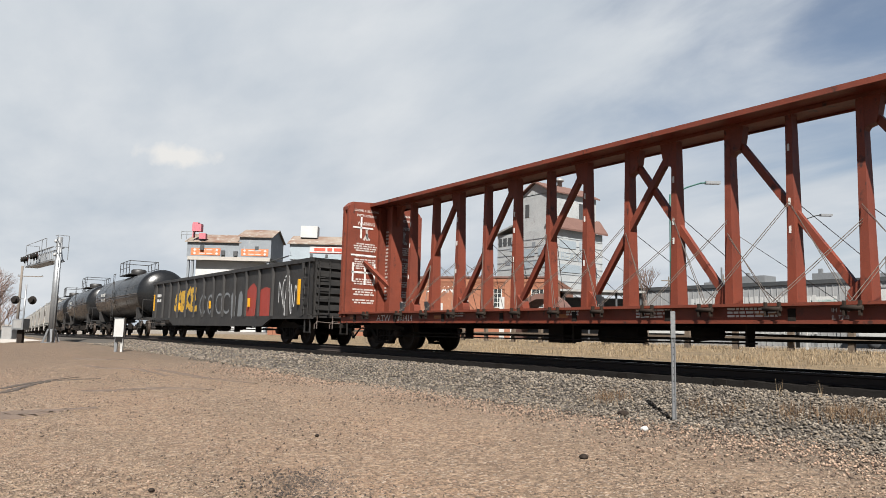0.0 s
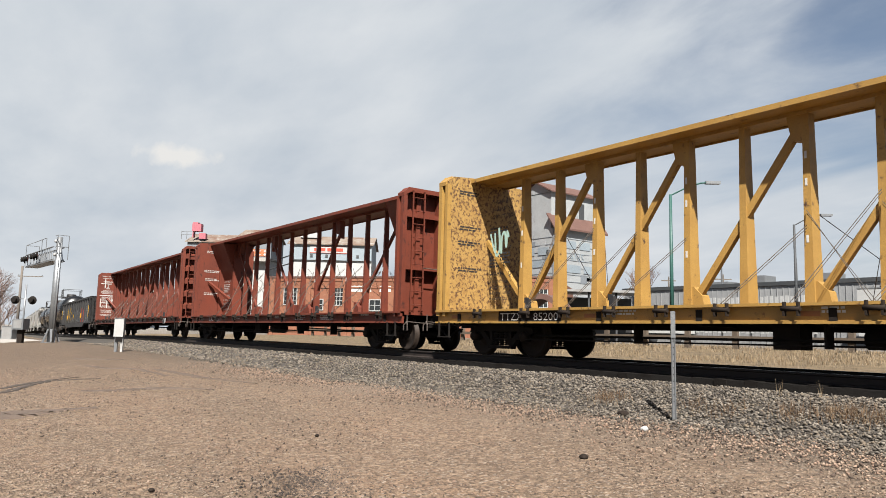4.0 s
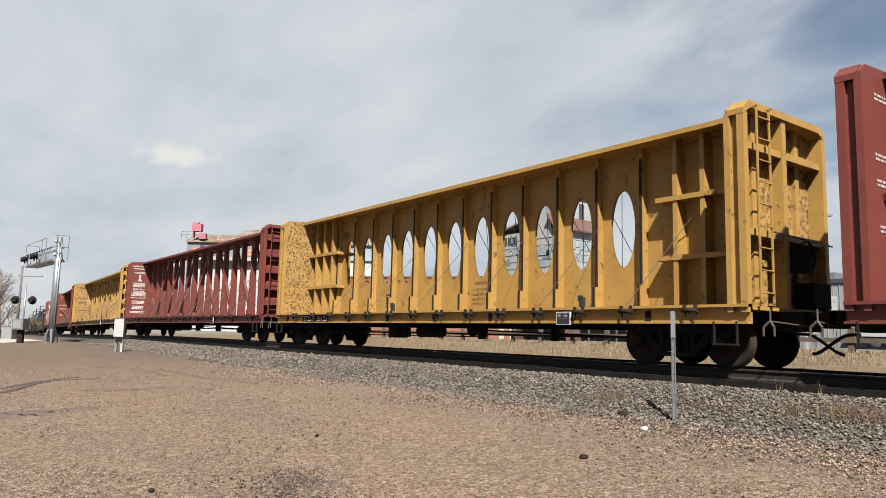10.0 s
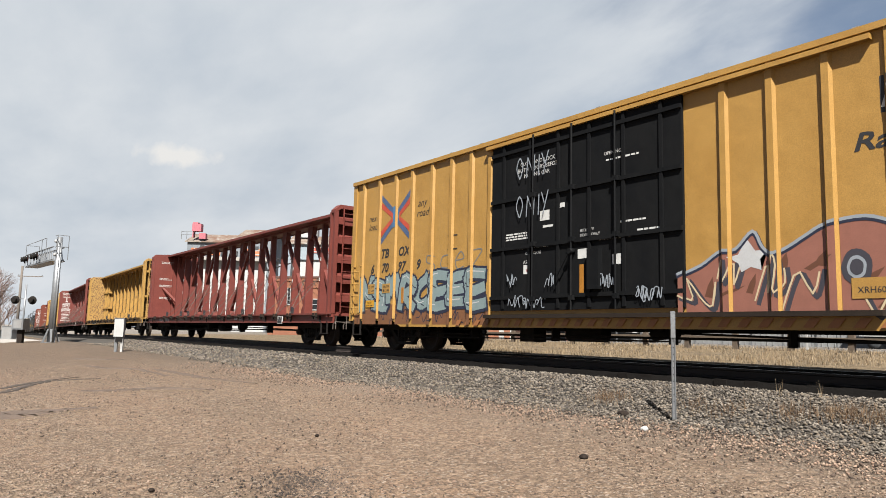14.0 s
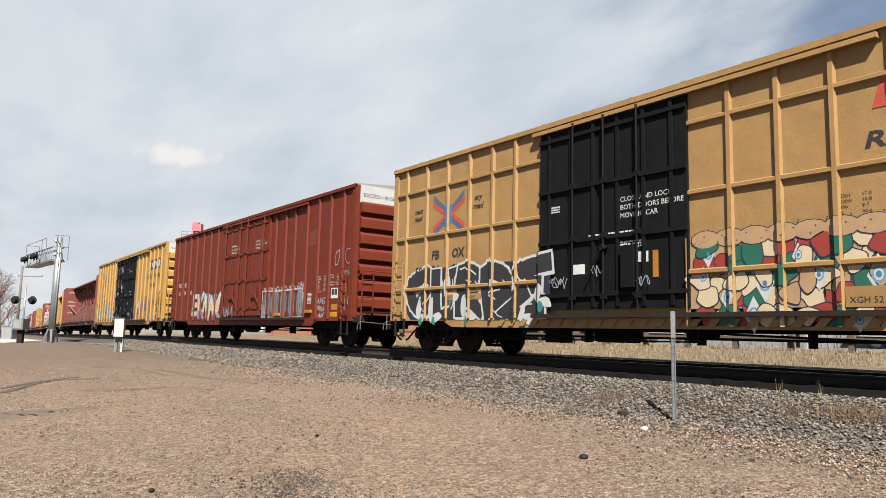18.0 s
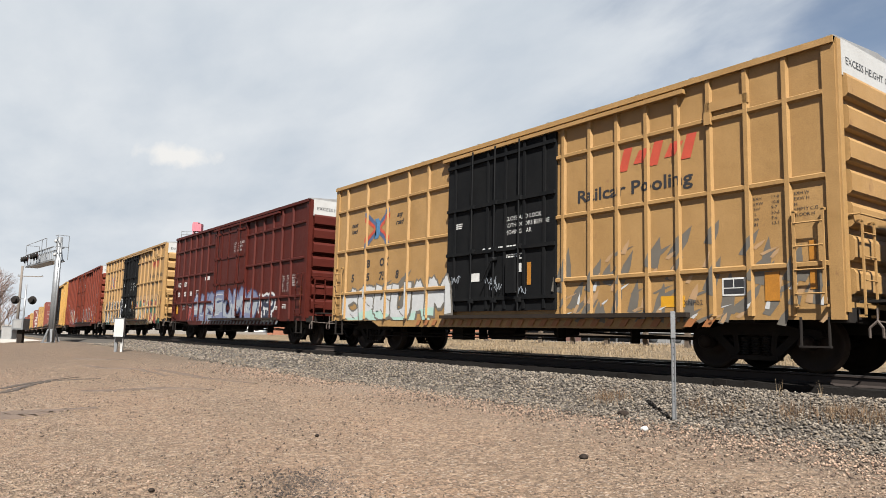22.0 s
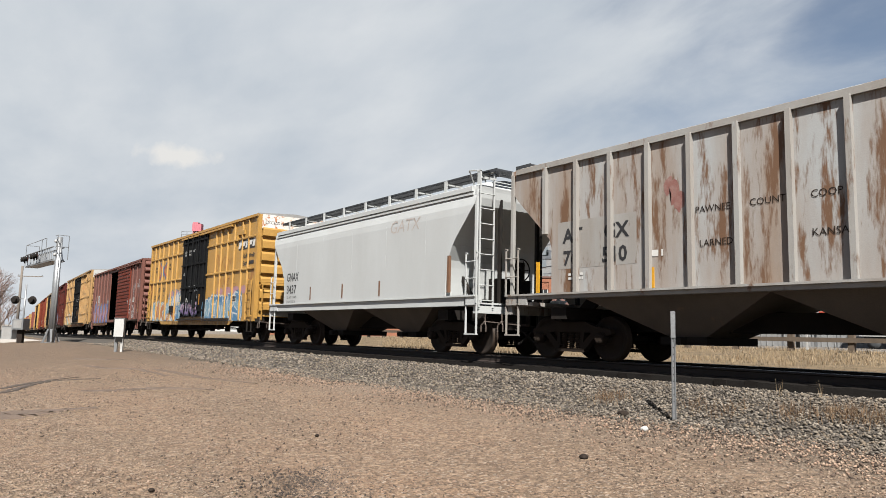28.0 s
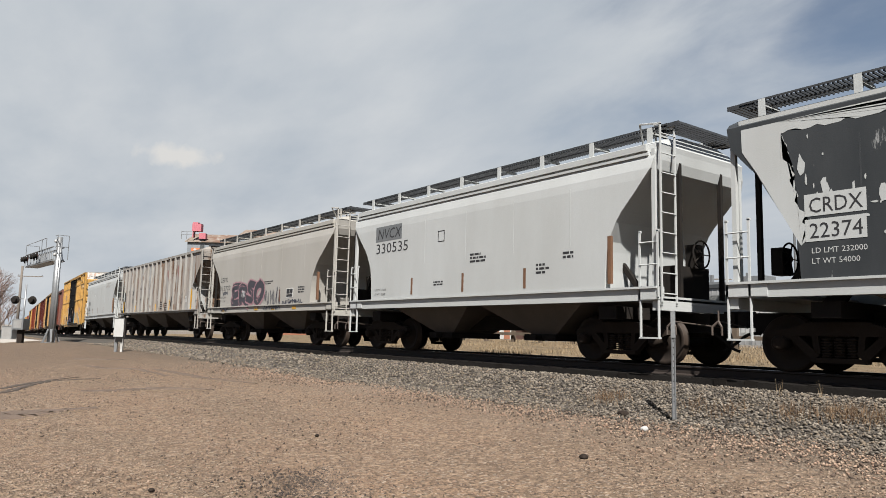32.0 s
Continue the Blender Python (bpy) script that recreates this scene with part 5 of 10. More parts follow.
    boxes("centre_sill", [(-h - 0.2, h + 0.2, -0.3, 0.3, 0.62, 0.98)], "under_black", car)
    boxes("bolster_beam", [(x - 0.22, x + 0.22, -1.4, 1.4, 0.85, 1.1) for x in (-half, half)], "under_black", car)
    sets = truck(car, -half, "under_brown") + truck(car, half, "under_brown")
    coupler(car, -h - 0.12, -1); coupler(car, h + 0.12, 1)
    place(car, front, rear, half, sets)
    return car, X


# ---- tank cars and gondola ----
def tank_car(label, colour, front, rear, radius=1.5):
    L = front - rear
    h = L / 2
    half = h - 2.3
    car = thing("tank_car", label, "tank car", "freight train")
    zc = 1.0 + radius + 0.08
    bm = bmesh.new()
    e = h - 0.9
    prof = [(-e, 0.02), (-e + 0.02, 0.5), (-e + 0.12, 0.95), (-e + 0.3, 1.3), (-e + 0.5, radius - 0.03), (-e + 0.65, radius), (e - 0.65, radius), (e - 0.5, radius - 0.03), (e - 0.3, 1.3), (e - 0.12, 0.95), (e - 0.02, 0.5), (e, 0.02)]
    lathe(bm, prof, 40, "x", (0, 0, zc))
    part("tank", bm, colour, car)
    for x in (-e * 0.5, 0.0, e * 0.5):
        bm = bmesh.new()
        lathe(bm, [(x - 0.06, radius - 0.02), (x - 0.06, radius + 0.008), (x + 0.06, radius + 0.008), (x + 0.06, radius - 0.02)], 40, "x", (0, 0, zc))
        part("weld_band", bm, colour, car)
    for k in (-1, 1):
        a = k * h
        boxes("end_frame", [(min(a, a - k * 3.0), max(a, a - k * 3.0), -0.35, 0.35, 0.62, 1.08), (min(a, a - k * 0.25), max(a, a - k * 0.25), -1.45, 1.45, 0.9, 1.08), (min(a, a - k * 2.0), max(a, a - k * 2.0), -1.45, -1.2, 1.0, 1.08), (min(a, a - k * 2.0), max(a, a - k * 2.0), 1.2, 1.45, 1.0, 1.08)], "car_black", car)
        bm = bmesh.new()
        prism(bm, [(-1.2, 0.95), (1.2, 0.95), (1.25, 1.7), (-1.25, 1.7)], k * half - 0.3, k * half + 0.3, "x")
        part("saddle", bm, "car_black", car)
        bm = bmesh.new()
        rod(bm, (a - k * 0.1, -1.42, 1.08), (a - k * 0.1, -1.42, 2.1), 0.022, 5); rod(bm, (a - k * 0.1, 1.42, 1.08), (a - k * 0.1, 1.42, 2.1), 0.022, 5)
        rod(bm, (a - k * 0.1, -1.42, 2.1), (a - k * 0.1, 1.42, 2.1), 0.022, 5)
        part("end_rail", bm, "car_black", car)
        stirrup(car, a - k * 0.3, -1.45, 0.45, 0.95, "car_black")
    bm = bmesh.new()
    rod(bm, (-e + 0.5, -radius - 0.06, zc - 0.05), (e - 0.5, -radius - 0.06, zc - 0.05), 0.02, 5)
    for i in range(7):
        x = -e + 0.7 + (2 * e - 1.4) * i / 6
        rod(bm, (x, -radius + 0.02, zc - 0.05), (x, -radius - 0.06, zc - 0.05), 0.016, 5)
    part("safety_rail", bm, "cable", car)
    zt = zc + radius
    boxes("top_platform", [(-1.5, 1.5, -0.95, 0.95, zt + 0.02, zt + 0.07)], "car_black", car)
    bm = bmesh.new()
    lathe(bm, [(zt - 0.05, 0.5), (zt + 0.42, 0.5), (zt + 0.48, 0.42), (zt + 0.5, 0.05)], 18, "z", (0, 0, 0))
    part("valve_dome", bm, "car_black", car)
    bm = bmesh.new()
    for y in (-0.93, 0.93):
        for x in (-1.45, -0.5, 0.5, 1.45):
            rod(bm, (x, y, zt), (x, y, zt + 0.95), 0.025, 5)
        rod(bm, (-1.45, y, zt + 0.95), (1.45, y, zt + 0.95), 0.025, 5)
        rod(bm, (-1.45, y, zt + 0.5), (1.45, y, zt + 0.5), 0.02, 5)
    for x in (-1.45, 1.45):
        rod(bm, (x, -0.93, zt + 0.95), (x, 0.93, zt + 0.95), 0.025, 5)
    part("platform_rail", bm, "car_black", car)
    ladder(car, -0.22, 0.22, -radius - 0.02, 1.0, zt + 0.05, 9, "car_black", "y", "side_ladder", 0.05)
    bars_text(-e * 0.62, -radius - 0.012, zc + 0.15, 0.22, (1.5, 1.5), "letter_white", car)
    under_gear(car, half)
    sets = truck(car, -half) + truck(car, half)
    coupler(car, -h - 0.1, -1); coupler(car, h + 0.1, 1)
    place(car, front, rear, half, sets)
    return car


def gondola(label, front, rear):
    L = front - rear
    h = L / 2
    half = h - 2.6
    car = thing("gondola_car", label, "gondola car", "freight train")
    top, y = 2.55 + 0.45, 1.45
    boxes("side_wall", [(-h, h, -y, -y + 0.05, 1.0, top)], "car_black", car)
    boxes("side_wall", [(-h, h, y - 0.05, y, 1.0, top)], "car_black", car)
    boxes("end_wall", [(-h, -h + 0.06, -y, y, 1.0, top)], "car_black", car)
    boxes("end_wall", [(h - 0.06, h, -y, y, 1.0, top)], "car_black", car)
    boxes("floor_plate", [(-h, h, -y, y, 0.95, 1.02)], "car_black", car)
    boxes("top_rail", [(-h, h, -y - 0.09, -y + 0.07, top - 0.14, top), (-h, h, y - 0.07, y + 0.09, top - 0.14, top), (-h, -h + 0.12, -y, y, top - 0.14, top), (h - 0.12, h, -y, y, top - 0.14, top)], "car_black", car)
    bm = bmesh.new()
    prism(bm, [(-h, 1.02), (-h, 0.9), (-h + 3.4, 0.9), (-h + 4.2, 0.62), (h - 4.2, 0.62), (h - 3.4, 0.9), (h, 0.9), (h, 1.02)], -y - 0.05, -y + 0.05)
    part("side_sill", bm, "car_black", car)
    n = 15
    for i in range(n):
        x = -h + 0.75 + (L - 1.5) * i / (n - 1)
        bm = bmesh.new()
        prism(bm, [(x - 0.09, -y + 0.01), (x - 0.06, -y - 0.085), (x + 0.06, -y - 0.085), (x + 0.09, -y + 0.01)], 1.0, top - 0.12, "z")
        part("rib", bm, "car_black", car)
    for i in range(6):
        z = 1.2 + i * 0.29
        boxes("end_rib", [(h - 0.02, h + 0.06, -y + 0.1, y - 0.1, z, z + 0.14)], "car_black", car)
    ladder(car, h - 0.6, h - 0.2, -y - 0.02, 1.05, top - 0.15, 5, "car_black")
    ladder(car, -1.3, -0.9, h + 0.05, 1.05, top - 0.15, 5, "car_black", "x", "end_ladder")
    for x in (-h + 0.35, h - 0.35):
        stirrup(car, x, -y, 0.45, 0.95, "car_black")
    boxes("reflector", [(-h + 0.42 + i * (L - 1.5) / 4, -h + 0.50 + i * (L - 1.5) / 4, -y - 0.09, -y - 0.003, 1.4, 2.3 if i in (0, 4) else 1.75) for i in range(5)], "reflector_yellow", car, "yellow reflective strips")
    boxes("centre_sill", [(-h - 0.3, h + 0.3, -0.3, 0.3, 0.62, 0.95)], "under_black", car)
    brake_wheel(car, h + 0.3, 0.4, 2.0)
    under_gear(car, half)
    sets = truck(car, -half) + truck(car, half)
    coupler(car, -h - 0.3, -1); coupler(car, h + 0.3, 1)
    place(car, front, rear, half, sets)
    steps, edge = [], -h
    for i in range(n):
        x = -h + 0.75 + (L - 1.5) * i / (n - 1)
        steps += [(edge, x - 0.09, -y), (x - 0.06, x + 0.06, -y - 0.085)]
        edge = x + 0.09
    steps.append((edge, h, -y))
    return car, (lambda d: d - h), steps


# ---- the cars, from the front of the train to its end ----
YEL = "yellow_new"
for i in range(9):
    hopper("distant grey covered hopper car", "hopper_cream", 152.0 + i * 17.2 + 15.6, 152.0 + i * 17.2, top=3.9, bays=3, cut=1.6, slat=0.4)
tank_car("black tank car with top platform rails", "tank_black", 149.8, 133.8)
tank_car("black tank car with top platform rails", "tank_black", 132.2, 116.2)
tank_car("glossy dark grey tank car with black end", "tank_black", 114.6, 98.0)
gon, gX, gsteps = gondola("black open-top gondola car with faded graffiti", 95.8, 75.85)
carA, XA = centrebeam("orange-red centre-beam lumber flat car, empty", "red_orange", 74.0, 51.65, 4.77, panel=0.62, shift=-0.17, seed=1)
carB, XB = centrebeam("orange-red shorter centre-beam flat car, empty", "red_orange", 49.9, 31.4, 4.75, panel=1.7, diag=False, flare=0.78, lip=0.82, post=0.58, half=7.8, pitch=1.22, start=0.0, shelves=2, stiff=(-0.05, -0.75, 0.75), seed=2)
carC, XC = centrebeam("yellow centre-beam flat car with rusty bulkhead", "yellow_beam", 29.7, 7.5, 4.73, gusset=False, shift=-0.25, bulk_mat="yellow_rusty", seed=3)
carD, XD = centrebeam("maroon-red centre-beam flat car, empty", "red_maroon", 5.8, -16.5, 4.77, gusset=False, shift=-0.03, seed=4)
carE, XE = centrebeam("yellow centre-beam flat car with oval openings in its web", "yellow_beam", -18.0, -36.8, 4.69, solid=True, shelves=2, stiff=(-0.05, -0.75, 0.75), half=7.75, lip=0.66, bulk_mat="yellow_rusty", seed=5)
carF, XF = centrebeam("maroon-red centre-beam flat car, empty", "red_maroon", -38.3, -60.6, 4.78, panel=0.62, shift=-0.12, seed=6)
carG, XG, sG, yb = boxcar("yellow sixty-foot boxcar with graffiti along its sill", YEL, -62.05, -80.7, 5.20, (0.62, 1.53, 2.41, 3.25, 4.19, 5.05, 5.85, 6.57), (12.69, 13.53, 14.42, 15.32, 16.16, 16.97, 17.83), (), (6.7, 11.9), rib_w=0.20, half=7.0, sill_bars="spray_rust")
carH, XH, sH, _ = boxcar("brick-red boxcar with small graffiti", "red_brick_car", -82.3, -101.1, 5.19, (0.7, 1.65, 2.6, 3.55, 4.5, 5.5, 6.45), (12.81, 13.69, 14.49, 15.47, 16.35, 17.21, 18.08), (), (7.42, 12.33), "red_brick_car", 0, 4, half=7.0)
carI, XI, sI, _ = boxcar("pale yellow boxcar with black door and bright graffiti", "yellow_pale", -103.35, -118.95, 5.19, (0.67, 1.61, 2.53, 3.44, 4.31, 5.11), (10.44, 11.29, 12.15, 13.0, 13.85, 14.66), (1.66, 3.07, 4.34), (5.95, 9.64), half=6.15, sill_bars="yellow_pale")
carJ, XJ, sJ, _ = boxcar("wine-red boxcar with silver-blue graffiti", "red_wine", -120.9, -136.3, 5.17, (0.49, 1.43, 2.35, 3.22, 4.08, 5.0), (10.58, 11.46, 12.36, 13.19, 14.08), (1.70, 3.04, 4.32), (6.06, 9.81), "red_wine", 0, 4, half=6.15, sill_bars="spray_grey")
carK, XK, sK, _ = boxcar("yellow boxcar with black door and pale graffiti", "yellow_pale", -138.3, -154.0, 5.20, (0.75, 1.95, 3.1, 4.2, 5.15), (10.1, 10.83, 11.53, 12.23, 12.9, 13.55, 14.24, 14.91), (1.66, 3.0, 4.3), (6.1, 9.9), half=6.15, sill_bars="spray_rust")
carL, XL, sL, _ = boxcar("faded brown boxcar with one door open and blue graffiti", "brown_faded", -155.7, -171.2, 4.64, (0.83, 1.9, 3.0, 4.15, 5.27), (13.2, 14.3), (), (8.95, 12.6), "red_brick_car", 0, 14, cap=None, end_ribs=9, half=6.15, open_door=(6.2, 8.95))
carM, XM, sM, _ = boxcar("bright yellow boxcar with black door and blue graffiti", YEL, -173.1, -188.8, 5.20, (0.88, 1.65, 2.43, 3.38, 4.26, 5.03), (10.86, 11.53, 12.32, 13.13, 14.05, 14.74), (2.95, 4.25), (6.1, 9.72), cap="white_rusty", half=6.15, sill_bars="yellow_pale")
carN, XN = hopper("white two-bay covered hopper car", "hopper_white", -190.3, -202.6, cut=1.0)
carO, XO = hopper("rust-streaked grey three-bay covered hopper car", "hopper_rusty", -203.6, -220.0, top=4.17, bays=3, ribs=16, cut=1.32, sill=1.38, low_walk=True, curve=False, frame_colour="hopper_post")
carP, XP = hopper("cream two-bay covered hopper car with purple graffiti", "hopper_cream", -221.3, -233.3, cut=1.3, half=4.3)
carQ, XQ = hopper("white two-bay covered hopper car", "hopper_white", -234.4, -245.8, cut=1.0, half=4.35)
carR, XR = hopper("dark overpainted covered hopper car with pale ends", "hopper_dark", -247.1, -258.9, cut=1.0, crown=0.0, frame_colour="hopper_white")


# ---- painted marks on the cars ----
B, W = "letter_black", "letter_white"


def spaced(words, xs, y, z, size, material, car, slant=0.0, width=None):
    for w, x in zip(words, xs):
        lettering(w, x, y, z, size, material, car, slant, width=width, bold=0.012 if size > 0.25 else 0.006)


def slab_logo(car, x, z, w, h, steps, ground, colour):
    """A company badge as plain slanted slabs in its colours."""
    if ground:
        sprayed([[(x, z), (x + w, z), (x + w, z + h), (x, z + h)]], ground, car, [(a, b, y - 0.004) for a, b, y in steps], "badge_panel", "dark badge panel with pale slabs")
    n = 5
    for i in range(n):
        a = x + w * (0.05 + i * 0.19)
        b = a + w * (0.15 if i % 2 else 0.11)
        lo, hi = (0.14, 0.86) if i % 2 == 0 else (0.3, 0.7)
        sprayed([[(a, z + h * hi), (b, z + h * hi), (b - h * 0.22, z + h * lo), (a - h * 0.22, z + h * lo)]], colour, car, [(p, q, y - 0.007) for p, q, y in steps], "badge_slab", "plain slanted slabs of a company badge")


def small_print(car, X, y, spots, material):
    for d, z, size, lens in spots:
        bars_text(X(d), y, z, size, lens, material, car)


# gondola
graffiti(gon, gsteps, gX(4.2), gX(7.7), 1.35, 2.35, 4, ("spray_gold", "spray_gold"), 31, None, 0.35, "spray_gold", "faded orange-yellow graffiti letters")
for i, d in enumerate((8.3, 9.4, 10.5, 11.4)):
    sprayed_line(gon, gsteps, [(gX(d) + 0.45 * math.cos(a * 0.42 + 0.8) + 0.3, 1.6 + 0.42 * math.sin(a * 0.42 + 0.8)) for a in range(12)], 0.10, "spray_grey", "grey looping graffiti letters")
sprayed([blob(gX(14.5), 1.55, 0.5, 0.75, random.Random(1), 10, 0.12, 0.9), blob(gX(15.9), 1.5, 0.5, 0.7, random.Random(2), 10, 0.12, 0.9)], "spray_red", gon, [(a, b, y - 0.005) for a, b, y in gsteps], label="red sprayed blocks")
sprayed([blob(gX(12.5), 1.45, 0.28, 0.6, random.Random(3), 10, 0.15, 0.9), blob(gX(13.3), 1.5, 0.25, 0.6, random.Random(4), 10, 0.12, 0.9)], "spray_grey", gon, [(a, b, y - 0.005) for a, b, y in gsteps], label="grey sprayed blocks")
sprayed_line(gon, gsteps, scrawl(gX(17.1), gX(18.6), 1.2, 2.3, random.Random(5), 5), 0.05, "spray_white", "white graffiti scrawl")
bars_text(gX(0.8), -1.456, 2.15, 0.16, (0.8, 0.8), W, gon)

# instructions on the inner faces of the front bulkheads, which face +x
def bulkhead_text(car, X, material, seed, lo=-1.22, wide=0.92):
    xf = X(0) + 0.366
    rng = random.Random(seed)
    def words(w, z, size, width):
        lettering(w, xf, lo + (wide - width) / 2, z, size, material, car, width=width, bold=0.004, face="+x")
    def lines(z, size, n):
        for i in range(n):
            w = wide * rng.uniform(0.7, 1.0)
            bars_text(xf, lo + (wide - w) / 2, z - i * size * 1.6, size, (w,), material, car, "+x")
    words("LOADING & UNLOADING", 4.38, 0.10, wide)
    words("INSTRUCTIONS", 4.22, 0.10, wide * 0.8)
    words("WARNING", 3.94, 0.15, wide * 0.72)
    bm = bmesh.new()
    for p, q in (((0.0, 0.42), (0.05, 0.0)), ((0.05, 0.22), (-0.08, 0.0)), ((0.03, 0.1), (0.15, 0.02)), ((-0.03, 0.4), (0.08, 0.34))):
        bar(bm, (xf, lo + wide / 2 + p[0], 3.45 + p[1]), (xf, lo + wide / 2 + q[0], 3.45 + q[1]), 0.07, 0.004, (1, 0, 0))
    part("emblem", bm, material, car)
    lines(3.30, 0.045, 4)
    words("SAFETY FIRST", 2.90, 0.11, wide * 0.75)
    lines(2.79, 0.045, 5)
    words("REMOVE ALL LOOSE BANDING", 2.36, 0.07, wide)
    lines(2.15, 0.045, 3)
    lines(1.82, 0.05, 3)
    lines(1.48, 0.05, 2)


for car, X, seed, mats in ((carA, XA, 1, "letter_faded"), (carB, XB, 2, "letter_faded"), (carC, XC, 3, B), (carD, XD, 4, W), (carF, XF, 6, "letter_faded")):
    if car in (carA, carD):
        bulkhead_text(car, X, mats, seed)
    else:
        rng = random.Random(seed)
        for z in (4.25, 3.3, 2.9, 2.2):
            bars_text(X(0) + 0.366, -1.05 + rng.uniform(0, 0.1), z, 0.04, [rng.uniform(0.5, 0.8) for _ in range(2)], mats, car, "+x")
    if car in (carA, carD):
        bulkhead_text(car, X, "letter_faded", seed + 10, 0.28, 0.85)
    if car in (carA, carF):                          # a column of small print on the web panel
        rng = random.Random(seed + 30)
        for i in range(20):
            bars_text(X(0.48), -0.056, 3.75 - i * 0.115, 0.06, (rng.uniform(0.28, 0.42),), "letter_faded", car)
for car, X, mats in ((carC, XC, B), (carB, XB, "letter_faded")):
    g = X(0) + 0.50
    for i, w in enumerate(("LOADING AND", "UNLOADING", "INSTRUCTIONS") if car is carC else ()):
        lettering(w, g, -0.056, 4.0 - i * 0.2, 0.13, mats, car, width=0.9)
    if car is carC:
        bars_text(g, -0.056, 3.3, 0.05, (0.7, 0.7, 0.6), mats, car)
    lettering("SAFETY FIRST", g, -0.056, 2.75, 0.12, mats, car, width=0.85)
    bars_text(g, -0.056, 2.62, 0.05, (0.8, 0.8, 0.7, 0.8, 0.6), mats, car)
    lettering("WARNING", g, -0.056, 2.05, 0.16, mats, car, width=0.85)
    for i, w in enumerate(("DO NOT MOVE CAR", "UNLESS THE CABLES", "ARE SECURED", "IN KEYSLOTS")):
        lettering(w, g, -0.056, 1.86 - i * 0.15, 0.10, mats, car, width=0.85)
# upright lattice of chalky white strokes on the first car's bulkhead
xf = XA(0) + 0.37
for y, z0, z1 in ((-0.95, 3.5, 4.2), (-1.2, 2.1, 2.7), (-0.75, 2.0, 2.75), (-0.4, 2.05, 2.7)):
    boxes("white_stroke", [(xf, xf + 0.004, y - 0.03, y + 0.03, z0, z1)], W, carA)
for y0, y1, z in ((-1.25, -0.5, 3.85), (-1.3, -0.35, 2.95), (-1.25, -0.4, 2.4)):
    boxes("white_stroke", [(xf, xf + 0.004, y0, y1, z - 0.025, z + 0.025)], W, carA)
# numbers on the deck sills
def sill_marks(car, X, mark, number, d0, d1, material, panel=None):
    y = -1.365
    if panel:
        boxes("number_panel", [(X(d0) - 0.06, X(d1) + 0.85, y - 0.004, y, 0.80, 1.04)], panel, car, "dark number panel")
        y -= 0.004
    lettering(mark, X(d0), y - 0.003, 0.83, 0.24, material, car, width=0.75)
    lettering(number, X(d1), y - 0.003, 0.83, 0.24, material, car, width=0.75)


sill_marks(carA, XA, "ATW", "303414", 2.2, 3.3, W)
sill_marks(carB, XB, "UP", "250202", 2.4, 3.2, W)
sill_marks(carC, XC, "TTZX", "85200", 2.45, 3.55, W, "under_black")
sill_marks(carD, XD, "WRWK", "120449", 2.65, 3.76, W, "under_black")
sill_marks(carE, XE, "TTZX", "86123", 2.2, 3.2, W, "under_black")
sill_marks(carF, XF, "NLSC", "73026", 2.2, 3.3, W)
for car, X in ((carA, XA), (carB, XB), (carC, XC), (carD, XD), (carF, XF)):
    for d, ls in ((5.6, (0.75, 0.7)), (9.8, (0.35, 0.35)), (11.6, (0.8, 0.8, 0.6)), (13.5, (0.9, 0.9, 0.9)), (16.2, (0.5,))):
        if X(d) < -X(0) - 2:
            bars_text(X(d), -1.366, 0.99, 0.035, ls, W, car)
    lettering("IH 11-5", X(15.2), -1.366, 0.94, 0.09, W, car)
    lettering("IL 73-0", X(15.2), -1.366, 0.83, 0.09, W, car)
for car, X, d in ((carF, XF, 18.18), (carD, XD, 16.62), (carC, XC, 15.44), (carE, XE, 14.5), (carA, XA, 19.46)):
    plate = boxes("data_plate", [(X(d), X(d + 0.40), -1.474, -1.44, 0.73, 1.0)], W, car, "white-framed black data plate hung on the sill")
    for u, v, z0, z1 in ((0.02, 0.195, 0.86, 0.985), (0.205, 0.38, 0.86, 0.985), (0.02, 0.38, 0.745, 0.85)):
        boxes("plate_panel", [(X(d + u), X(d + v), -1.478, -1.474, z0, z1)], B, plate)
    for u in (0.05, 0.23):
        boxes("plate_print", [(X(d + u), X(d + u + 0.08), -1.481, -1.478, z, z + 0.012) for z in (0.89, 0.92, 0.95)], "letter_faded", plate)
# web lettering on the oval-window car
for d, z, rows in ((3.35, 1.62, (0.45, 0.4, 0.45)), (5.75, 1.68, (0.55, 0.4, 0.55, 0.5, 0.4)), (2.6, 4.0, (0.5, 0.6, 0.5))):
    bars_text(XE(d) - 0.3, -0.034, z, 0.055, rows, B, carE)
lettering("WARNING", XE(10.0), -0.034, 1.84, 0.14, B, carE)
for i, w in enumerate(("DO NOT MOVE CAR", "UNLESS THE CABLES", "ARE SECURED", "IN KEYSLOTS")):
    lettering(w, XE(9.87), -0.034, 1.68 - i * 0.13, 0.095, B, carE)
sprayed_line(carC, [(-99, 99, -0.4)], scrawl(XC(1.0), XC(1.6), 2.5, 3.3, random.Random(9), 3), 0.06, "spray_mint", "pale green scrawl")

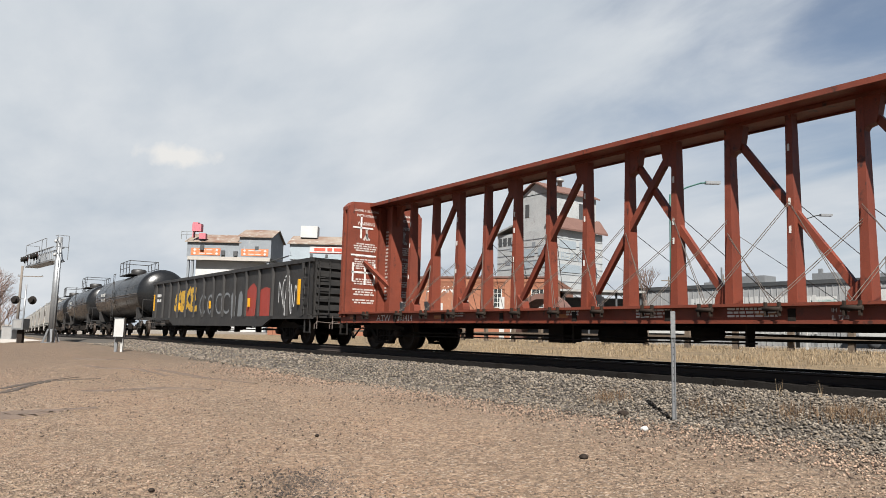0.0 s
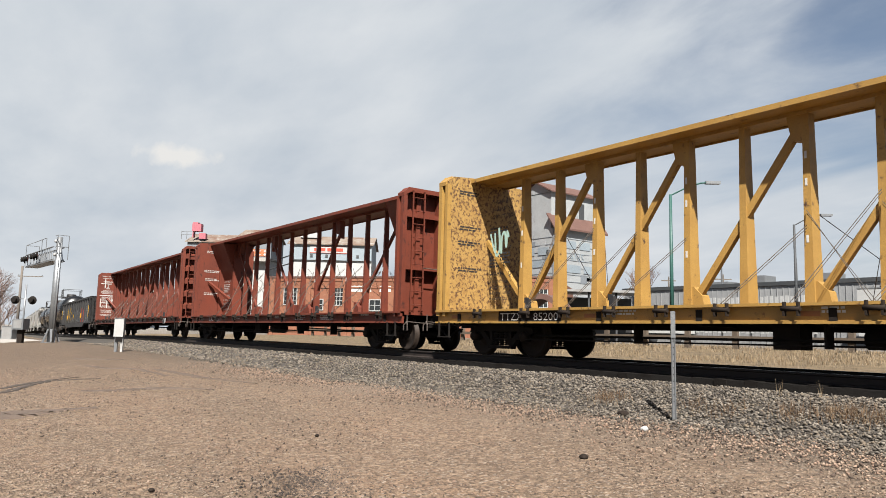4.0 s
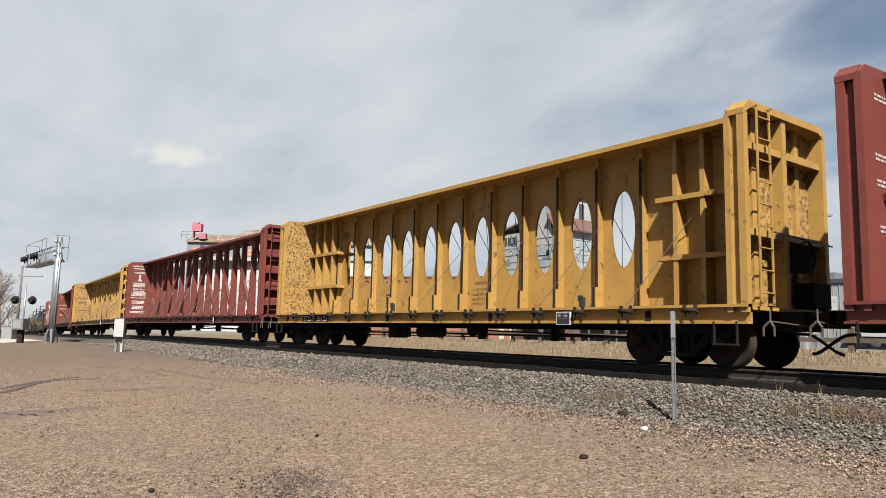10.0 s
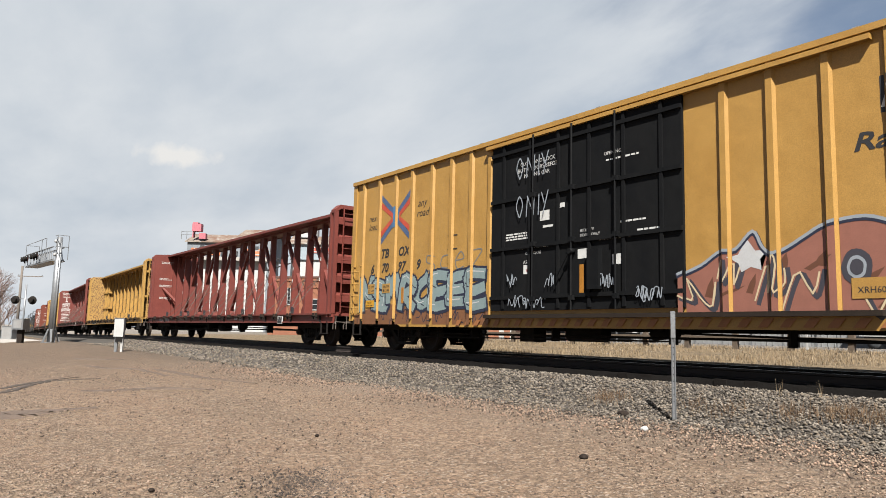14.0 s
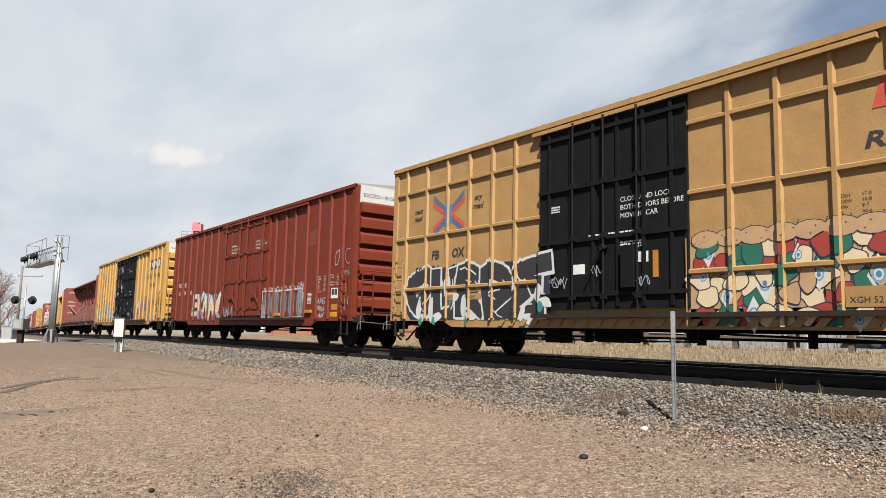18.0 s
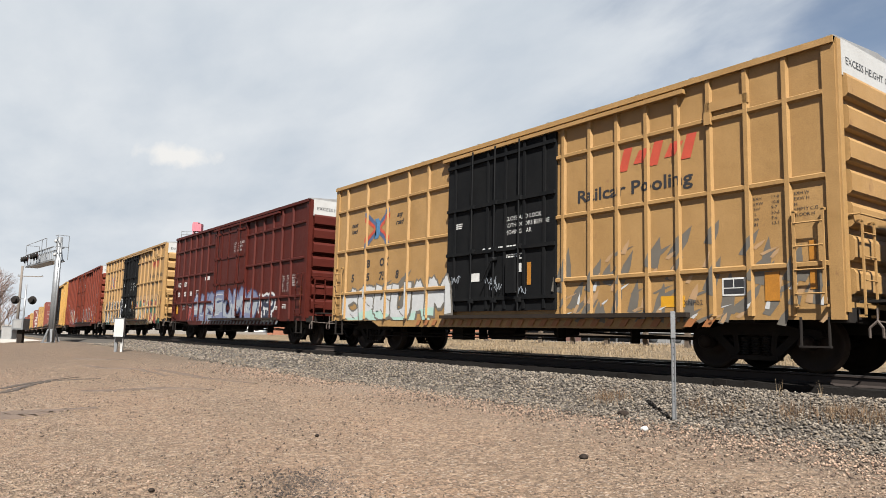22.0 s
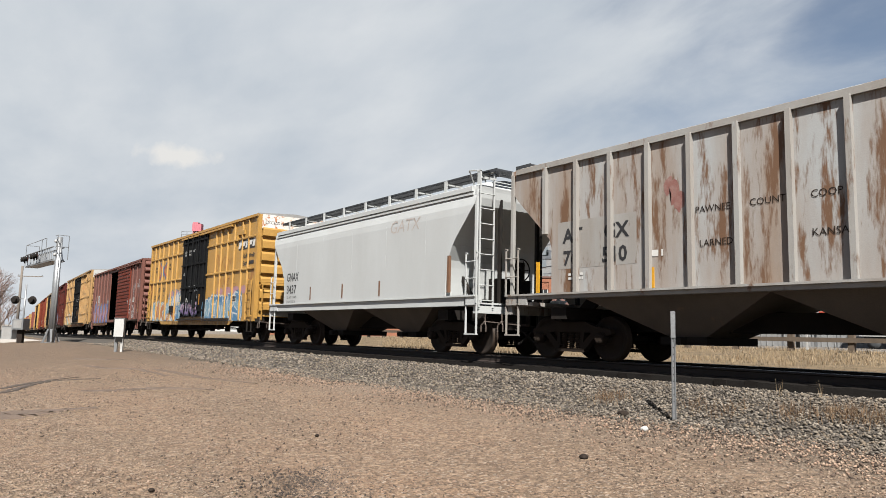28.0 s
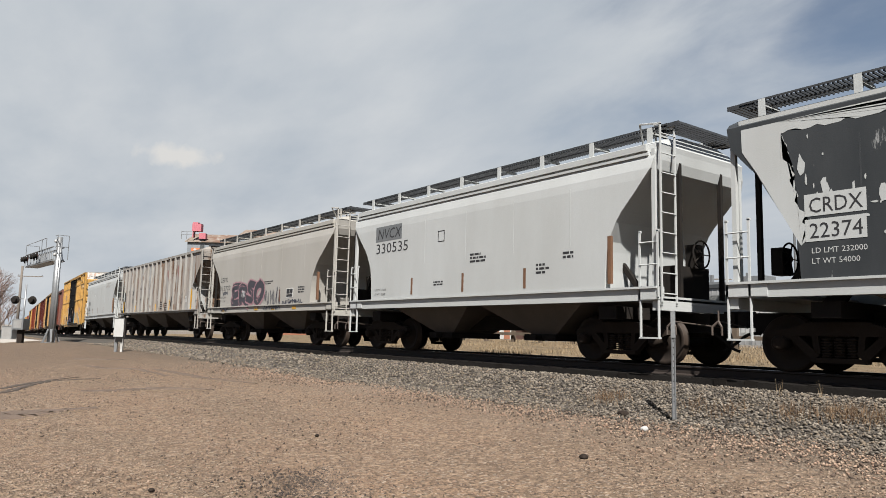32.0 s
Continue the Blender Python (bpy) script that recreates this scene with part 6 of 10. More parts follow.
# long yellow boxcar
yq = yb - 0.005
lettering("next", XG(0.92), yq, 3.78, 0.28, B, carG, 0.3); lettering("load", XG(0.92), yq, 3.52, 0.28, B, carG, 0.3)
road_badge(carG, XG(2.4), 3.78, 1.55, 1.5, sG)
lettering("any", XG(3.5), yq, 3.93, 0.30, B, carG, 0.3); lettering("road", XG(3.45), yq, 3.65, 0.30, B, carG, 0.3)
spaced(("TB", "OX"), (XG(1.66), XG(2.58)), yq, 2.64, 0.36, B, carG, 0.25)
spaced(("6", "70", "97", "9"), (XG(1.12), XG(1.72), XG(2.58), XG(3.5)), yq, 2.22, 0.36, B, carG, 0.25)
fade = [(a, b, y - 0.002) for a, b, y in sG]
sprayed([[(XG(0.25), 0.72), (XG(6.6), 0.72), (XG(6.6), 1.22), (XG(5.6), 1.35), (XG(4.7), 1.18), (XG(3.9), 1.3), (XG(3.0), 1.2), (XG(2.1), 1.32), (XG(1.2), 1.2), (XG(0.25), 1.0)]], "spray_fade", carG, fade, label="rust-red sprayed fade")
graffiti(carG, sG, XG(0.6), XG(6.5), 1.12, 2.04, 7, ("spray_ice",), 41, None, 0.25, "spray_white", "pale teal graffiti letters with dark outlines", "spray_dark", 0.36)
for k in range(7):
    sprayed_line(carG, sG, scrawl(XG(1.5 + k * 0.72), XG(2.0 + k * 0.72), 0.78, 1.12, random.Random(140 + k), 2), 0.025, "spray_dark", "dark curls below the letters")

boxes("badge_outline", [(XG(4.9), XG(5.3), yq - 0.002, yq, 2.62, 2.65), (XG(4.9), XG(5.3), yq - 0.002, yq, 2.97, 3.0)], B, carG)
hump = smooth([(XG(d), z) for d, z in ((11.8, 1.58), (12.2, 1.72), (12.56, 1.93), (12.85, 1.95), (13.16, 2.22), (13.32, 1.95), (13.48, 1.83), (13.73, 1.91), (14.0, 2.06), (14.33, 2.22), (14.88, 2.27), (15.3, 2.12), (15.61, 1.98), (16.0, 1.77), (16.2, 1.5), (16.28, 1.1))], 4)
sprayed([[(XG(11.8), 0.93)] + hump + [(XG(16.3), 0.85)]], "spray_salmon", carG, fade, label="salmon-pink graffiti figure")
sprayed_line(carG, [(a, b, y - 0.001) for a, b, y in sG], [(x, z + 0.02) for x, z in hump], 0.085, "spray_dark", "dark graffiti outline")
sprayed_line(carG, [(a, b, y - 0.003) for a, b, y in sG], [(x, z + 0.045) for x, z in hump], 0.05, "spray_silver", "pale grey graffiti outline")
for n, (d, z, w, hh) in enumerate(((11.95, 1.0, 0.7, 0.55), (12.5, 1.3, 0.6, 0.5), (13.3, 0.95, 0.4, 0.85), (13.75, 0.9, 0.6, 0.75), (14.9, 0.85, 0.9, 0.4), (15.3, 1.2, 0.6, 0.6), (15.75, 0.85, 0.5, 0.8), (16.4, 0.75, 0.7, 0.35))):
    p = scrawl(XG(d), XG(d + w), z, z + hh, random.Random(150 + n), 2)
    sprayed_line(carG, sG, p, 0.075, "spray_coal", "dark graffiti strokes")
    sprayed_line(carG, [(a, b, y - 0.002) for a, b, y in sG], [(x - 0.06, b + 0.05) for x, b in p[::2]], 0.03, "spray_cream", "pale graffiti strokes")
for r, m, k in ((0.27, "spray_coal", 1), (0.17, "spray_silver", 2), (0.12, "spray_coal", 3)):
    sprayed([blob(XG(14.74), 1.58, r * 0.8, r, random.Random(1), 20, 0.03, 0)], m, carG, [(a, b, y - 0.004 - 0.002 * k) for a, b, y in sG], label="sprayed wheel shape")
sprayed([[(XG(13.05), 2.16), (XG(12.9), 1.9), (XG(12.72), 1.86), (XG(12.9), 1.75), (XG(12.95), 1.6), (XG(13.12), 1.68), (XG(13.3), 1.62), (XG(13.28), 1.8), (XG(13.42), 1.95), (XG(13.2), 1.94)]], "spray_white", carG, [(a, b, y - 0.005) for a, b, y in sG], label="white sprayed star")
shards(carG, sG, XG(12.2), XG(16.2), 0.9, 1.7, "spray_brown", 12, 44, 0.4, "dark-red flames in the figure")
boxes("stencil_plate", [(XG(14.66), XG(15.24), yb - 0.012, yb, 1.12, 1.42)], YEL, carG)
lettering("XRH60", XG(14.74), yb - 0.015, 1.2, 0.13, B, carG, width=0.38)
slab_logo(carG, XG(15.16), 3.78, 2.52, 0.55, sG, "letter_black", W)
over_ribs("Railcar Pooling", XG(14.75), 3.28, 0.38, B, carG, sG, 0.25, width=3.05, bold=0.008)
over_ribs("Experts", XG(15.55), 2.78, 0.36, B, carG, sG, 0.25, width=1.42, bold=0.008)
for d, z, w, sd in ((17.08, 1.74, 0.62, 31), (17.1, 1.08, 0.62, 32), (18.05, 1.75, 0.3, 33)):
    sprayed_line(carG, sG, scrawl(XG(d), XG(d + w), z - 0.13, z + 0.13, random.Random(sd), 5), 0.03, "spray_dark", "black marker tag")
plate = boxes("data_plate", [(XG(17.2), XG(17.64), yb - 0.008, yb, 1.30, 1.62)], W, carG, "white-framed black data plate")
for u, v, z0, z1 in ((0.03, 0.21, 1.46, 1.59), (0.23, 0.41, 1.46, 1.59), (0.03, 0.41, 1.33, 1.44)):
    boxes("plate_panel", [(XG(17.2 + u), XG(17.2 + v), yb - 0.011, yb - 0.008, z0, z1)], B, plate)
boxes("yellow_plate", [(XG(16.35), XG(16.8), yb - 0.008, yb, 1.20, 1.43)], "reflector_yellow", carG, "yellow caution plate")
lettering("THIS CAR", XG(16.42), yb - 0.011, 1.335, 0.06, B, carG); lettering("EXCESS HEIGHT", XG(16.39), yb - 0.011, 1.245, 0.055, B, carG)
lettering("EMPTY CG", XG(17.18), yq, 1.98, 0.07, B, carG); lettering("FLOOR HT", XG(17.18), yq, 1.88, 0.07, B, carG)
bars_text(XG(16.36), yq, 2.05, 0.04, (0.35, 0.3, 0.38, 0.3, 0.36, 0.3), "spray_brown", carG)
yd = yb - 0.062
def strokes(car, X, y, x, z, w, h, lines, width, material, label):
    for ln_ in lines:
        sprayed_line(car, [(-99, 99, y)], [(X(x + a * w), z + b * h) for a, b in ln_], width, material, label)


ONLY = ([smooth([(0.10, 0), (0.0, 0.5), (0.1, 0.95), (0.2, 0.55), (0.12, 0.02)])], [[(0.32, 0.0), (0.36, 0.9), (0.55, 0.05), (0.58, 0.95)]], [[(0.72, 0.9), (0.7, 0.0)]], [[(0.8, 0.95), (0.88, 0.5)], [(1.0, 1.0), (0.84, 0.0)]])
for z in (4.0, 3.12):
    for g in ONLY:
        strokes(carG, XG, yd - 0.05, 7.6, z, 1.0, 0.5, g, 0.028, "spray_silver", "pale chalked capital letters on the door")
for words, d, z, size in (("CLOSE AND LOCK", 7.66, 4.3, 0.13), ("BOTH DOORS BEFORE", 7.58, 4.16, 0.13), ("MOVING CAR", 7.78, 4.02, 0.13), ("CLOSE THIS DOOR FIRST", 7.5, 2.40, 0.095), ("OPEN CLOSE", 7.85, 2.27, 0.085), ("ASD", 7.78, 2.06, 0.12), ("SEAL", 8.3, 1.27, 0.10),
                          ("SECURITY", 9.46, 2.62, 0.085), ("DEVICE ONLY", 9.46, 2.52, 0.085), ("OPEN THIS DOOR", 9.96, 2.40, 0.095), ("OPENING", 10.1, 4.1, 0.10)):
    lettering(words, XG(d), yd, z, size, W, carG)
for d, z, ls in ((7.2, 2.75, (0.7, 0.7, 0.8)), (10.15, 3.98, (0.8,)), (10.9, 2.5, (0.5, 0.6)), (10.5, 2.7, (0.6,))):
    bars_text(XG(d), yd, z, 0.035, ls, W, carG)
for d, z, w, h, m in ((8.31, 2.98, 0.28, 0.22, W), (9.41, 2.07, 0.3, 0.2, W), (7.8, 1.84, 0.2, 0.2, W), (10.3, 1.9, 0.22, 0.2, W), (8.9, 3.2, 0.14, 0.1, W), (8.4, 2.82, 0.3, 0.05, W)):
    boxes("sticker", [(XG(d), XG(d + w), yd - 0.004, yd, z, z + h)], m, carG, "white sticker on the door")
boxes("sticker_mark", [(XG(7.9), XG(7.98), yd - 0.007, yd - 0.004, 1.88, 1.95)], "spray_red", carG)
boxes("reflective_strip", [(XG(9.46), XG(9.58), yd - 0.006, yd, 1.35, 1.95)], "reflector_orange", carG, "orange reflective strip")
for d, z, w, n, sd in ((7.3, 1.75, 0.35, 4, 21), (8.55, 1.65, 0.25, 3, 22), (9.95, 1.6, 0.5, 6, 23), (7.4, 1.2, 1.1, 8, 24), (10.9, 1.3, 0.6, 6, 25)):
    sprayed_line(carG, [(-99, 99, yd - 0.05)], scrawl(XG(d), XG(d + w), z - 0.13, z + 0.13, random.Random(sd), n), 0.02, "spray_silver", "pale chalk scrawl on the door")
for g, d in (([[(0.9, .9), (.2, 1), (.1, .6), (.9, .4), (.8, 0), (0, .1)]], 3.95), ([[(.9, .9), (.2, .8), (.1, .2), (.9, .1)]], 4.6), ([[(.1, .5), (.9, .6), (.6, 1), (.1, .5), (.3, 0), (.9, .1)]], 5.2), ([[(.1, 1), (.9, .95), (.1, .05), (1, 0)]], 5.9)):
    sprayed_line(carG, sG, smooth([(XG(d + a * 0.42), 2.12 + b * 0.42) for a, b in g[0]]), 0.03, "spray_grey", "thin grey sprayed letters")
for d, z, w, hh in ((1.02, 1.62, 0.38, 0.28), (1.82, 1.62, 0.40, 0.26)):
    boxes("stencil_plate", [(XG(d), XG(d + w), yb - 0.019, yb, z, z + hh)], YEL, carG, "patch of clean paint behind the numbers")
for w, d, z in (("LD LMT", 1.05, 1.78), ("LT WT", 1.05, 1.66), ("206700", 1.85, 1.77), ("81300", 1.87, 1.66)):
    lettering(w, XG(d), yb - 0.022, z, 0.09, B, carG, width=0.32)
boxes("yellow_plate", [(XG(0.92), XG(1.40), yb - 0.019, yb, 1.22, 1.42)], "reflector_yellow", carG, "yellow caution plate")
lettering("THIS CAR", XG(0.99), yb - 0.022, 1.335, 0.06, B, carG); lettering("EXCESS HEIGHT", XG(0.96), yb - 0.022, 1.255, 0.055, B, carG)
boxes("reflective_strip", [(XG(2.82), XG(2.94), yb - 0.019, yb, 1.3, 1.74)], "reflector_orange", carG, "orange reflective strip")
# brick-red boxcar
graffiti(carH, sH, XH(3.4), XH(7.05), 0.84, 2.05, 5, ("spray_mauve", "spray_cream", "spray_white"), 51, None, 0.4, "spray_white", "small white, cream and mauve graffiti")
for k in range(5):
    d = 12.05 + k * 0.68
    sprayed([blob(XH(d + 0.3), 1.45, 0.26, 0.46, random.Random(k), 12, 0.06, 0.95)], "spray_grey", carH, [(a, b, y - 0.004) for a, b, y in sH], label="grey sprayed block letters")
    for u in (0.14, 0.3, 0.46):
        sprayed_line(carH, [(a, b, y - 0.002) for a, b, y in sH], [(XH(d + u), 1.02), (XH(d + u + 0.02), 1.78)], 0.035, "spray_coal", "dark upright strokes over the grey blocks")
    sprayed_line(carH, sH, smooth([(XH(d + 0.02), 1.92), (XH(d + 0.1), 2.06), (XH(d + 0.28), 1.98), (XH(d + 0.42), 2.1), (XH(d + 0.62), 1.94)]), 0.03, "spray_white", "white sprayed outline round the grey blocks")
sprayed_line(carH, sH, [(XH(11.95), 0.97), (XH(11.98), 1.95), (XH(13.5), 1.93), (XH(15.25), 1.96), (XH(15.35), 1.3), (XH(15.38), 0.96), (XH(13.4), 0.94), (XH(11.95), 0.97)], 0.045, "spray_white", "white sprayed outline round the grey blocks")
for d, z, w, hh, n, sd in ((15.2, 1.98, 0.55, 0.22, 4, 1), (15.25, 1.62, 0.6, 0.2, 5, 2), (16.75, 1.48, 0.5, 0.12, 5, 3), (16.75, 1.24, 0.5, 0.12, 5, 4), (16.8, 1.0, 0.45, 0.1, 5, 5), (18.5, 2.35, 0.4, 0.08, 6, 6), (12.3, 1.2, 0.4, 0.3, 4, 7), (15.3, 1.2, 0.35, 0.3, 4, 8), (8.0, 1.2, 1.2, 0.25, 8, 9), (18.55, 1.4, 0.4, 0.2, 5, 10)):
    sprayed_line(carH, sH, scrawl(XH(d - 0.3), XH(d - 0.3 + w), z - hh, z + hh, random.Random(60 + sd), n), 0.026, "spray_silver", "white chalk scrawl")
sprayed_line(carH, sH, [(XH(17.59), 2.62), (XH(17.54), 2.85), (XH(17.64), 3.05), (XH(17.84), 3.1), (XH(17.86), 2.9), (XH(17.74), 2.64), (XH(17.59), 2.62)], 0.03, "spray_silver", "white chalk outline")
sprayed_line(carH, sH, smooth([(XH(18.26), 2.75), (XH(18.22), 2.95), (XH(18.42), 3.1), (XH(19.0), 2.95), (XH(18.62), 2.72), (XH(18.44), 2.62), (XH(18.26), 2.75)]), 0.02, "spray_silver", "white chalk face")
for i, (a, b) in enumerate((("EXH", "17-0"), ("EXW", "10-8"), ("EW", "9-7"), ("IL", "60-9"), ("IW", "9-6"), ("IH", "13-1"), ("CU.FT.", "7571"))):
    lettering(a, XH(16.44), yb - 0.004, 2.27 - i * 0.085, 0.085, W, carH); lettering(b, XH(16.82), yb - 0.004, 2.27 - i * 0.085, 0.085, W, carH)
for i, (a, b) in enumerate((("EXH W", "8-2"), ("EXW H", "15-1"), ("H", "16-6"), ("EMPTY C.G.", "5-2"), ("FLOOR H", "3-8"))):
    lettering(a, XH(17.26), yb - 0.004, 2.28 - i * 0.08, 0.075, W, carH); lettering(b, XH(17.72), yb - 0.004, 2.28 - i * 0.08, 0.075, W, carH)
boxes("data_plate", [(XH(17.38), XH(17.82), yb - 0.006, yb, 1.55, 1.88)], W, carH, "white-framed black data plate")
for k in (0, 1):
    boxes("plate_panel", [(XH(17.42 + k * 0.2), XH(17.59 + k * 0.2), yb - 0.009, yb - 0.006, 1.66, 1.85)], B, carH)
boxes("yellow_plate", [(XH(17.41), XH(17.83), yb - 0.006, yb, 1.18, 1.36)], "reflector_orange", carH, "orange caution plate")
boxes("yellow_plate", [(XH(17.35), XH(17.81), yb - 0.006, yb, 0.96, 1.11)], "reflector_yellow", carH, "yellow caution plate")
lettering("THIS CAR", XH(17.44), yb - 0.008, 1.045, 0.055, B, carH); lettering("EXCESS HEIGHT", XH(17.38), yb - 0.008, 0.98, 0.055, B, carH)
for d, z in ((13.4, 1.02), (15.97, 1.1)):
    boxes("reflective_strip", [(XH(d - 0.36), XH(d + 0.06), yb - 0.082, yb - 0.002, z, z + 0.1)], "reflector_orange", carH, "orange reflective strip")
sprayed([[(XH(15.62), 3.4), (XH(16.16), 3.42), (XH(16.14), 3.95), (XH(15.64), 3.92)]], "red_orange", carH, [(-99, 99, yb - 0.004)], "paint_patch", "fresh repainted square")
bars_text(XH(15.67), yb - 0.004, 1.75, 0.025, (0.3,) * 9, W, carH)
for i, w in enumerate(("CLOSE AND LOCK", "BOTH DOORS BEFORE", "MOVING CAR")):
    lettering(w, XH(10.95), yb - 0.064, 3.95 - i * 0.14, 0.11, W, carH); lettering(w, XH(8.2), yb - 0.064, 3.95 - i * 0.14, 0.11, W, carH)
for a, d in (("NO", 0.95), ("KL", 1.85)):
    lettering(a, XH(d), yb - 0.004, 2.5, 0.3, W, carH)
for a, d in (("60", 0.95), ("34", 1.85), ("15", 2.8)):
    lettering(a, XH(d), yb - 0.004, 2.1, 0.3, W, carH)
# pale yellow boxcars and the bright one
def fbox_marks(car, X, steps, num, slogan_z, logo):
    y = yb - 0.005
    spaced(("next",), (X(1.02),), y, 3.72, 0.2, B, car, 0.3); spaced(("load",), (X(1.02),), y, 3.52, 0.2, B, car, 0.3)
    road_badge(car, X(2.55), 3.55, 1.3, 1.15, steps)
    spaced(("any",), (X(3.6),), y, 3.78, 0.2, B, car, 0.3); spaced(("road",), (X(3.55),), y, 3.56, 0.2, B, car, 0.3)
    spaced(("FB", "OX"), (X(1.85), X(2.72)), y, 2.42, 0.32, B, car, 0.12)
    spaced(num, (X(1.1), X(1.85), X(2.72), X(3.6))[: len(num)], y, 2.02, 0.32, B, car, 0.12)
    e0, e1, ez, p0, pz = (14.32, 14.99, 2.76, 13.73, 1.22) if car is carK else (12.2, 13.12, 2.62, 13.2, 1.62)
    for i, (a, b) in enumerate((("EXH", "17-0"), ("EXW", "10-8"), ("EW", "9-7"), ("IL", "50-6"), ("IW", "9-6"), ("IH", "13-1"))):
        lettering(a, X(e0), y, ez - i * 0.085, 0.075, B, car); lettering(b, X(e0 + 0.3), y, ez - i * 0.085, 0.075, B, car)
    for i, a in enumerate(("EXH W", "EXW H", "H", "EMPTY C.G.", "FLOOR H")):
        lettering(a, X(e1), y, ez - i * 0.085, 0.075, B, car)
    plate = boxes("data_plate", [(X(p0), X(p0 + 0.42), yb - 0.008, yb, pz, pz + 0.3)], W, car, "white-framed black data plate")
    for u, v, z0, z1 in ((0.03, 0.2, 0.14, 0.27), (0.22, 0.39, 0.14, 0.27), (0.03, 0.39, 0.03, 0.12)):
        boxes("plate_panel", [(X(p0 + u), X(p0 + v), yb - 0.011, yb - 0.008, pz + z0, pz + z1)], B, plate)
    d0 = X({carM: 6.0, carI: 5.95, carK: 6.1}[car])
    yd = yb - 0.064
    for i, w in enumerate(("CLOSE AND LOCK DOORS", "BEFORE MOVING CAR") if car is carM else ("CLOSE AND LOCK", "BOTH DOORS BEFORE", "MOVING CAR")):
        lettering(w, d0 + (0.3 if car is carM else 2.2), yd, (4.2 if car is carM else 3.1) - i * 0.16, 0.14, W, car)
    bars_text(d0 + 1.4, yd, 2.5, 0.03, (1.2,), W, car); bars_text(d0 + 0.35, yd, 3.2, 0.03, (0.25, 0.25, 0.25), W, car)
    bars_text(d0 + 2.2, yd, 2.3, 0.03, (0.6, 0.5, 0.6), W, car)
    boxes("sticker", [(d0 + 2.6, d0 + 2.85, yd - 0.004, yd, 1.9, 2.1)], W, car, "white sticker on the door")
    boxes("sticker", [(d0 + 0.9, d0 + 1.3, yd - 0.004, yd, 1.75, 1.95)], W, car, "white sticker on the door")
    boxes("reflective_strip", [(d0 + 2.95, d0 + 3.07, yd - 0.006, yd, 1.6, 2.1)], "reflector_orange", car, "orange reflective strip")
    rng = random.Random(sum(ord(c) for c in num[-1]) + len(num[0]))
    for k in range(4):
        x = d0 + rng.uniform(0.3, 3.2)
        z = rng.uniform(1.4, 2.1)
        sprayed_line(car, [(-99, 99, yd - 0.05)], scrawl(x - 0.2, x + 0.2, z - 0.1, z + 0.1, rng, 4), 0.016, "spray_silver", "pale chalk scrawl on the door")
    boxes("yellow_plate", [(X(12.5), X(13.0), yb - 0.006, yb, 1.05, 1.25)], "reflector_yellow", car, "yellow caution plate")
    boxes("vent_box", [(X(13.5), X(14.3), yb - 0.06, yb, 4.43, 4.6), (X(13.5), X(13.62), yb - 0.1, yb, 4.2, 4.43)], "yellow_pale" if car is not carM else "yellow_new", car)


fbox_marks(carI, XI, sI, ("50", "54", "85"), 0, 0)
slab_logo(carI, XI(12.75), 3.78, 1.7, 0.62, sI, None, "badge_red")
over_ribs("Railcar Pooling", XI(12.55), 3.30, 0.34, B, carI, sI, 0.2, width=2.9, bold=0.008)
over_ribs("Experts", XI(13.1), 2.88, 0.34, B, carI, sI, 0.2, width=1.35, bold=0.008)
graffiti(carI, sI, XI(0.95), XI(6.2), 0.85, 2.1, 5, ("letter_black",), 61, "spray_dark", 0.35, "spray_white", "black graffiti letters with white drips", "spray_white", 0.40)
for n, d in enumerate((1.3, 1.9, 2.6, 3.3, 4.0, 4.6, 5.3, 5.9)):
    rng = random.Random(200 + n)
    z = rng.uniform(0.85, 1.6)
    sprayed([organic(XI(d), z + 0.2, 0.13, 0.3, rng, 6, 0.4), organic(XI(d + 0.25), z, 0.22, 0.13, rng, 6, 0.4)], "spray_white", carI, [(a, b, y - 0.011) for a, b, y in sI], label="white sprayed drips")
    sprayed([organic(XI(d + 0.12), z - 0.1, 0.08, 0.12, rng, 6, 0.4)], "spray_teal", carI, [(a, b, y - 0.012) for a, b, y in sI], label="teal touches")
for d, z, w in ((2.42, 1.52, 0.55), (2.42, 1.33, 0.42), (3.38, 1.52, 0.55), (3.38, 1.33, 0.55)):
    boxes("stencil_plate", [(XI(d), XI(d + w), yb - 0.016, yb, z, z + 0.15)], "yellow_pale", carI, "patch of clean paint behind the numbers")
for w, d, z in (("LD LMT", 2.45, 1.545), ("LT WT", 2.45, 1.355), ("211900", 3.41, 1.545), ("74100", 3.44, 1.355)):
    lettering(w, XI(d), yb - 0.019, z, 0.11, B, carI)
sprayed([[(XI(9.62), 0.72), (XI(15.3), 0.72), (XI(15.3), 2.25), (XI(9.62), 2.25)]], "spray_blush", carI, [(a, b, y - 0.0015) for a, b, y in sI], label="cream sprayed ground")
camouflage(carI, sI, XI(9.75), XI(15.2), 0.76, 2.16, ("spray_green", "spray_red", "spray_cream", "spray_green", "spray_red", "spray_blush", "spray_cream"), 62, "spray_dark", 0.21, 0.0, "green, red and cream camouflage graffiti with dark outlines")
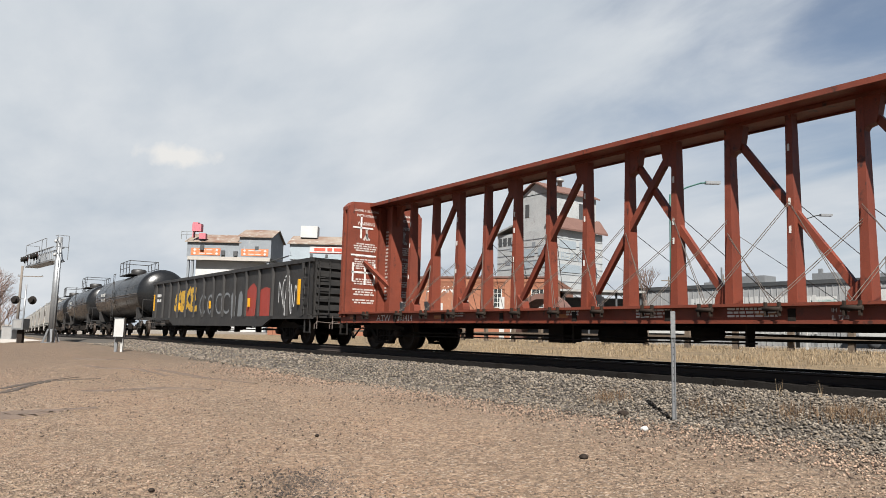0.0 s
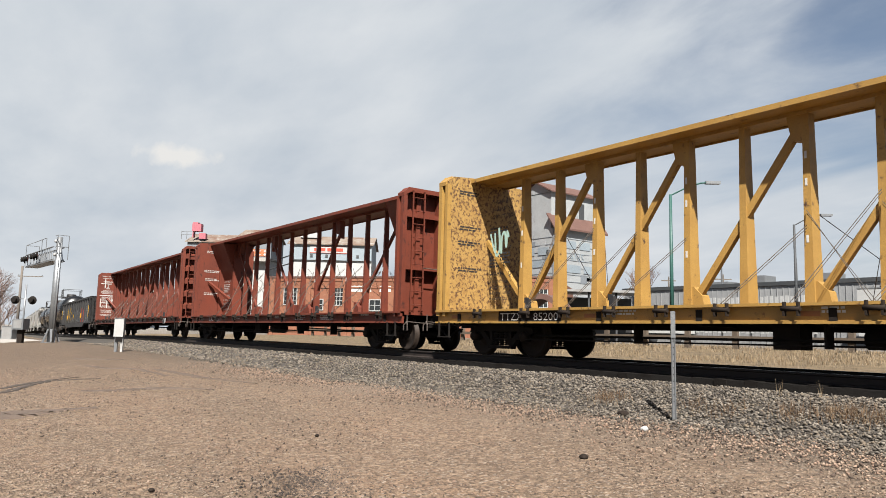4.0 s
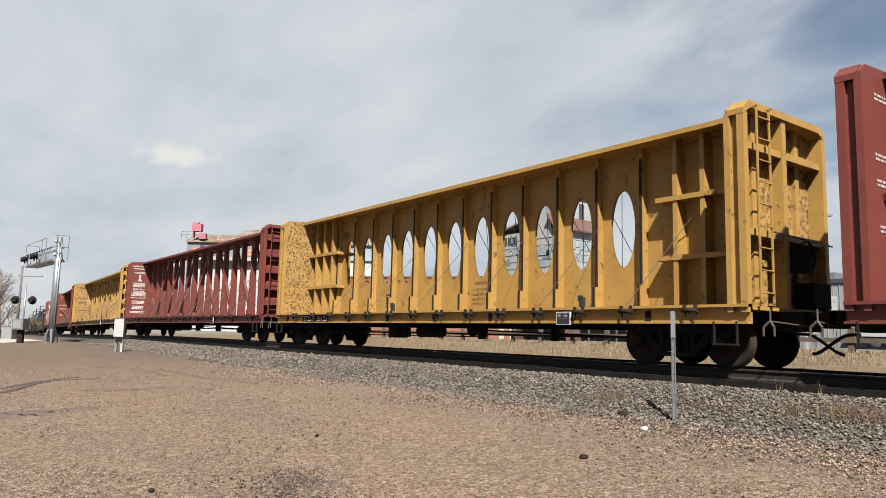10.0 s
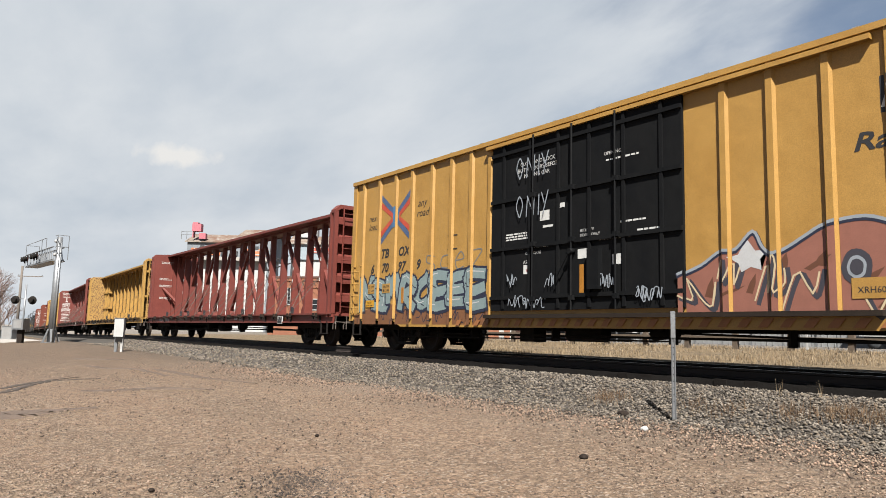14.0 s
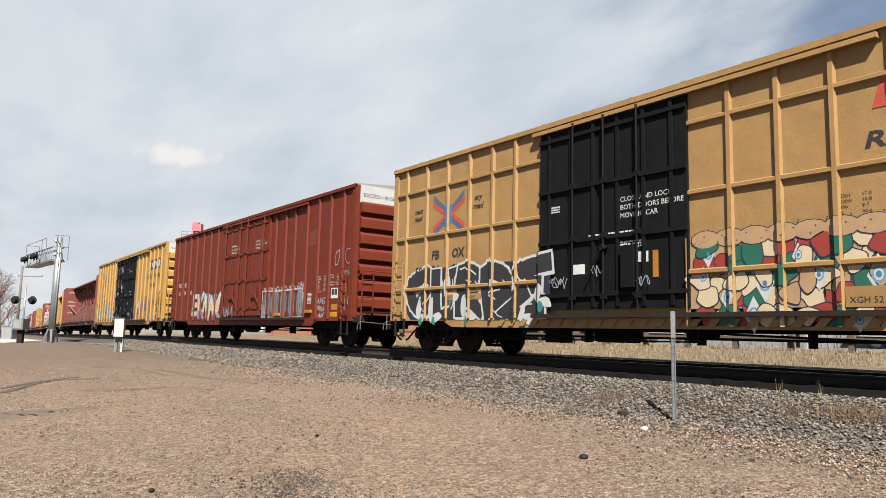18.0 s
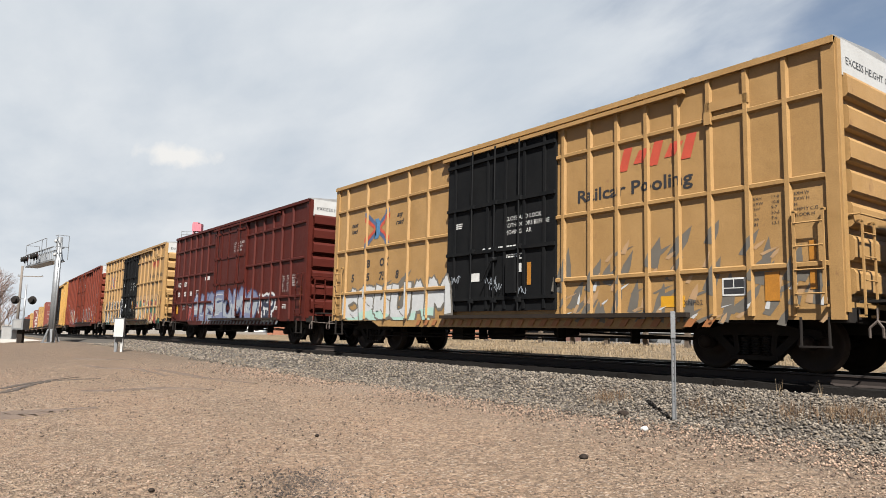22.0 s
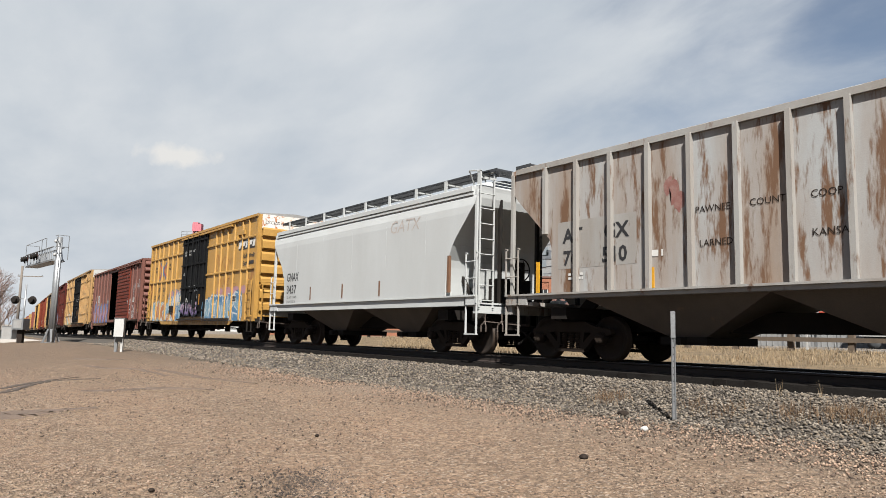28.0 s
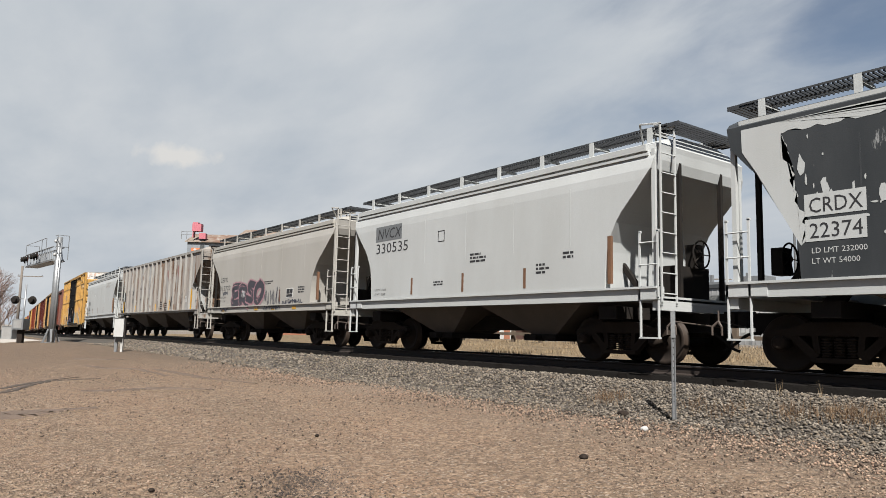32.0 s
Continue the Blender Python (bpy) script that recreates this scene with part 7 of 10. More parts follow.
for n, (d, z) in enumerate(((9.9, 1.55), (10.35, 1.2), (11.0, 1.4), (11.55, 1.82), (11.85, 1.5), (12.68, 1.46), (13.4, 1.2), (10.0, 1.95), (10.8, 0.9), (12.4, 0.82), (14.2, 1.6))):
    lift = lambda k: [(a, b, y - 0.010 - 0.001 * k) for a, b, y in sI]
    w = 0.10 + 0.03 * (n % 3)
    sprayed([[(XI(d), z + w * 1.9), (XI(d + w), z + 0.02), (XI(d), z - w * 1.9), (XI(d - w), z - 0.02)]], "spray_white", carI, lift(0), label="white sprayed diamonds with blue eyes")
    sprayed([blob(XI(d), z, w * 0.62, w * 0.8, random.Random(n), 14, 0.03, 0)], "spray_sky", carI, lift(1), label="blue sprayed eyes")
    sprayed([blob(XI(d), z, w * 0.42, w * 0.55, random.Random(n), 12, 0.03, 0)], "spray_white", carI, lift(2), label="white sprayed rings")
    sprayed([blob(XI(d), z, w * 0.25, w * 0.32, random.Random(n), 10, 0.03, 0)], "spray_steel", carI, lift(3), label="blue sprayed pupils")
for k, (m, r) in enumerate((("spray_dark", 1.08), ("spray_blush", 1.0))):
    sprayed([blob(XI(9.95 + i * 0.45), 2.2, 0.27 * r, 0.15 * r, random.Random(i), 14, 0.03, 0) for i in range(11)], m, carI, [(a, b, y - 0.012 - 0.001 * k) for a, b, y in sI], label="pale pink sprayed cloud edge")
sprayed([blob(XI(9.75 + 0.13 * i + 0.05 * (i % 2)), 2.14 + 0.11 * (i % 3), 0.014, 0.014, random.Random(i), 6, 0.05, 0) for i in range(36)], "spray_dark", carI, [(a, b, y - 0.0142) for a, b, y in sI], label="rows of small dark dots")
sprayed([organic(XI(14.75), 1.45, 0.45, 0.6, random.Random(8), 9, 0.1)], "spray_blush", carI, [(a, b, y - 0.0135) for a, b, y in sI], label="pink sprayed patch")
boxes("stencil_plate", [(XI(12.22), XI(12.8), yb - 0.018, yb, 1.0, 1.3)], "yellow_pale", carI)
lettering("XGH 52", XI(12.28), yb - 0.021, 1.06, 0.13, B, carI, width=0.45)
fbox_marks(carK, XK, sK, ("5", "05", "75", "8"), 0, 0)
slab_logo(carK, XK(11.6), 3.62, 1.85, 0.62, sK, None, "badge_red")
over_ribs("Railcar Pooling", XK(10.46), 3.24, 0.36, B, carK, sK, 0.0, width=2.72, bold=0.008)
shards(carK, sK, XK(0.75), XK(6.0), 1.2, 1.95, "spray_shadow", 12, 70, 0.7, "grey sprayed shadow")
graffiti(carK, sK, XK(0.8), XK(6.2), 0.82, 1.8, 5, ("spray_mint", "spray_white", "spray_white"), 71, None, 0.25, "spray_white", "white and mint graffiti letters with grey shadows", "spray_shadow", 0.38)
shards(carK, sK, XK(9.95), XK(15.4), 0.78, 2.2, "spray_shadow", 34, 72, 0.55, "faded grey sprayed flames")
shards(carK, sK, XK(9.95), XK(15.4), 0.74, 1.7, "spray_shadow", 26, 73, 0.4, "faded grey sprayed flames")
shards(carK, [(a, b, y - 0.002) for a, b, y in sK], XK(10.0), XK(15.4), 0.78, 2.1, "spray_blush", 30, 74, 0.28, "cream sprayed wisps")
shards(carK, [(a, b, y - 0.003) for a, b, y in sK], XK(10.0), XK(15.4), 0.72, 1.5, "spray_white", 16, 75, 0.2, "white sprayed wisps")
lettering("XNH52", XK(12.98), yb - 0.012, 1.08, 0.13, B, carK, width=0.38)
boxes("reflective_strip", [(XK(14.48), XK(14.72), yb - 0.012, yb, 1.12, 1.58)], "reflector_orange", carK, "wide orange reflective strip")
fbox_marks(carM, XM, sM, ("50", "42", "7", "8"), 0, 0)
slab_logo(carM, XM(13.6), 3.78, 2.0, 0.52, sM, "letter_black", W)
over_ribs("Railcar", XM(14.15), 3.42, 0.26, B, carM, sM, 0.15, bold=0.008); over_ribs("Pooling", XM(14.82), 3.42, 0.24, B, carM, sM, 0.15, bold=0.008)
over_ribs("Experts", XM(14.15), 3.12, 0.26, B, carM, sM, 0.15, bold=0.008); bars_text(XM(14.85), yb - 0.01, 3.14, 0.14, (0.5,), B, carM)
graffiti(carM, sM, XM(0.9), XM(6.2), 0.74, 1.75, 6, ("spray_steel", "spray_white", "spray_sky", "spray_ice", "spray_orange"), 81, "spray_sky", 0.4, "spray_white", "blue, white and orange graffiti letters", "spray_white", 0.38, True)
boxes("dark_plate", [(XM(4.32), XM(4.98), yb - 0.08, yb, 1.3, 1.62)], "under_black", carM, "dark plate with a pale frame")
for k in range(3):
    sprayed_line(carM, sM, scrawl(XM(0.95 + k * 0.75), XM(1.5 + k * 0.75), 1.72, 1.98, random.Random(300 + k), 3), 0.03, "spray_dark", "black marker tag")
graffiti(carM, sM, XM(4.0), XM(6.1), 1.55, 2.35, 2, ("spray_cream", "spray_white", "spray_pink"), 82, "spray_cream", 0.3, "spray_white", "cream and white graffiti letters", "spray_steel", 0.36)
graffiti(carM, sM, XM(9.85), XM(14.2), 0.75, 1.95, 6, ("spray_steel", "spray_sky", "spray_steel"), 83, "spray_steel", 0.4, "spray_white", "blue graffiti letters with white outlines", "spray_white", 0.42)
sprayed([blob(XM(11.6 + i * 0.95), 2.12, 0.4, 0.18, random.Random(i + 4), 12, 0.05, 0) for i in range(4)], "spray_pink", carM, [(a, b, y - 0.003) for a, b, y in sM], label="pink sprayed cloud edge")
sprayed_line(carM, sM, scrawl(XM(10.4), XM(12.9), 3.05, 3.75, random.Random(15), 7), 0.03, "spray_rust", "thin brown tag")
sprayed_line(carM, sM, scrawl(XM(11.3), XM(12.9), 2.3, 2.8, random.Random(16), 6), 0.03, "spray_rust", "thin brown tag")
sprayed_line(carM, sM, scrawl(XM(14.75), XM(15.6), 2.45, 3.0, random.Random(17), 5), 0.035, "spray_rust", "thin brown tag")
sprayed_line(carM, sM, scrawl(XM(0.15), XM(0.8), 2.0, 3.1, random.Random(18), 6), 0.03, "spray_rust", "thin brown tag")
graffiti(carM, [(-99, 99, yb - 0.13)], XM(6.5), XM(9.0), 1.15, 1.65, 3, ("spray_purple", "spray_mauve"), 84, None, 0.4, "spray_white", "mauve and pink graffiti over the black door", "spray_dark", 0.3)
# wine-red boxcar
spaced(("UC", "RY"), (XJ(0.66), XJ(1.66)), yq, 2.54, 0.31, W, carJ)
spaced(("30", "03", "64"), (XJ(0.70), XJ(1.70), XJ(2.60)), yq, 2.06, 0.31, W, carJ)
spaced(("213000", "73000"), (XJ(2.45), XJ(2.55)), yq, 1.62, 0.14, W, carJ); lettering("73000", XJ(2.55), yq, 1.44, 0.14, W, carJ)
lettering("LD LMT", XJ(1.6), yq, 1.52, 0.13, W, carJ); lettering("LT WT", XJ(1.62), yq, 1.36, 0.13, W, carJ)
for i, w in enumerate(("CLOSE AND LOCK", "DOOR BEFORE", "MOVING CAR")):
    lettering(w, XJ(8.42), yb - 0.064, 4.06 - i * 0.16, 0.135, W, carJ)
for i, (a, b) in enumerate((("EXH", "17-0"), ("EXW", "10-8"), ("EW", "9-7"), ("IL", "50-6"), ("IW", "9-6"), ("IH", "13-1"), ("CU. FT.", "6276"))):
    lettering(a, XJ(13.37), yq, 2.42 - i * 0.088, 0.09, W, carJ); lettering(b, XJ(13.76), yq, 2.42 - i * 0.088, 0.09, W, carJ)
for i, a in enumerate(("EXH W", "EXW H", "EW H", "EMPTY C.G.", "FLOOR H")):
    lettering(a, XJ(14.2), yq, 2.42 - i * 0.088, 0.09, W, carJ)
small_print(carJ, XJ, yq, ((12.8, 1.35, 0.03, (0.3, 0.3, 0.35)), (13.45, 1.4, 0.035, (0.3, 0.35, 0.3)), (10.1, 1.95, 0.03, (0.25, 0.25, 0.25))), W)
boxes("yellow_plate", [(XJ(0.6), XJ(0.82), yb - 0.006, yb, 1.2, 1.75)], "reflector_yellow", carJ, "yellow reflective plate")
boxes("white_tape", [(XJ(4.7), XJ(4.95), yb - 0.006, yb, 2.72, 2.86), (XJ(5.05), XJ(5.35), yb - 0.006, yb, 2.72, 2.88)], W, carJ, "strips of white tape")
boxes("plate_frame", [(XJ(3.55), XJ(3.9), yq - 0.002, yq, 2.26, 2.29), (XJ(3.55), XJ(3.9), yq - 0.002, yq, 2.0, 2.03), (XJ(3.55), XJ(3.58), yq - 0.002, yq, 2.03, 2.26), (XJ(3.87), XJ(3.9), yq - 0.002, yq, 2.03, 2.26)], W, carJ)
graffiti(carJ, sJ, XJ(3.15), XJ(11.0), 0.74, 2.0, 7, ("spray_lilac", "spray_silver", "spray_lilac"), 91, None, 0.3, "spray_white", "silver-blue graffiti letters with navy outlines", "spray_navy", 0.36)
graffiti(carJ, sJ, XJ(2.6), XJ(3.4), 0.8, 1.5, 2, ("spray_red",), 92, None, 0.5, "spray_white", "red graffiti strokes")
OZO = [[(11.32, 1.58), (11.35, 1.32), (11.6, 1.3), (11.68, 1.52), (11.5, 1.7), (11.34, 1.6)], [(11.75, 1.68), (12.05, 1.72), (11.85, 1.45), (12.15, 1.42)], [(12.3, 1.62), (12.34, 1.36), (12.6, 1.34), (12.68, 1.6), (12.48, 1.74), (12.3, 1.64)],
       [(11.72, 1.2), (11.74, 0.98), (11.98, 0.98), (12.0, 1.2)], [(12.42, 1.18), (12.2, 1.14), (12.18, 0.98), (12.48, 0.97)]]
for k, (w, m) in enumerate(((0.34, "spray_white"), (0.16, "spray_dark"))):
    sprayed([q for g in OZO for q in ribbon(smooth([(XJ(d), z) for d, z in g], 4), w)], m, carJ, [(a, b, y - 0.004 - 0.003 * k) for a, b, y in sJ], label="black rounded letters edged in white")
for k in range(9):
    sprayed_line(carJ, sJ, scrawl(XJ(3.2 + k * 0.85), XJ(3.9 + k * 0.85), 1.5, 2.1, random.Random(70 + k), 2), 0.05, "spray_red", "red sprayed flares")
# faded brown boxcar
boxes("white_square", [(XL(1.33), XL(1.72), yb - 0.008, yb, 2.36, 2.84)], W, carL, "white square behind the letters"); lettering("K", XL(1.37), yq - 0.006, 2.42, 0.46, B, carL, bold=0.012)
boxes("white_square", [(XL(2.12), XL(2.76), yb - 0.008, yb, 2.35, 2.86)], W, carL); lettering("CS", XL(2.17), yq - 0.006, 2.44, 0.44, B, carL, width=0.54, bold=0.012)
lettering("137", XL(1.26), yq, 2.12, 0.3, W, carL, width=0.42, bold=0.006); lettering("00", XL(2.3), yq, 2.14, 0.3, W, carL, width=0.34, bold=0.006)
gold = [(XL(0.85), 0.7), (XL(5.95), 0.7), (XL(5.95), 1.5), (XL(5.6), 2.0), (XL(4.9), 2.22), (XL(4.1), 2.1), (XL(3.3), 2.3), (XL(2.5), 2.16), (XL(1.7), 2.2), (XL(1.1), 2.1), (XL(0.85), 1.6)]
sprayed([gold], "spray_ochre", carL, [(a, b, y - 0.0015) for a, b, y in sL], label="faded gold sprayed ground")
graffiti(carL, sL, XL(0.98), XL(5.8), 0.74, 2.1, 4, ("spray_lilac", "spray_mauve", "spray_lilac"), 95, None, 0.3, "spray_white", "mauve graffiti letters with thick blue outlines", "spray_blue", 0.28)
for w, d, z in (("LD LMT", 1.2, 1.52), ("LT WT", 1.2, 1.36), ("156600", 2.36, 1.52), ("63400", 2.4, 1.36)):
    lettering(w, XL(d), yq - 0.016, z, 0.11, W, carL)
sprayed_line(carL, sL, scrawl(XL(5.35), XL(6.1), 1.9, 2.5, random.Random(3), 5), 0.04, "spray_silver", "pale tag")
for d, z, w, hh, s, n in ((13.75, 2.95, 0.3, 0.2, 3, 3), (14.75, 3.05, 0.28, 0.28, 4, 3), (12.7, 2.05, 0.3, 0.16, 5, 4), (13.75, 1.75, 0.42, 0.14, 6, 4), (13.75, 1.45, 0.42, 0.14, 7, 5), (13.8, 1.18, 0.42, 0.12, 8, 5), (14.85, 1.45, 0.25, 0.2, 9, 3)):
    sprayed_line(carL, sL, scrawl(XL(d) - w, XL(d) + w, z - hh, z + hh, random.Random(s), n), 0.03, "spray_white", "white spray-paint tag")
sprayed_line(carL, sL, [(XL(13.6), 2.35), (XL(13.66), 2.72)], 0.03, "spray_white", "white arrow")
sprayed_line(carL, sL, [(XL(13.52), 2.58), (XL(13.66), 2.74), (XL(13.76), 2.58)], 0.03, "spray_white", "white arrow")
sprayed([[(XL(12.85), 2.02), (XL(13.1), 2.02), (XL(13.1), 2.15), (XL(12.98), 2.22), (XL(12.85), 2.15)]], "spray_teal", carL, [(-99, 99, yb - 0.004)], label="green painted patch")
boxes("data_plate", [(XL(12.62), XL(13.1), yb - 0.006, yb, 1.55, 1.95)], W, carL, "white-framed black data plate")
for k in (0, 1):
    boxes("plate_panel", [(XL(12.66 + k * 0.21), XL(12.85 + k * 0.21), yb - 0.009, yb - 0.006, 1.64, 1.90)], B, carL)
bars_text(XL(13.45), yb - 0.004, 2.28, 0.035, (0.5, 0.5, 0.45, 0.5, 0.45), W, carL)
bars_text(XL(12.6), yb - 0.004, 1.42, 0.03, (0.5, 0.5), W, carL)
boxes("white_square", [(XL(15.5) + 0.03, XL(15.5) + 0.06, 0.75, 1.05, 3.95, 4.2)], W, carL)
# covered hoppers
lettering("GNAX", XN(1.46), -1.5675, 2.24, 0.42, B, carN, width=0.95, bold=0.008); lettering("3437", XN(1.48), -1.569, 1.80, 0.42, B, carN, width=0.78, bold=0.008)
lettering("LD LMT 232800", XN(1.5), -1.5668, 1.62, 0.12, B, carN); lettering("LT WT 53200", XN(1.5), -1.5668, 1.46, 0.12, B, carN)
lettering("GATX", XN(8.3), -1.5668, 3.3, 0.5, "letter_faded", carN, 0.2, width=1.5)
sprayed([[(XO(1.6), 1.9), (XO(3.65), 1.9), (XO(3.65), 2.9), (XO(1.6), 2.9)]], "hopper_post", carO, [(-99, 99, -1.4725)], "pale_patch", "paler patch behind the lettering")
spaced(("AT", "GX"), (XO(1.75), XO(2.85)), -1.478, 2.45, 0.42, B, carO); spaced(("76", "510"), (XO(1.75), XO(2.8)), -1.478, 1.98, 0.42, B, carO)
lettering("PAWNEE", XO(4.93), -1.478, 2.7, 0.17, "under_brown", carO); lettering("COUNTY", XO(5.95), -1.478, 2.7, 0.17, "under_brown", carO); lettering("COOP", XO(6.95), -1.478, 2.7, 0.17, "under_brown", carO)
lettering("LARNED", XO(5.0), -1.478, 2.1, 0.17, "under_brown", carO); lettering("KANSAS", XO(6.95), -1.478, 2.1, 0.17, "under_brown", carO)
lettering("X", XO(11.45), -1.478, 3.6, 0.42, "rust_letter", carO, bold=0.02); lettering("T", XO(11.48), -1.478, 3.12, 0.38, "rust_letter", carO, bold=0.02)
for d, z, w in ((9.5, 1.51, 0.42), (10.37, 1.42, 0.52)):
    panel_ = boxes("data_panel", [(XO(d), XO(d + w), -1.482, -1.47, z, z + 0.4)], "under_brown", carO, "small dark data panel")
    for k in range(3):
        boxes("panel_print", [(XO(d + 0.05), XO(d + w - 0.05), -1.485, -1.482, z + 0.06 + k * 0.11, z + 0.10 + k * 0.11)], "letter_faded", panel_)
small_print(carO, XO, -1.478, ((14.0, 2.0, 0.06, (0.3, 0.3, 0.3)), (1.9, 1.75, 0.05, (0.4, 0.4)), (8.9, 2.2, 0.05, (0.5, 0.5, 0.5, 0.5)), (3.9, 2.0, 0.12, (0.35,))), W)
for d, z1, w in ((11.2, 1.95, 0.1), (8.5, 1.8, 0.1), (3.95, 1.8, 0.1), (14.9, 2.4, 0.14), (0.95, 2.1, 0.1)):
    boxes("yellow_strip", [(XO(d), XO(d + w), -1.49, -1.47, 1.42, z1)], "reflector_yellow", carO, "yellow reflective strip")
for d, z, rows in ((12.6, 2.08, ("EXW", "EW", "CU.FT.")), (13.25, 2.12, ("10FT-71", "10FT-61", "4750"))):
    for i, w in enumerate(rows):
        lettering(w, XO(d), -1.4735, z - i * 0.2, 0.15, B, carO)
for d, z in ((10.64, 3.4), (12.45, 3.55), (4.4, 3.3)):
    sprayed([blob(XO(d) + 0.1 * k, z - 0.16 * k, 0.10, 0.2, random.Random(k + int(d)), 12, 0.35, 0.2) for k in range(3)], "faded_red", carO, [(-99, 99, -1.4722)], "paint_patch", "worn remains of red paint")
hop = [(-99, 99, -1.564)]
sprayed_line(carO, [(-99, 99, -1.48)], scrawl(XO(11.35), XO(12.0), 1.5, 2.1, random.Random(4), 5), 0.04, B, "black scrawl")
lettering("CEFX", XP(1.5), -1.5668, 2.5, 0.28, B, carP, width=0.9); lettering("312722", XP(1.5), -1.5668, 2.14, 0.28, B, carP, width=1.25)
graffiti(carP, hop, XP(3.1), XP(6.35), 1.45, 2.36, 3, ("spray_coal", "spray_coal", "spray_coal"), 97, None, 0.25, "spray_pink", "dark grey graffiti letters with pink outlines", "spray_pink", 0.36)
for d, z, w, hh, n, sd, m in ((6.45, 1.72, 1.45, 0.36, 8, 6, "spray_dark"), (8.15, 1.5, 1.6, 0.09, 9, 7, "spray_dark"), (1.9, 2.02, 0.6, 0.08, 6, 8, "spray_dark"), (1.75, 1.34, 0.95, 0.07, 7, 9, "spray_dark"), (6.4, 1.34, 1.6, 0.06, 8, 10, "spray_dark"), (4.15, 1.9, 0.35, 0.16, 4, 11, "spray_white")):
    sprayed_line(carP, [(-99, 99, -1.5668 if m == "spray_dark" else -1.576)], scrawl(XP(d), XP(d + w), z - hh, z + hh, random.Random(sd), n), 0.034, m, "looping spray-paint tag")
plate = boxes("data_plate", [(XP(8.44), XP(9.0), -1.572, -1.55, 1.66, 2.0)], W, carP, "white-framed black data plate")
for u, v, z0, z1 in ((0.03, 0.27, 1.8, 1.97), (0.29, 0.53, 1.8, 1.97), (0.03, 0.53, 1.69, 1.78)):
    boxes("plate_panel", [(XP(8.44 + u), XP(8.44 + v), -1.575, -1.572, z0, z1)], B, plate)
for d in (1.85, 5.5, 7.1, 8.95):
    boxes("yellow_strip", [(XP(d), XP(d + 0.32), -1.556, -1.54, 1.24, 1.36)], "reflector_yellow", carP, "yellow reflective strip on the sill")
small_print(carP, XP, -1.5668, ((9.4, 1.98, 0.05, (0.5, 0.5, 0.45)), (6.2, 2.3, 0.045, (1.0, 0.8))), B)
lettering("LD LMT 233000", XP(1.55), -1.5668, 1.80, 0.11, B, carP); lettering("LT WT   53000", XP(1.55), -1.5668, 1.64, 0.11, B, carP)
boxes("badge_panel", [(XQ(1.45), XQ(2.82), -1.568, -1.55, 3.12, 3.56)], "spray_grey", carQ, "grey lettering panel")
lettering("NVCX", XQ(1.53), -1.5708, 3.19, 0.42, B, carQ, 0.2, width=1.25); lettering("330535", XQ(1.46), -1.568, 2.77, 0.42, B, carQ, width=1.66)
lettering("LD LMT 233000", XQ(1.48), -1.5668, 1.68, 0.09, B, carQ); lettering("LT WT   53000", XQ(1.48), -1.568, 1.55, 0.09, B, carQ)
small_print(carQ, XQ, -1.5668, ((5.9, 2.4, 0.05, (0.4, 0.6, 0.6)), (4.4, 1.8, 0.04, (0.4, 0.4)), (8.2, 2.0, 0.05, (0.3, 0.4, 0.3)), (9.0, 2.2, 0.05, (0.3, 0.3))), B)
boxes("plate_frame", [(XQ(4.55), XQ(4.83), -1.568, -1.56, 2.86, 2.88), (XQ(4.55), XQ(4.83), -1.568, -1.56, 3.13, 3.15), (XQ(4.55), XQ(4.57), -1.568, -1.56, 2.88, 3.13), (XQ(4.81), XQ(4.83), -1.568, -1.56, 2.88, 3.13)], B, carQ)
for (w, x, z, s, wd) in (("CRDX", 1.43, 2.44, 0.33, 0.77), ("22374", 1.43, 2.05, 0.33, 0.76)):
    boxes("white_patch", [(XR(x) - 0.06, XR(x) + wd + 0.06, -1.569, -1.56, z - 0.05, z + 0.29)], "hopper_white", carR, "pale patch behind the lettering")
    lettering(w, XR(x), -1.5715, z, s, B, carR, width=wd)
lettering("LD LMT 232000", XR(1.45), -1.5668, 1.82, 0.12, "hopper_white", carR); lettering("LT WT 54000", XR(1.45), -1.568, 1.66, 0.12, "hopper_white", carR)
# pale bare end of the overpainted hopper and a band under its roof, with a ragged edge
rng = random.Random(5)
edge = [(XR(0.98 + (3.95 - z) * 0.24 + 0.07 * rng.uniform(-1, 1)), z) for z in [3.78 - i * 0.07 for i in range(26)]]
pale = [(XR(0.36), 3.98), (XR(1.05), 3.98)] + edge + [(XR(1.30), 1.95), (XR(1.0), 2.5), (XR(0.62), 3.2), (XR(0.37), 3.6)]
band = [(XR(11.4), 3.98), (XR(0.95), 3.98)] + [(XR(0.95 + i * 0.11), 3.83 - 0.06 * rng.random() - 0.10 * max(0, noise.noise((i * 0.31, 3, 1)))) for i in range(96)]
sprayed([pale, band], "hopper_white", carR, [(-99, 99, -1.5675)], "pale_end", "pale unpainted end of the side")
chips = [blob(XR(rng.uniform(1.1, 10.5)), rng.uniform(2.0, 3.7), 0.012 + 0.05 * rng.random() ** 3, 0.02 + 0.12 * rng.random() ** 3, rng, 7, 0.4, 0.3) for _ in range(150)]
sprayed(chips, "hopper_white", carR, [(-99, 99, -1.5695)], "paint_chips", "chips where the dark paint has flaked off")

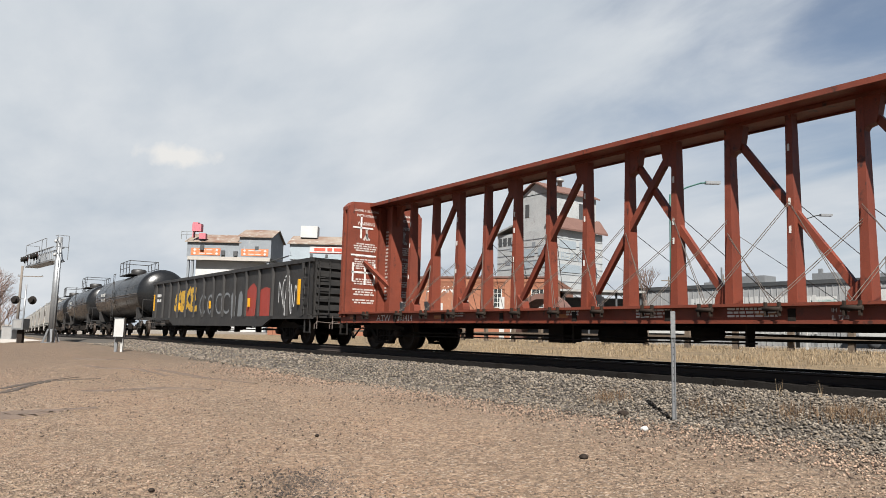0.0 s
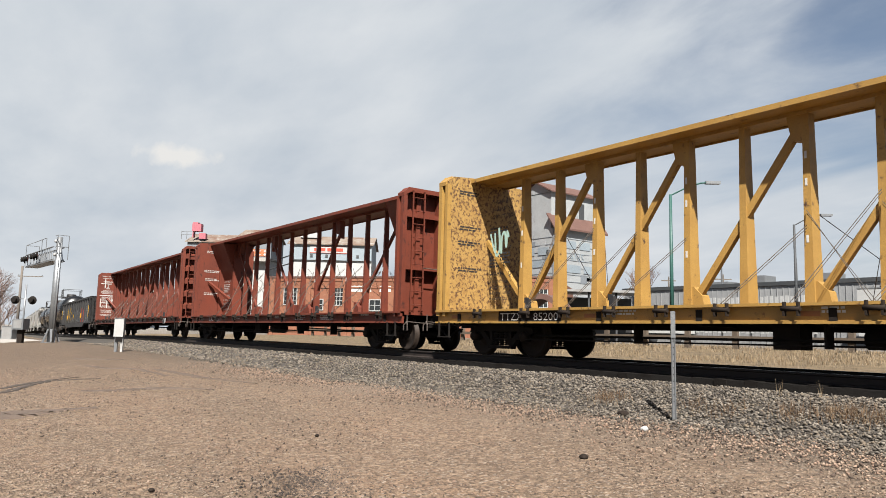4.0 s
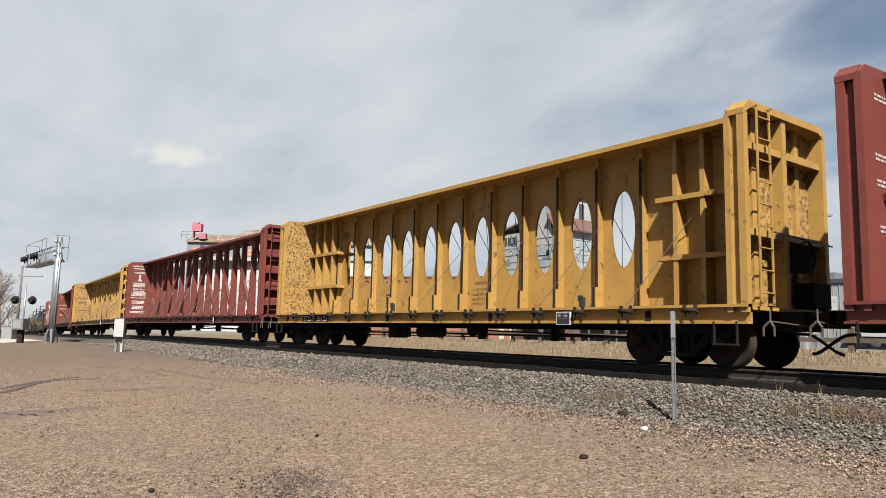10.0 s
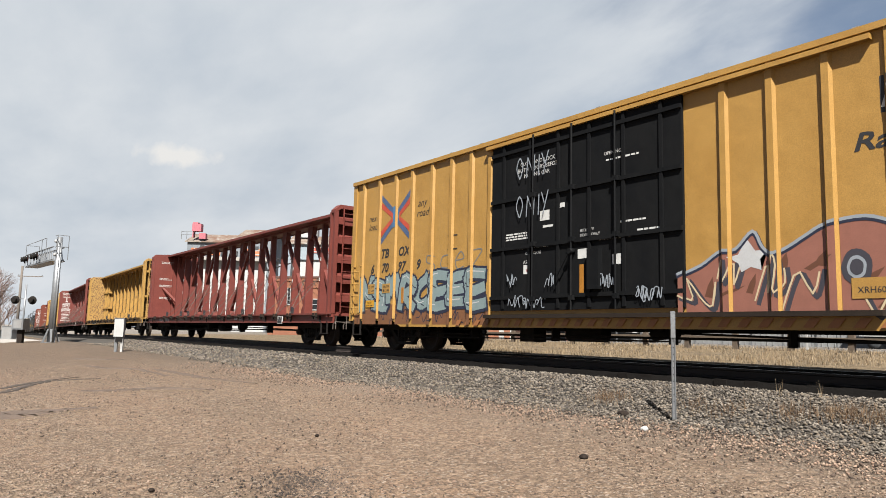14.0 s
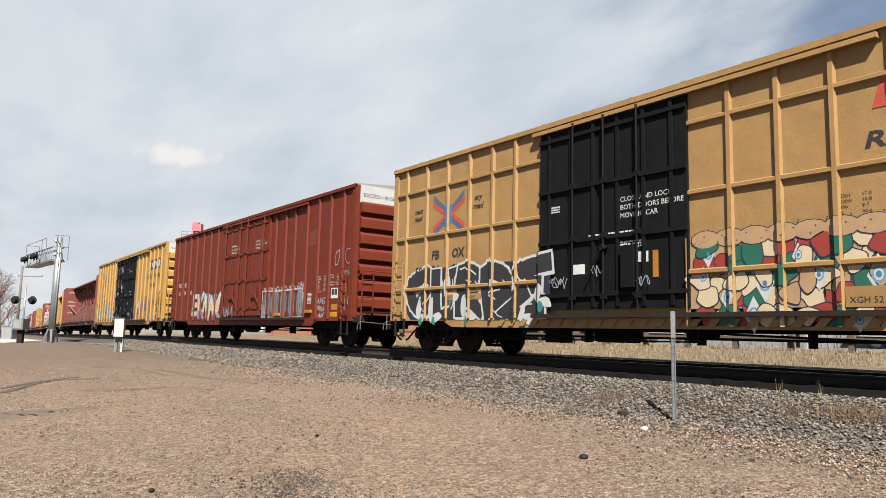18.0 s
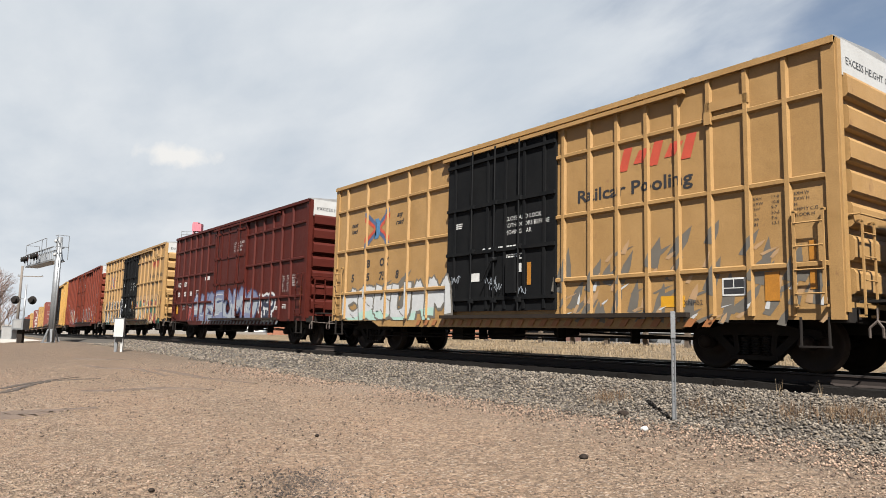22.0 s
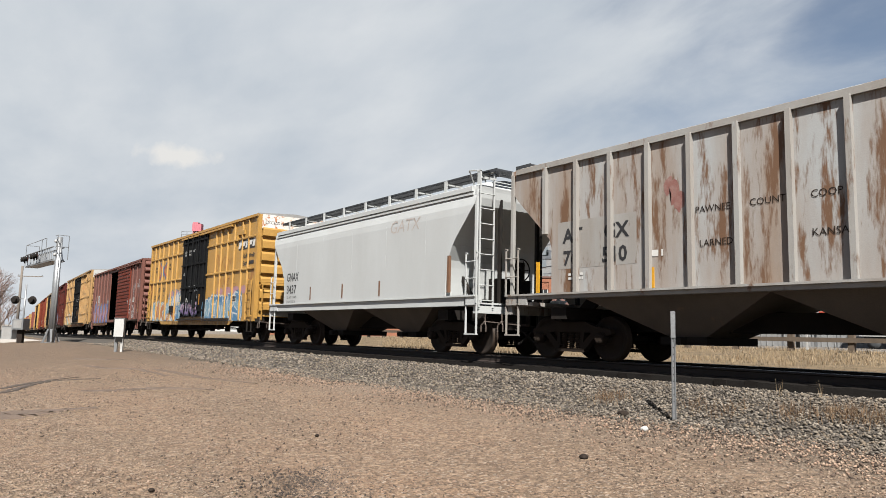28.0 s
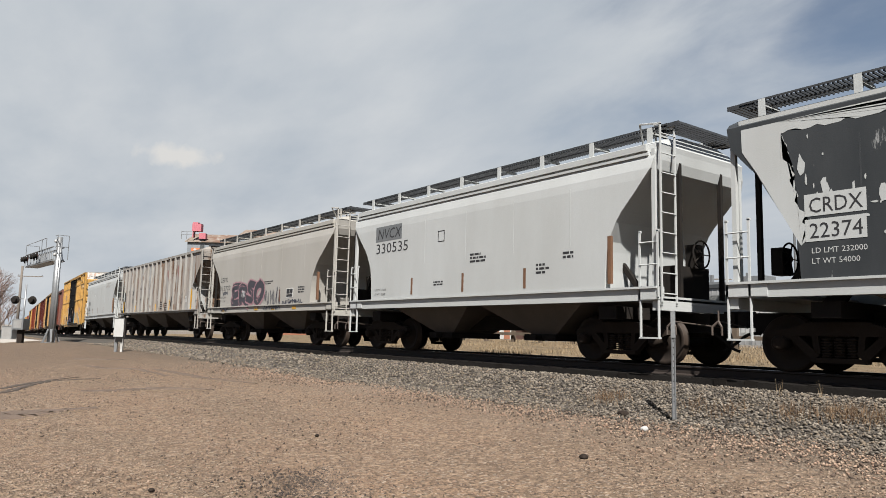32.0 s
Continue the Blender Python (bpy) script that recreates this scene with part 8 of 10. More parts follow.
# caution words on the rim of the first bulkhead, and stencils on its sheet
hA = -XA(0)
lettering("CAUTION", hA + 0.004, 0.15, 4.535, 0.11, "letter_white", carA, width=0.62, face="+x")
bars_text(hA + 0.004, -0.85, 4.58, 0.03, (0.8, 0.7), "letter_white", carA, "+x")
for z, n in ((3.35, 1), (2.45, 3)):
    bars_text(hA - 0.295, 0.2, z, 0.05 if n > 1 else 0.09, [0.75] * n, "letter_white", carA, "+x")
bars_text(hA - 0.14, 0.1, 1.55, 0.3, (0.75,), "letter_white", carA, "+x")

# ---- ground, track and bed ----
def ground_height(x, y):
    """The lot by the camera lies low; the land beyond the track is level with the rails."""
    s = -x
    near = 0.30 * min(1, max(0, (y - 2.0) / 7.0)) + 0.18 * min(1, max(0, (s - 18) / 25)) * min(1, max(0, (y + 6) / 10))
    c = on_track(min(s, 420))[0].y
    far = 0.95 + 0.35 * min(1, max(0, (y - c - 3.0) / 8.0))
    k = min(1, max(0, (y - (c + 1.5)) / 1.5))
    away = min(1, max(0, (26 - (y - c)) / 14))
    return near * (1 - k) + far * k - fall(s) * away


def make_ground():
    xs = sorted({-3000, -1500, -800, -500, -350, -250, 250, 500, 1000, 2500} | set(range(-200, 61, 4)) | {k * 0.5 for k in range(-60, 10)})
    ys = sorted({-1500, -400, -150, -60, -30, -15, 60, 90, 150, 300, 700, 1500, 3000} | set(range(-8, 41, 2)) | {k * 0.35 for k in range(0, 34)})
    bm = bmesh.new()
    g = {}
    for i, x in enumerate(xs):
        for j, y in enumerate(ys):
            z = ground_height(x, y)
            if -35 < x < 6 and -6 < y < 10:
                z += 0.022 * noise.noise((x * 0.9, y * 0.9, 0)) + 0.03 * noise.noise((x * 0.3, y * 0.3, 5))
            g[i, j] = bm.verts.new((x, y, z))
    for i in range(len(xs) - 1):
        for j in range(len(ys) - 1):
            bm.faces.new((g[i, j], g[i + 1, j], g[i + 1, j + 1], g[i, j + 1])).smooth = True
    ob = part("ground", bm, "dirt")
    tagged(ob, "tan gravelly dirt lot and dry grassland", "ground", kind="structure")


def ground_material():
    m = bpy.data.materials.new("dirt")
    m.use_nodes = True
    nd, ln = m.node_tree.nodes, m.node_tree.links
    bs = nd["Principled BSDF"]
    bs.inputs["Roughness"].default_value = 0.95
    bs.inputs["Specular IOR Level"].default_value = 0.15
    tc = nd.new("ShaderNodeTexCoord")
    def noise_tex(scale, detail=5, rough=0.6, stretch=None):
        n = nd.new("ShaderNodeTexNoise")
        n.inputs["Scale"].default_value, n.inputs["Detail"].default_value, n.inputs["Roughness"].default_value = scale, detail, rough
        if stretch:
            mp = nd.new("ShaderNodeMapping"); mp.inputs["Scale"].default_value = stretch[0]; mp.inputs["Rotation"].default_value = (0, 0, stretch[1])
            ln.new(tc.outputs["Object"], mp.inputs[0]); ln.new(mp.outputs[0], n.inputs["Vector"])
        else:
            ln.new(tc.outputs["Object"], n.inputs["Vector"])
        return n.outputs["Fac"]
    def remap(sock, a, b, lo=0.0, hi=1.0):
        r = nd.new("ShaderNodeMapRange")
        for k, v in zip(("From Min", "From Max", "To Min", "To Max"), (a, b, lo, hi)):
            r.inputs[k].default_value = v
        ln.new(sock, r.inputs[0])
        return r.outputs[0]
    def mix(f, a, b):
        k = nd.new("ShaderNodeMix"); k.data_type = "RGBA"
        ln.new(f, k.inputs["Factor"])
        for s, v in (("A", a), ("B", b)):
            if isinstance(v, tuple):
                k.inputs[s].default_value = (*v, 1)
            else:
                ln.new(v, k.inputs[s])
        return k.outputs["Result"]
    broad = noise_tex(0.28, 6, 0.62, ((0.5, 1.6, 1), 0.25))
    mid = noise_tex(2.2, 6, 0.65)
    fine = noise_tex(28, 4, 0.7)
    c = mix(remap(broad, 0.36, 0.62), (0.1917, 0.1270, 0.0840), (0.1436, 0.1035, 0.0720))
    c = mix(remap(mid, 0.45, 0.70, 0, 0.55), c, (0.2108, 0.1512, 0.1035))
    vor = nd.new("ShaderNodeTexVoronoi"); vor.inputs["Scale"].default_value = 38
    ln.new(tc.outputs["Object"], vor.inputs["Vector"])
    sep = nd.new("ShaderNodeSeparateColor"); ln.new(vor.outputs["Color"], sep.inputs[0])
    c = mix(remap(sep.outputs[0], 0.45, 1.0, 0.0, 0.85), c, (0.052, 0.037, 0.028))
    vor2 = nd.new("ShaderNodeTexVoronoi"); vor2.inputs["Scale"].default_value = 17
    ln.new(tc.outputs["Object"], vor2.inputs["Vector"])
    sep2 = nd.new("ShaderNodeSeparateColor"); ln.new(vor2.outputs["Color"], sep2.inputs[0])
    c = mix(remap(sep2.outputs[0], 0.55, 1.0, 0.0, 0.55), c, (0.07483, 0.05557, 0.04309))
    c = mix(remap(sep2.outputs[1], 0.7, 1.0, 0.0, 0.5), c, (0.2731, 0.1969, 0.1372))
    c = mix(remap(sep.outputs[1], 0.86, 0.95, 0.0, 0.6), c, (0.3062, 0.2551, 0.2041))
    gr = mix(remap(fine, 0.35, 0.65), (0.1417, 0.1156, 0.09072), (0.06577, 0.05443, 0.04423))
    tos = nd.new("ShaderNodeMath"); tos.operation = "ADD"
    tsep = nd.new("ShaderNodeSeparateXYZ"); ln.new(tc.outputs["Object"], tsep.inputs[0])
    ln.new(tsep.outputs["Y"], tos.inputs[0]); ln.new(remap(mid, 0, 1, -1.4, 1.4), tos.inputs[1])
    c = mix(remap(tos.outputs[0], 6.6, 9.3, 0, 0.85), c, gr)
    # darker trodden earth further off
    farx = nd.new("ShaderNodeMath"); farx.operation = "ADD"
    ln.new(tsep.outputs["X"], farx.inputs[0]); ln.new(remap(broad, 0, 1, -9.0, 9.0), farx.inputs[1])
    c = mix(remap(farx.outputs[0], -14, -32, 0, 0.62), c, mix(remap(mid, 0.4, 0.62), (0.0945, 0.0686, 0.0497), (0.0616, 0.0462, 0.035)))
    # land beyond the track: dry grass and pale gravel
    geo = nd.new("ShaderNodeSeparateXYZ"); ln.new(tc.outputs["Object"], geo.inputs[0])
    grass = mix(remap(mid, 0.35, 0.65), (0.15, 0.112, 0.07), (0.098, 0.073, 0.045))
    gravel = mix(remap(broad, 0.4, 0.6), (0.1392, 0.1251, 0.1093), (0.119, 0.1024, 0.0861))
    ysum = nd.new("ShaderNodeMath"); ysum.operation = "ADD"; ln.new(geo.outputs["Y"], ysum.inputs[0]); ln.new(remap(mid, 0, 1, -2.5, 2.5), ysum.inputs[1])
    beyond = mix(remap(ysum.outputs[0], 26, 31), grass, gravel)
    c = mix(remap(ysum.outputs[0], 12.5, 14.5), c, beyond)
    ln.new(c, bs.inputs["Base Color"])
    bp = nd.new("ShaderNodeBump"); bp.inputs["Strength"].default_value = 1.0; bp.inputs["Distance"].default_value = 0.04
    add = nd.new("ShaderNodeMath"); add.operation = "ADD"
    ln.new(fine, add.inputs[0]); ln.new(vor.outputs["Distance"], add.inputs[1])
    ln.new(add.outputs[0], bp.inputs["Height"]); ln.new(bp.outputs[0], bs.inputs["Normal"])
    MATS["dirt"] = m


ground_material()
make_ground()


def bed_profile(k=0.0):
    return [(-3.6, 0.16), (-3.05, 0.30), (-2.3, 0.55), (-1.75, 0.69), (-1.45, 0.725), (-1.2, 0.735), (-1.0, 0.75), (1.35, 0.80), (1.9, 0.80), (2.9, 0.92), (3.4, 0.80)]


def stone_material(name, cols, rough=0.9):
    m = bpy.data.materials.new(name)
    m.use_nodes = True
    nd, ln = m.node_tree.nodes, m.node_tree.links
    bs = nd["Principled BSDF"]
    bs.inputs["Roughness"].default_value = rough
    bs.inputs["Specular IOR Level"].default_value = 0.2
    geo = nd.new("ShaderNodeNewGeometry")
    ramp = nd.new("ShaderNodeValToRGB")
    ramp.color_ramp.interpolation = "CONSTANT"
    els = ramp.color_ramp.elements
    while len(els) < len(cols):
        els.new(0.5)
    for i, c in enumerate(cols):
        els[i].position, els[i].color = i / len(cols), (*c, 1)
    ln.new(geo.outputs["Random Per Island"], ramp.inputs[0])
    tc = nd.new("ShaderNodeTexCoord")
    n = nd.new("ShaderNodeTexNoise"); n.inputs["Scale"].default_value = 45
    ln.new(tc.outputs["Object"], n.inputs["Vector"])
    g = nd.new("ShaderNodeMapRange"); g.inputs["To Min"].default_value, g.inputs["To Max"].default_value = 0.65, 1.35
    ln.new(n.outputs["Fac"], g.inputs[0])
    ml = nd.new("ShaderNodeVectorMath"); ml.operation = "SCALE"
    ln.new(ramp.outputs[0], ml.inputs[0]); ln.new(g.outputs[0], ml.inputs["Scale"])
    ln.new(ml.outputs[0], bs.inputs["Base Color"])
    MATS[name] = m


stone_material("ballast_stone", [(0.084, 0.071, 0.056), (0.046, 0.039, 0.032), (0.112, 0.095, 0.076), (0.032, 0.027, 0.022), (0.098, 0.077, 0.056), (0.066, 0.058, 0.05), (0.142, 0.122, 0.10), (0.04, 0.034, 0.029), (0.078, 0.067, 0.055)])
stone_material("dark_stone", [(0.036, 0.0288, 0.02376), (0.0576, 0.0432, 0.03456), (0.0216, 0.018, 0.01584), (0.0864, 0.06336, 0.04824)])
stone_material("lot_stone", [(0.175, 0.118, 0.085), (0.066, 0.047, 0.036), (0.215, 0.155, 0.115), (0.165, 0.11, 0.078), (0.036, 0.027, 0.021), (0.12, 0.084, 0.062), (0.05, 0.036, 0.028), (0.19, 0.142, 0.106)])
paint("ballast_bed", (0.034, 0.0285, 0.023), (0.021, 0.018, 0.0145), 0.95, 3.0, bump=0.8, grain=22, speck=(0.055, 0.05, 0.044), speck_at=0.62)
# ties, oily bed and rail sides: shade under the cars is darkened into these colours
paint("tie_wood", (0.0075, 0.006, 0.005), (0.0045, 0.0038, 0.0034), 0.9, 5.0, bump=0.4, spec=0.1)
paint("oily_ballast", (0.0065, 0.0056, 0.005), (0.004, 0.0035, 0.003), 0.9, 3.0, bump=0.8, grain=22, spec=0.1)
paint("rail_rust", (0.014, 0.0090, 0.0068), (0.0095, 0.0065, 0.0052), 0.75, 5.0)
paint("rail_head", (0.1591, 0.1548, 0.1512), (0.1289, 0.121, 0.113), 0.25, 9.0, metal=0.9)


def sweep(profile, name, material, s0=-120, s1=420, label="", parent=None, close=False):
    """A profile of (across, height) swept along the track."""
    st = [s0, BEND_S] + [BEND_S + 6 * i for i in range(1, int((s1 - BEND_S) / 6) + 1)]
    bm = bmesh.new()
    rows = []
    for s in st:
        p, f = on_track(s)
        n = Vector((math.sin(f), math.cos(f), 0))
        rows.append([bm.verts.new((p.x + n.x * a, p.y + n.y * a, b + p.z - RAIL_Z)) for a, b in profile])
    m = len(profile)
    for r0, r1 in zip(rows, rows[1:]):
        for i in range(m if close else m - 1):
            bm.faces.new((r0[i], r0[(i + 1) % m], r1[(i + 1) % m], r1[i]))
    if close:
        bm.faces.new(rows[0]); bm.faces.new(rows[-1][::-1])
    return part(name, bm, material, parent, label)


bed = tagged(sweep(bed_profile(), "ballast_bed", "ballast_bed"), "grey crushed-stone ballast bank", "ballast", kind="structure")
# raised near-black sheet over the bed; its colour includes the train's shade
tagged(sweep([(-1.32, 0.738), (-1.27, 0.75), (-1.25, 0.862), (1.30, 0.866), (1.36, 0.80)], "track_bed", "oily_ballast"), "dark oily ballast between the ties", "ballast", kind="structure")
track = thing("railway_track", "steel rails on dark wooden ties", "track", kind="structure")
for y in (-0.7525, 0.7525):
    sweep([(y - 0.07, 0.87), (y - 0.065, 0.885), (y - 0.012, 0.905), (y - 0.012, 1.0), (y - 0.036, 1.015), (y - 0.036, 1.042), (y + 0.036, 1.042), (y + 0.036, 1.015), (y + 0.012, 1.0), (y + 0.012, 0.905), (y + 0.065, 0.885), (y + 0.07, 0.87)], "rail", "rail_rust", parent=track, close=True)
    sweep([(y - 0.034, 1.043), (y - 0.03, 1.05), (y + 0.03, 1.05), (y + 0.034, 1.043)], "rail_head", "rail_head", parent=track, close=True, label="polished running surface")



def add_ties():
    bm = bmesh.new()
    box(bm, -0.115, 0.115, -1.24, 1.30, -0.17, 0.0)
    for v in bm.verts:
        v.co.z += 0.01 * noise.noise(v.co * 9)
    me = finish(bm, "tie")
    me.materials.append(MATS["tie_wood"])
    rng = random.Random(3)
    for i in range(230):
        s = -6 + i * 0.52
        p, f = on_track(s)
        t = part("tie", me, None, track)
        t.matrix_basis = pose(p.x, p.y + rng.uniform(-0.05, 0.05), p.z - RAIL_Z + 0.872 + rng.uniform(-0.008, 0.006), 0, 0, -math.degrees(f) + rng.uniform(-1, 1))


add_ties()


def pebbles(name, material, places, label, category, plain=False):
    """Broken stones: jittered twenty-sided lumps, joined into one sheet of stuff. places: (x, y, z, size)."""
    t = (1 + 5 ** 0.5) / 2
    base = np.array([(-1, t, 0), (1, t, 0), (-1, -t, 0), (1, -t, 0), (0, -1, t), (0, 1, t), (0, -1, -t), (0, 1, -t), (t, 0, -1), (t, 0, 1), (-t, 0, -1), (-t, 0, 1)]) / 1.9
    tri = np.array([(0, 11, 5), (0, 5, 1), (0, 1, 7), (0, 7, 10), (0, 10, 11), (1, 5, 9), (5, 11, 4), (11, 10, 2), (10, 7, 6), (7, 1, 8), (3, 9, 4), (3, 4, 2), (3, 2, 6), (3, 6, 8), (3, 8, 9), (4, 9, 5), (2, 4, 11), (6, 2, 10), (8, 6, 7), (9, 8, 1)])
    if plain:                                        # eight-sided, for the smallest
        base = np.array([(1, 0, 0), (0, 1, 0), (-1, 0, 0), (0, -1, 0), (0, 0, 1), (0, 0, -1)]) * 1.05
        tri = np.array([(0, 1, 4), (1, 2, 4), (2, 3, 4), (3, 0, 4), (1, 0, 5), (2, 1, 5), (3, 2, 5), (0, 3, 5)])
    m = len(base)
    P = np.array(places)
    n = len(P)
    rs = np.random.RandomState(7)
    v = base[None] * rs.uniform(0.6, 1.35, (n, m, 1)) * rs.uniform(0.55, 1.3, (n, 1, 3)) * np.array([1, 1, 0.75])
    a = rs.uniform(0, 6.28, n)
    c, s = np.cos(a), np.sin(a)
    x = v[:, :, 0] * c[:, None] - v[:, :, 1] * s[:, None]
    y = v[:, :, 0] * s[:, None] + v[:, :, 1] * c[:, None]
    v = np.stack([x, y, v[:, :, 2]], 2) * P[:, None, 3:4] + P[:, None, :3]
    f = (tri[None] + m * np.arange(n)[:, None, None]).reshape(-1, 3)
    me = bpy.data.meshes.new(name)
    me.vertices.add(n * m); me.vertices.foreach_set("co", v.reshape(-1))
    me.loops.add(f.size); me.loops.foreach_set("vertex_index", f.reshape(-1))
    me.polygons.add(len(f)); me.polygons.foreach_set("loop_start", np.arange(0, f.size, 3)); me.polygons.foreach_set("loop_total", np.full(len(f), 3))
    me.update(calc_edges=True)
    return tagged(part(name, me, material), label, category, kind="stuff")


def bed_height(a):
    pr = bed_profile()
    return float(np.interp(a, [p[0] for p in pr], [p[1] for p in pr]))


def strew():
    rs = np.random.RandomState(11)
    out = []
    for s0, s1, n, lo, hi in ((1.5, 9, 27000, 0.012, 0.028), (9, 20, 22000, 0.015, 0.034), (20, 48, 11000, 0.026, 0.05)):
        for _ in range(n):
            s = rs.uniform(s0, s1)
            a = rs.uniform(-3.9, -1.30)
            if a < -3.2 and rs.uniform() > (a + 3.9) / 0.7 * (0.75 + 0.8 * noise.noise((s * 0.8, a, 1.0))):
                continue
            p, f = on_track(s)
            z = bed_height(a)
            out.append((p.x, p.y + a, max(z, ground_height(p.x, p.y + a)) + rs.uniform(-0.022, 0.034), rs.uniform(lo, hi)))
    for _ in range(2600):
        s, a = rs.uniform(1.5, 26), rs.choice([rs.uniform(-0.68, 0.68), rs.uniform(0.85, 2.9)])
        out.append((-s, TRACK_Y + a, bed_height(a) + rs.uniform(-0.01, 0.02), rs.uniform(0.03, 0.055)))
    pebbles("ballast_stones", "ballast_stone", out, "loose grey crushed ballast stones", "ballast")
    out = []
    for _ in range(52000):
        u = rs.uniform(0, 1) ** 1.5
        d = 5.0 + 22 * u
        a = radians(36.65) + math.atan(rs.uniform(-0.66, 0.66))
        s, y = d * math.cos(a), d * math.sin(a)
        if y > 9.3:
            continue
        k = min(1.0, max(0.0, (y - 7.2) / 1.6))
        if rs.uniform() > 0.75 + 0.6 * noise.noise((s * 0.5, y * 0.9, 4)) + 0.4 * k:
            continue
        out.append((-s, y, ground_height(-s, y) + rs.uniform(-0.006, 0.012), (0.0045 + 0.0125 * rs.uniform() ** 2) * (1 + 0.035 * max(0, d - 6)) * (1 + 0.4 * k)))
    # a dark gravelly patch near the camera
    dark = []
    for _ in range(1500):
        s, y = rs.normal(6.35, 0.42), rs.normal(3.3, 0.36)
        dark.append((-s, y, ground_height(-s, y) + 0.006, rs.uniform(0.006, 0.017)))
    pebbles("dark_gravel", "dark_stone", dark, "patch of small dark gravel on the lot", "gravel", True)
    for _ in range(9000):
        s, y = rs.uniform(1.5, 22), rs.normal(8.45, 0.6)
        out.append((-s, y, ground_height(-s, y) + 0.006, rs.uniform(0.008, 0.024)))
    pebbles("lot_gravel", "lot_stone", out, "small tan and grey gravel scattered on the lot", "gravel", True)


strew()


def blades(name, material, places, label, category, tall, wide, lean=0.5, seed=5):
    """Thin standing blades, three-cornered, joined as stuff."""
    rs = np.random.RandomState(seed)
    v, f = [], []
    for x, y, z, k in places:
        a = rs.uniform(0, 6.28)
        h = tall * k * rs.uniform(0.5, 1.15)
        b = rs.uniform(0, 6.28)
        l = lean * h * rs.uniform(0.1, 1)
        n = len(v)
        w = wide * rs.uniform(0.6, 1.3)
        v += [(x - w * math.cos(a), y - w * math.sin(a), z - 0.02), (x + w * math.cos(a), y + w * math.sin(a), z - 0.02), (x + l * math.cos(b), y + l * math.sin(b), z + h)]
        f.append((n, n + 1, n + 2))
    me = bpy.data.meshes.new(name)
    me.from_pydata(v, [], f)
    return tagged(part(name, me, material), label, category, kind="stuff")


stone_material("dry_grass", [(0.168, 0.124, 0.074), (0.128, 0.092, 0.053), (0.186, 0.144, 0.092), (0.103, 0.07, 0.04), (0.15, 0.115, 0.076)], 0.85)
stone_material("dry_weed", [(0.0679, 0.04032, 0.02174), (0.0936, 0.0589, 0.03406), (0.04961, 0.03096, 0.01858), (0.1116, 0.07704, 0.04651)], 0.85)


WEEDS = ((8.3, 9.85, 170, 0.34), (6.7, 9.95, 60, 0.25), (6.1, 9.9, 70, 0.3), (5.2, 10.0, 120, 0.3), (4.6, 10.15, 200, 0.32), (4.2, 10.1, 160, 0.3))   # along, across, count, spread


def grasses():
    rs = np.random.RandomState(23)
    pl = []
    for _ in range(22000):
        y = 15.2 + 11.5 * rs.uniform() ** 1.3
        s = rs.uniform(0.30, 1.6) * y
        if noise.noise((s * 0.35, y * 0.6, 2.0)) + 0.35 * noise.noise((s * 1.7, y * 2, 1.0)) < -0.12:
            continue
        pl.append((-s, y, ground_height(-s, y), 1.0))
    blades("dry_grass", "dry_grass", pl, "dry straw-coloured grass beyond the track", "grass", 0.13, 0.010)
    pl = []
    for s, y, n, r in WEEDS:
        for _ in range(n):
            a, b = rs.normal(0, r * 0.5), rs.normal(0, 0.14)
            gy = y + b
            z = max(bed_height(gy - TRACK_Y), ground_height(-s - a, gy))
            pl.append((-s - a, gy, z, 1.0))
    blades("dry_weeds", "dry_weed", pl, "brown dead weeds at the foot of the ballast", "weeds", 0.20, 0.006, 0.9, 9)
    pl = []
    for s, y in ((5.75, 10.75), (5.15, 10.78)):
        for _ in range(9):
            pl.append((-s + rs.normal(0, 0.02), y + rs.normal(0, 0.02), bed_height(y - TRACK_Y), 1.0))
    blades("weed_stalks", "dry_grass", pl, "pale weed stalks beside the rail", "weeds", 0.26, 0.006, 0.35, 4)


grasses()


# ---- lot details ----
def rock(x, y, size, material, label, name="rock"):
    bm = bmesh.new()
    bmesh.ops.create_icosphere(bm, subdivisions=2, radius=size)
    for v in bm.verts:
        v.co *= 1 + 0.28 * noise.noise(v.co / size * 1.7 + Vector((x, y, 0)))
        v.co.z *= 0.7
    ob = tagged(part(name, bm, material), label, "stone")
    ob.location = (x, y, max(ground_height(x, y), bed_height(y - TRACK_Y) if y > 8.9 else -9) + size * 0.35)
    return ob


rock(-7.45, 9.15, 0.10, "under_brown", "dark lump of stone at the foot of the ballast")
rock(-6.35, 8.25, 0.055, "white_paint", "pale stone on the gravel")
rock(-5.55, 6.15, 0.05, "under_brown", "dark clod of earth on the dirt lot")
rock(-8.85, 4.55, 0.03, "under_brown", "small dark stone on the dirt lot")
rock(-7.05, 1.95, 0.03, "under_brown", "small dark stone on the dirt lot")


def lot_height(x, y):
    return ground_height(x, y) + 0.022 * noise.noise((x * 0.9, y * 0.9, 0)) + 0.03 * noise.noise((x * 0.3, y * 0.3, 5))


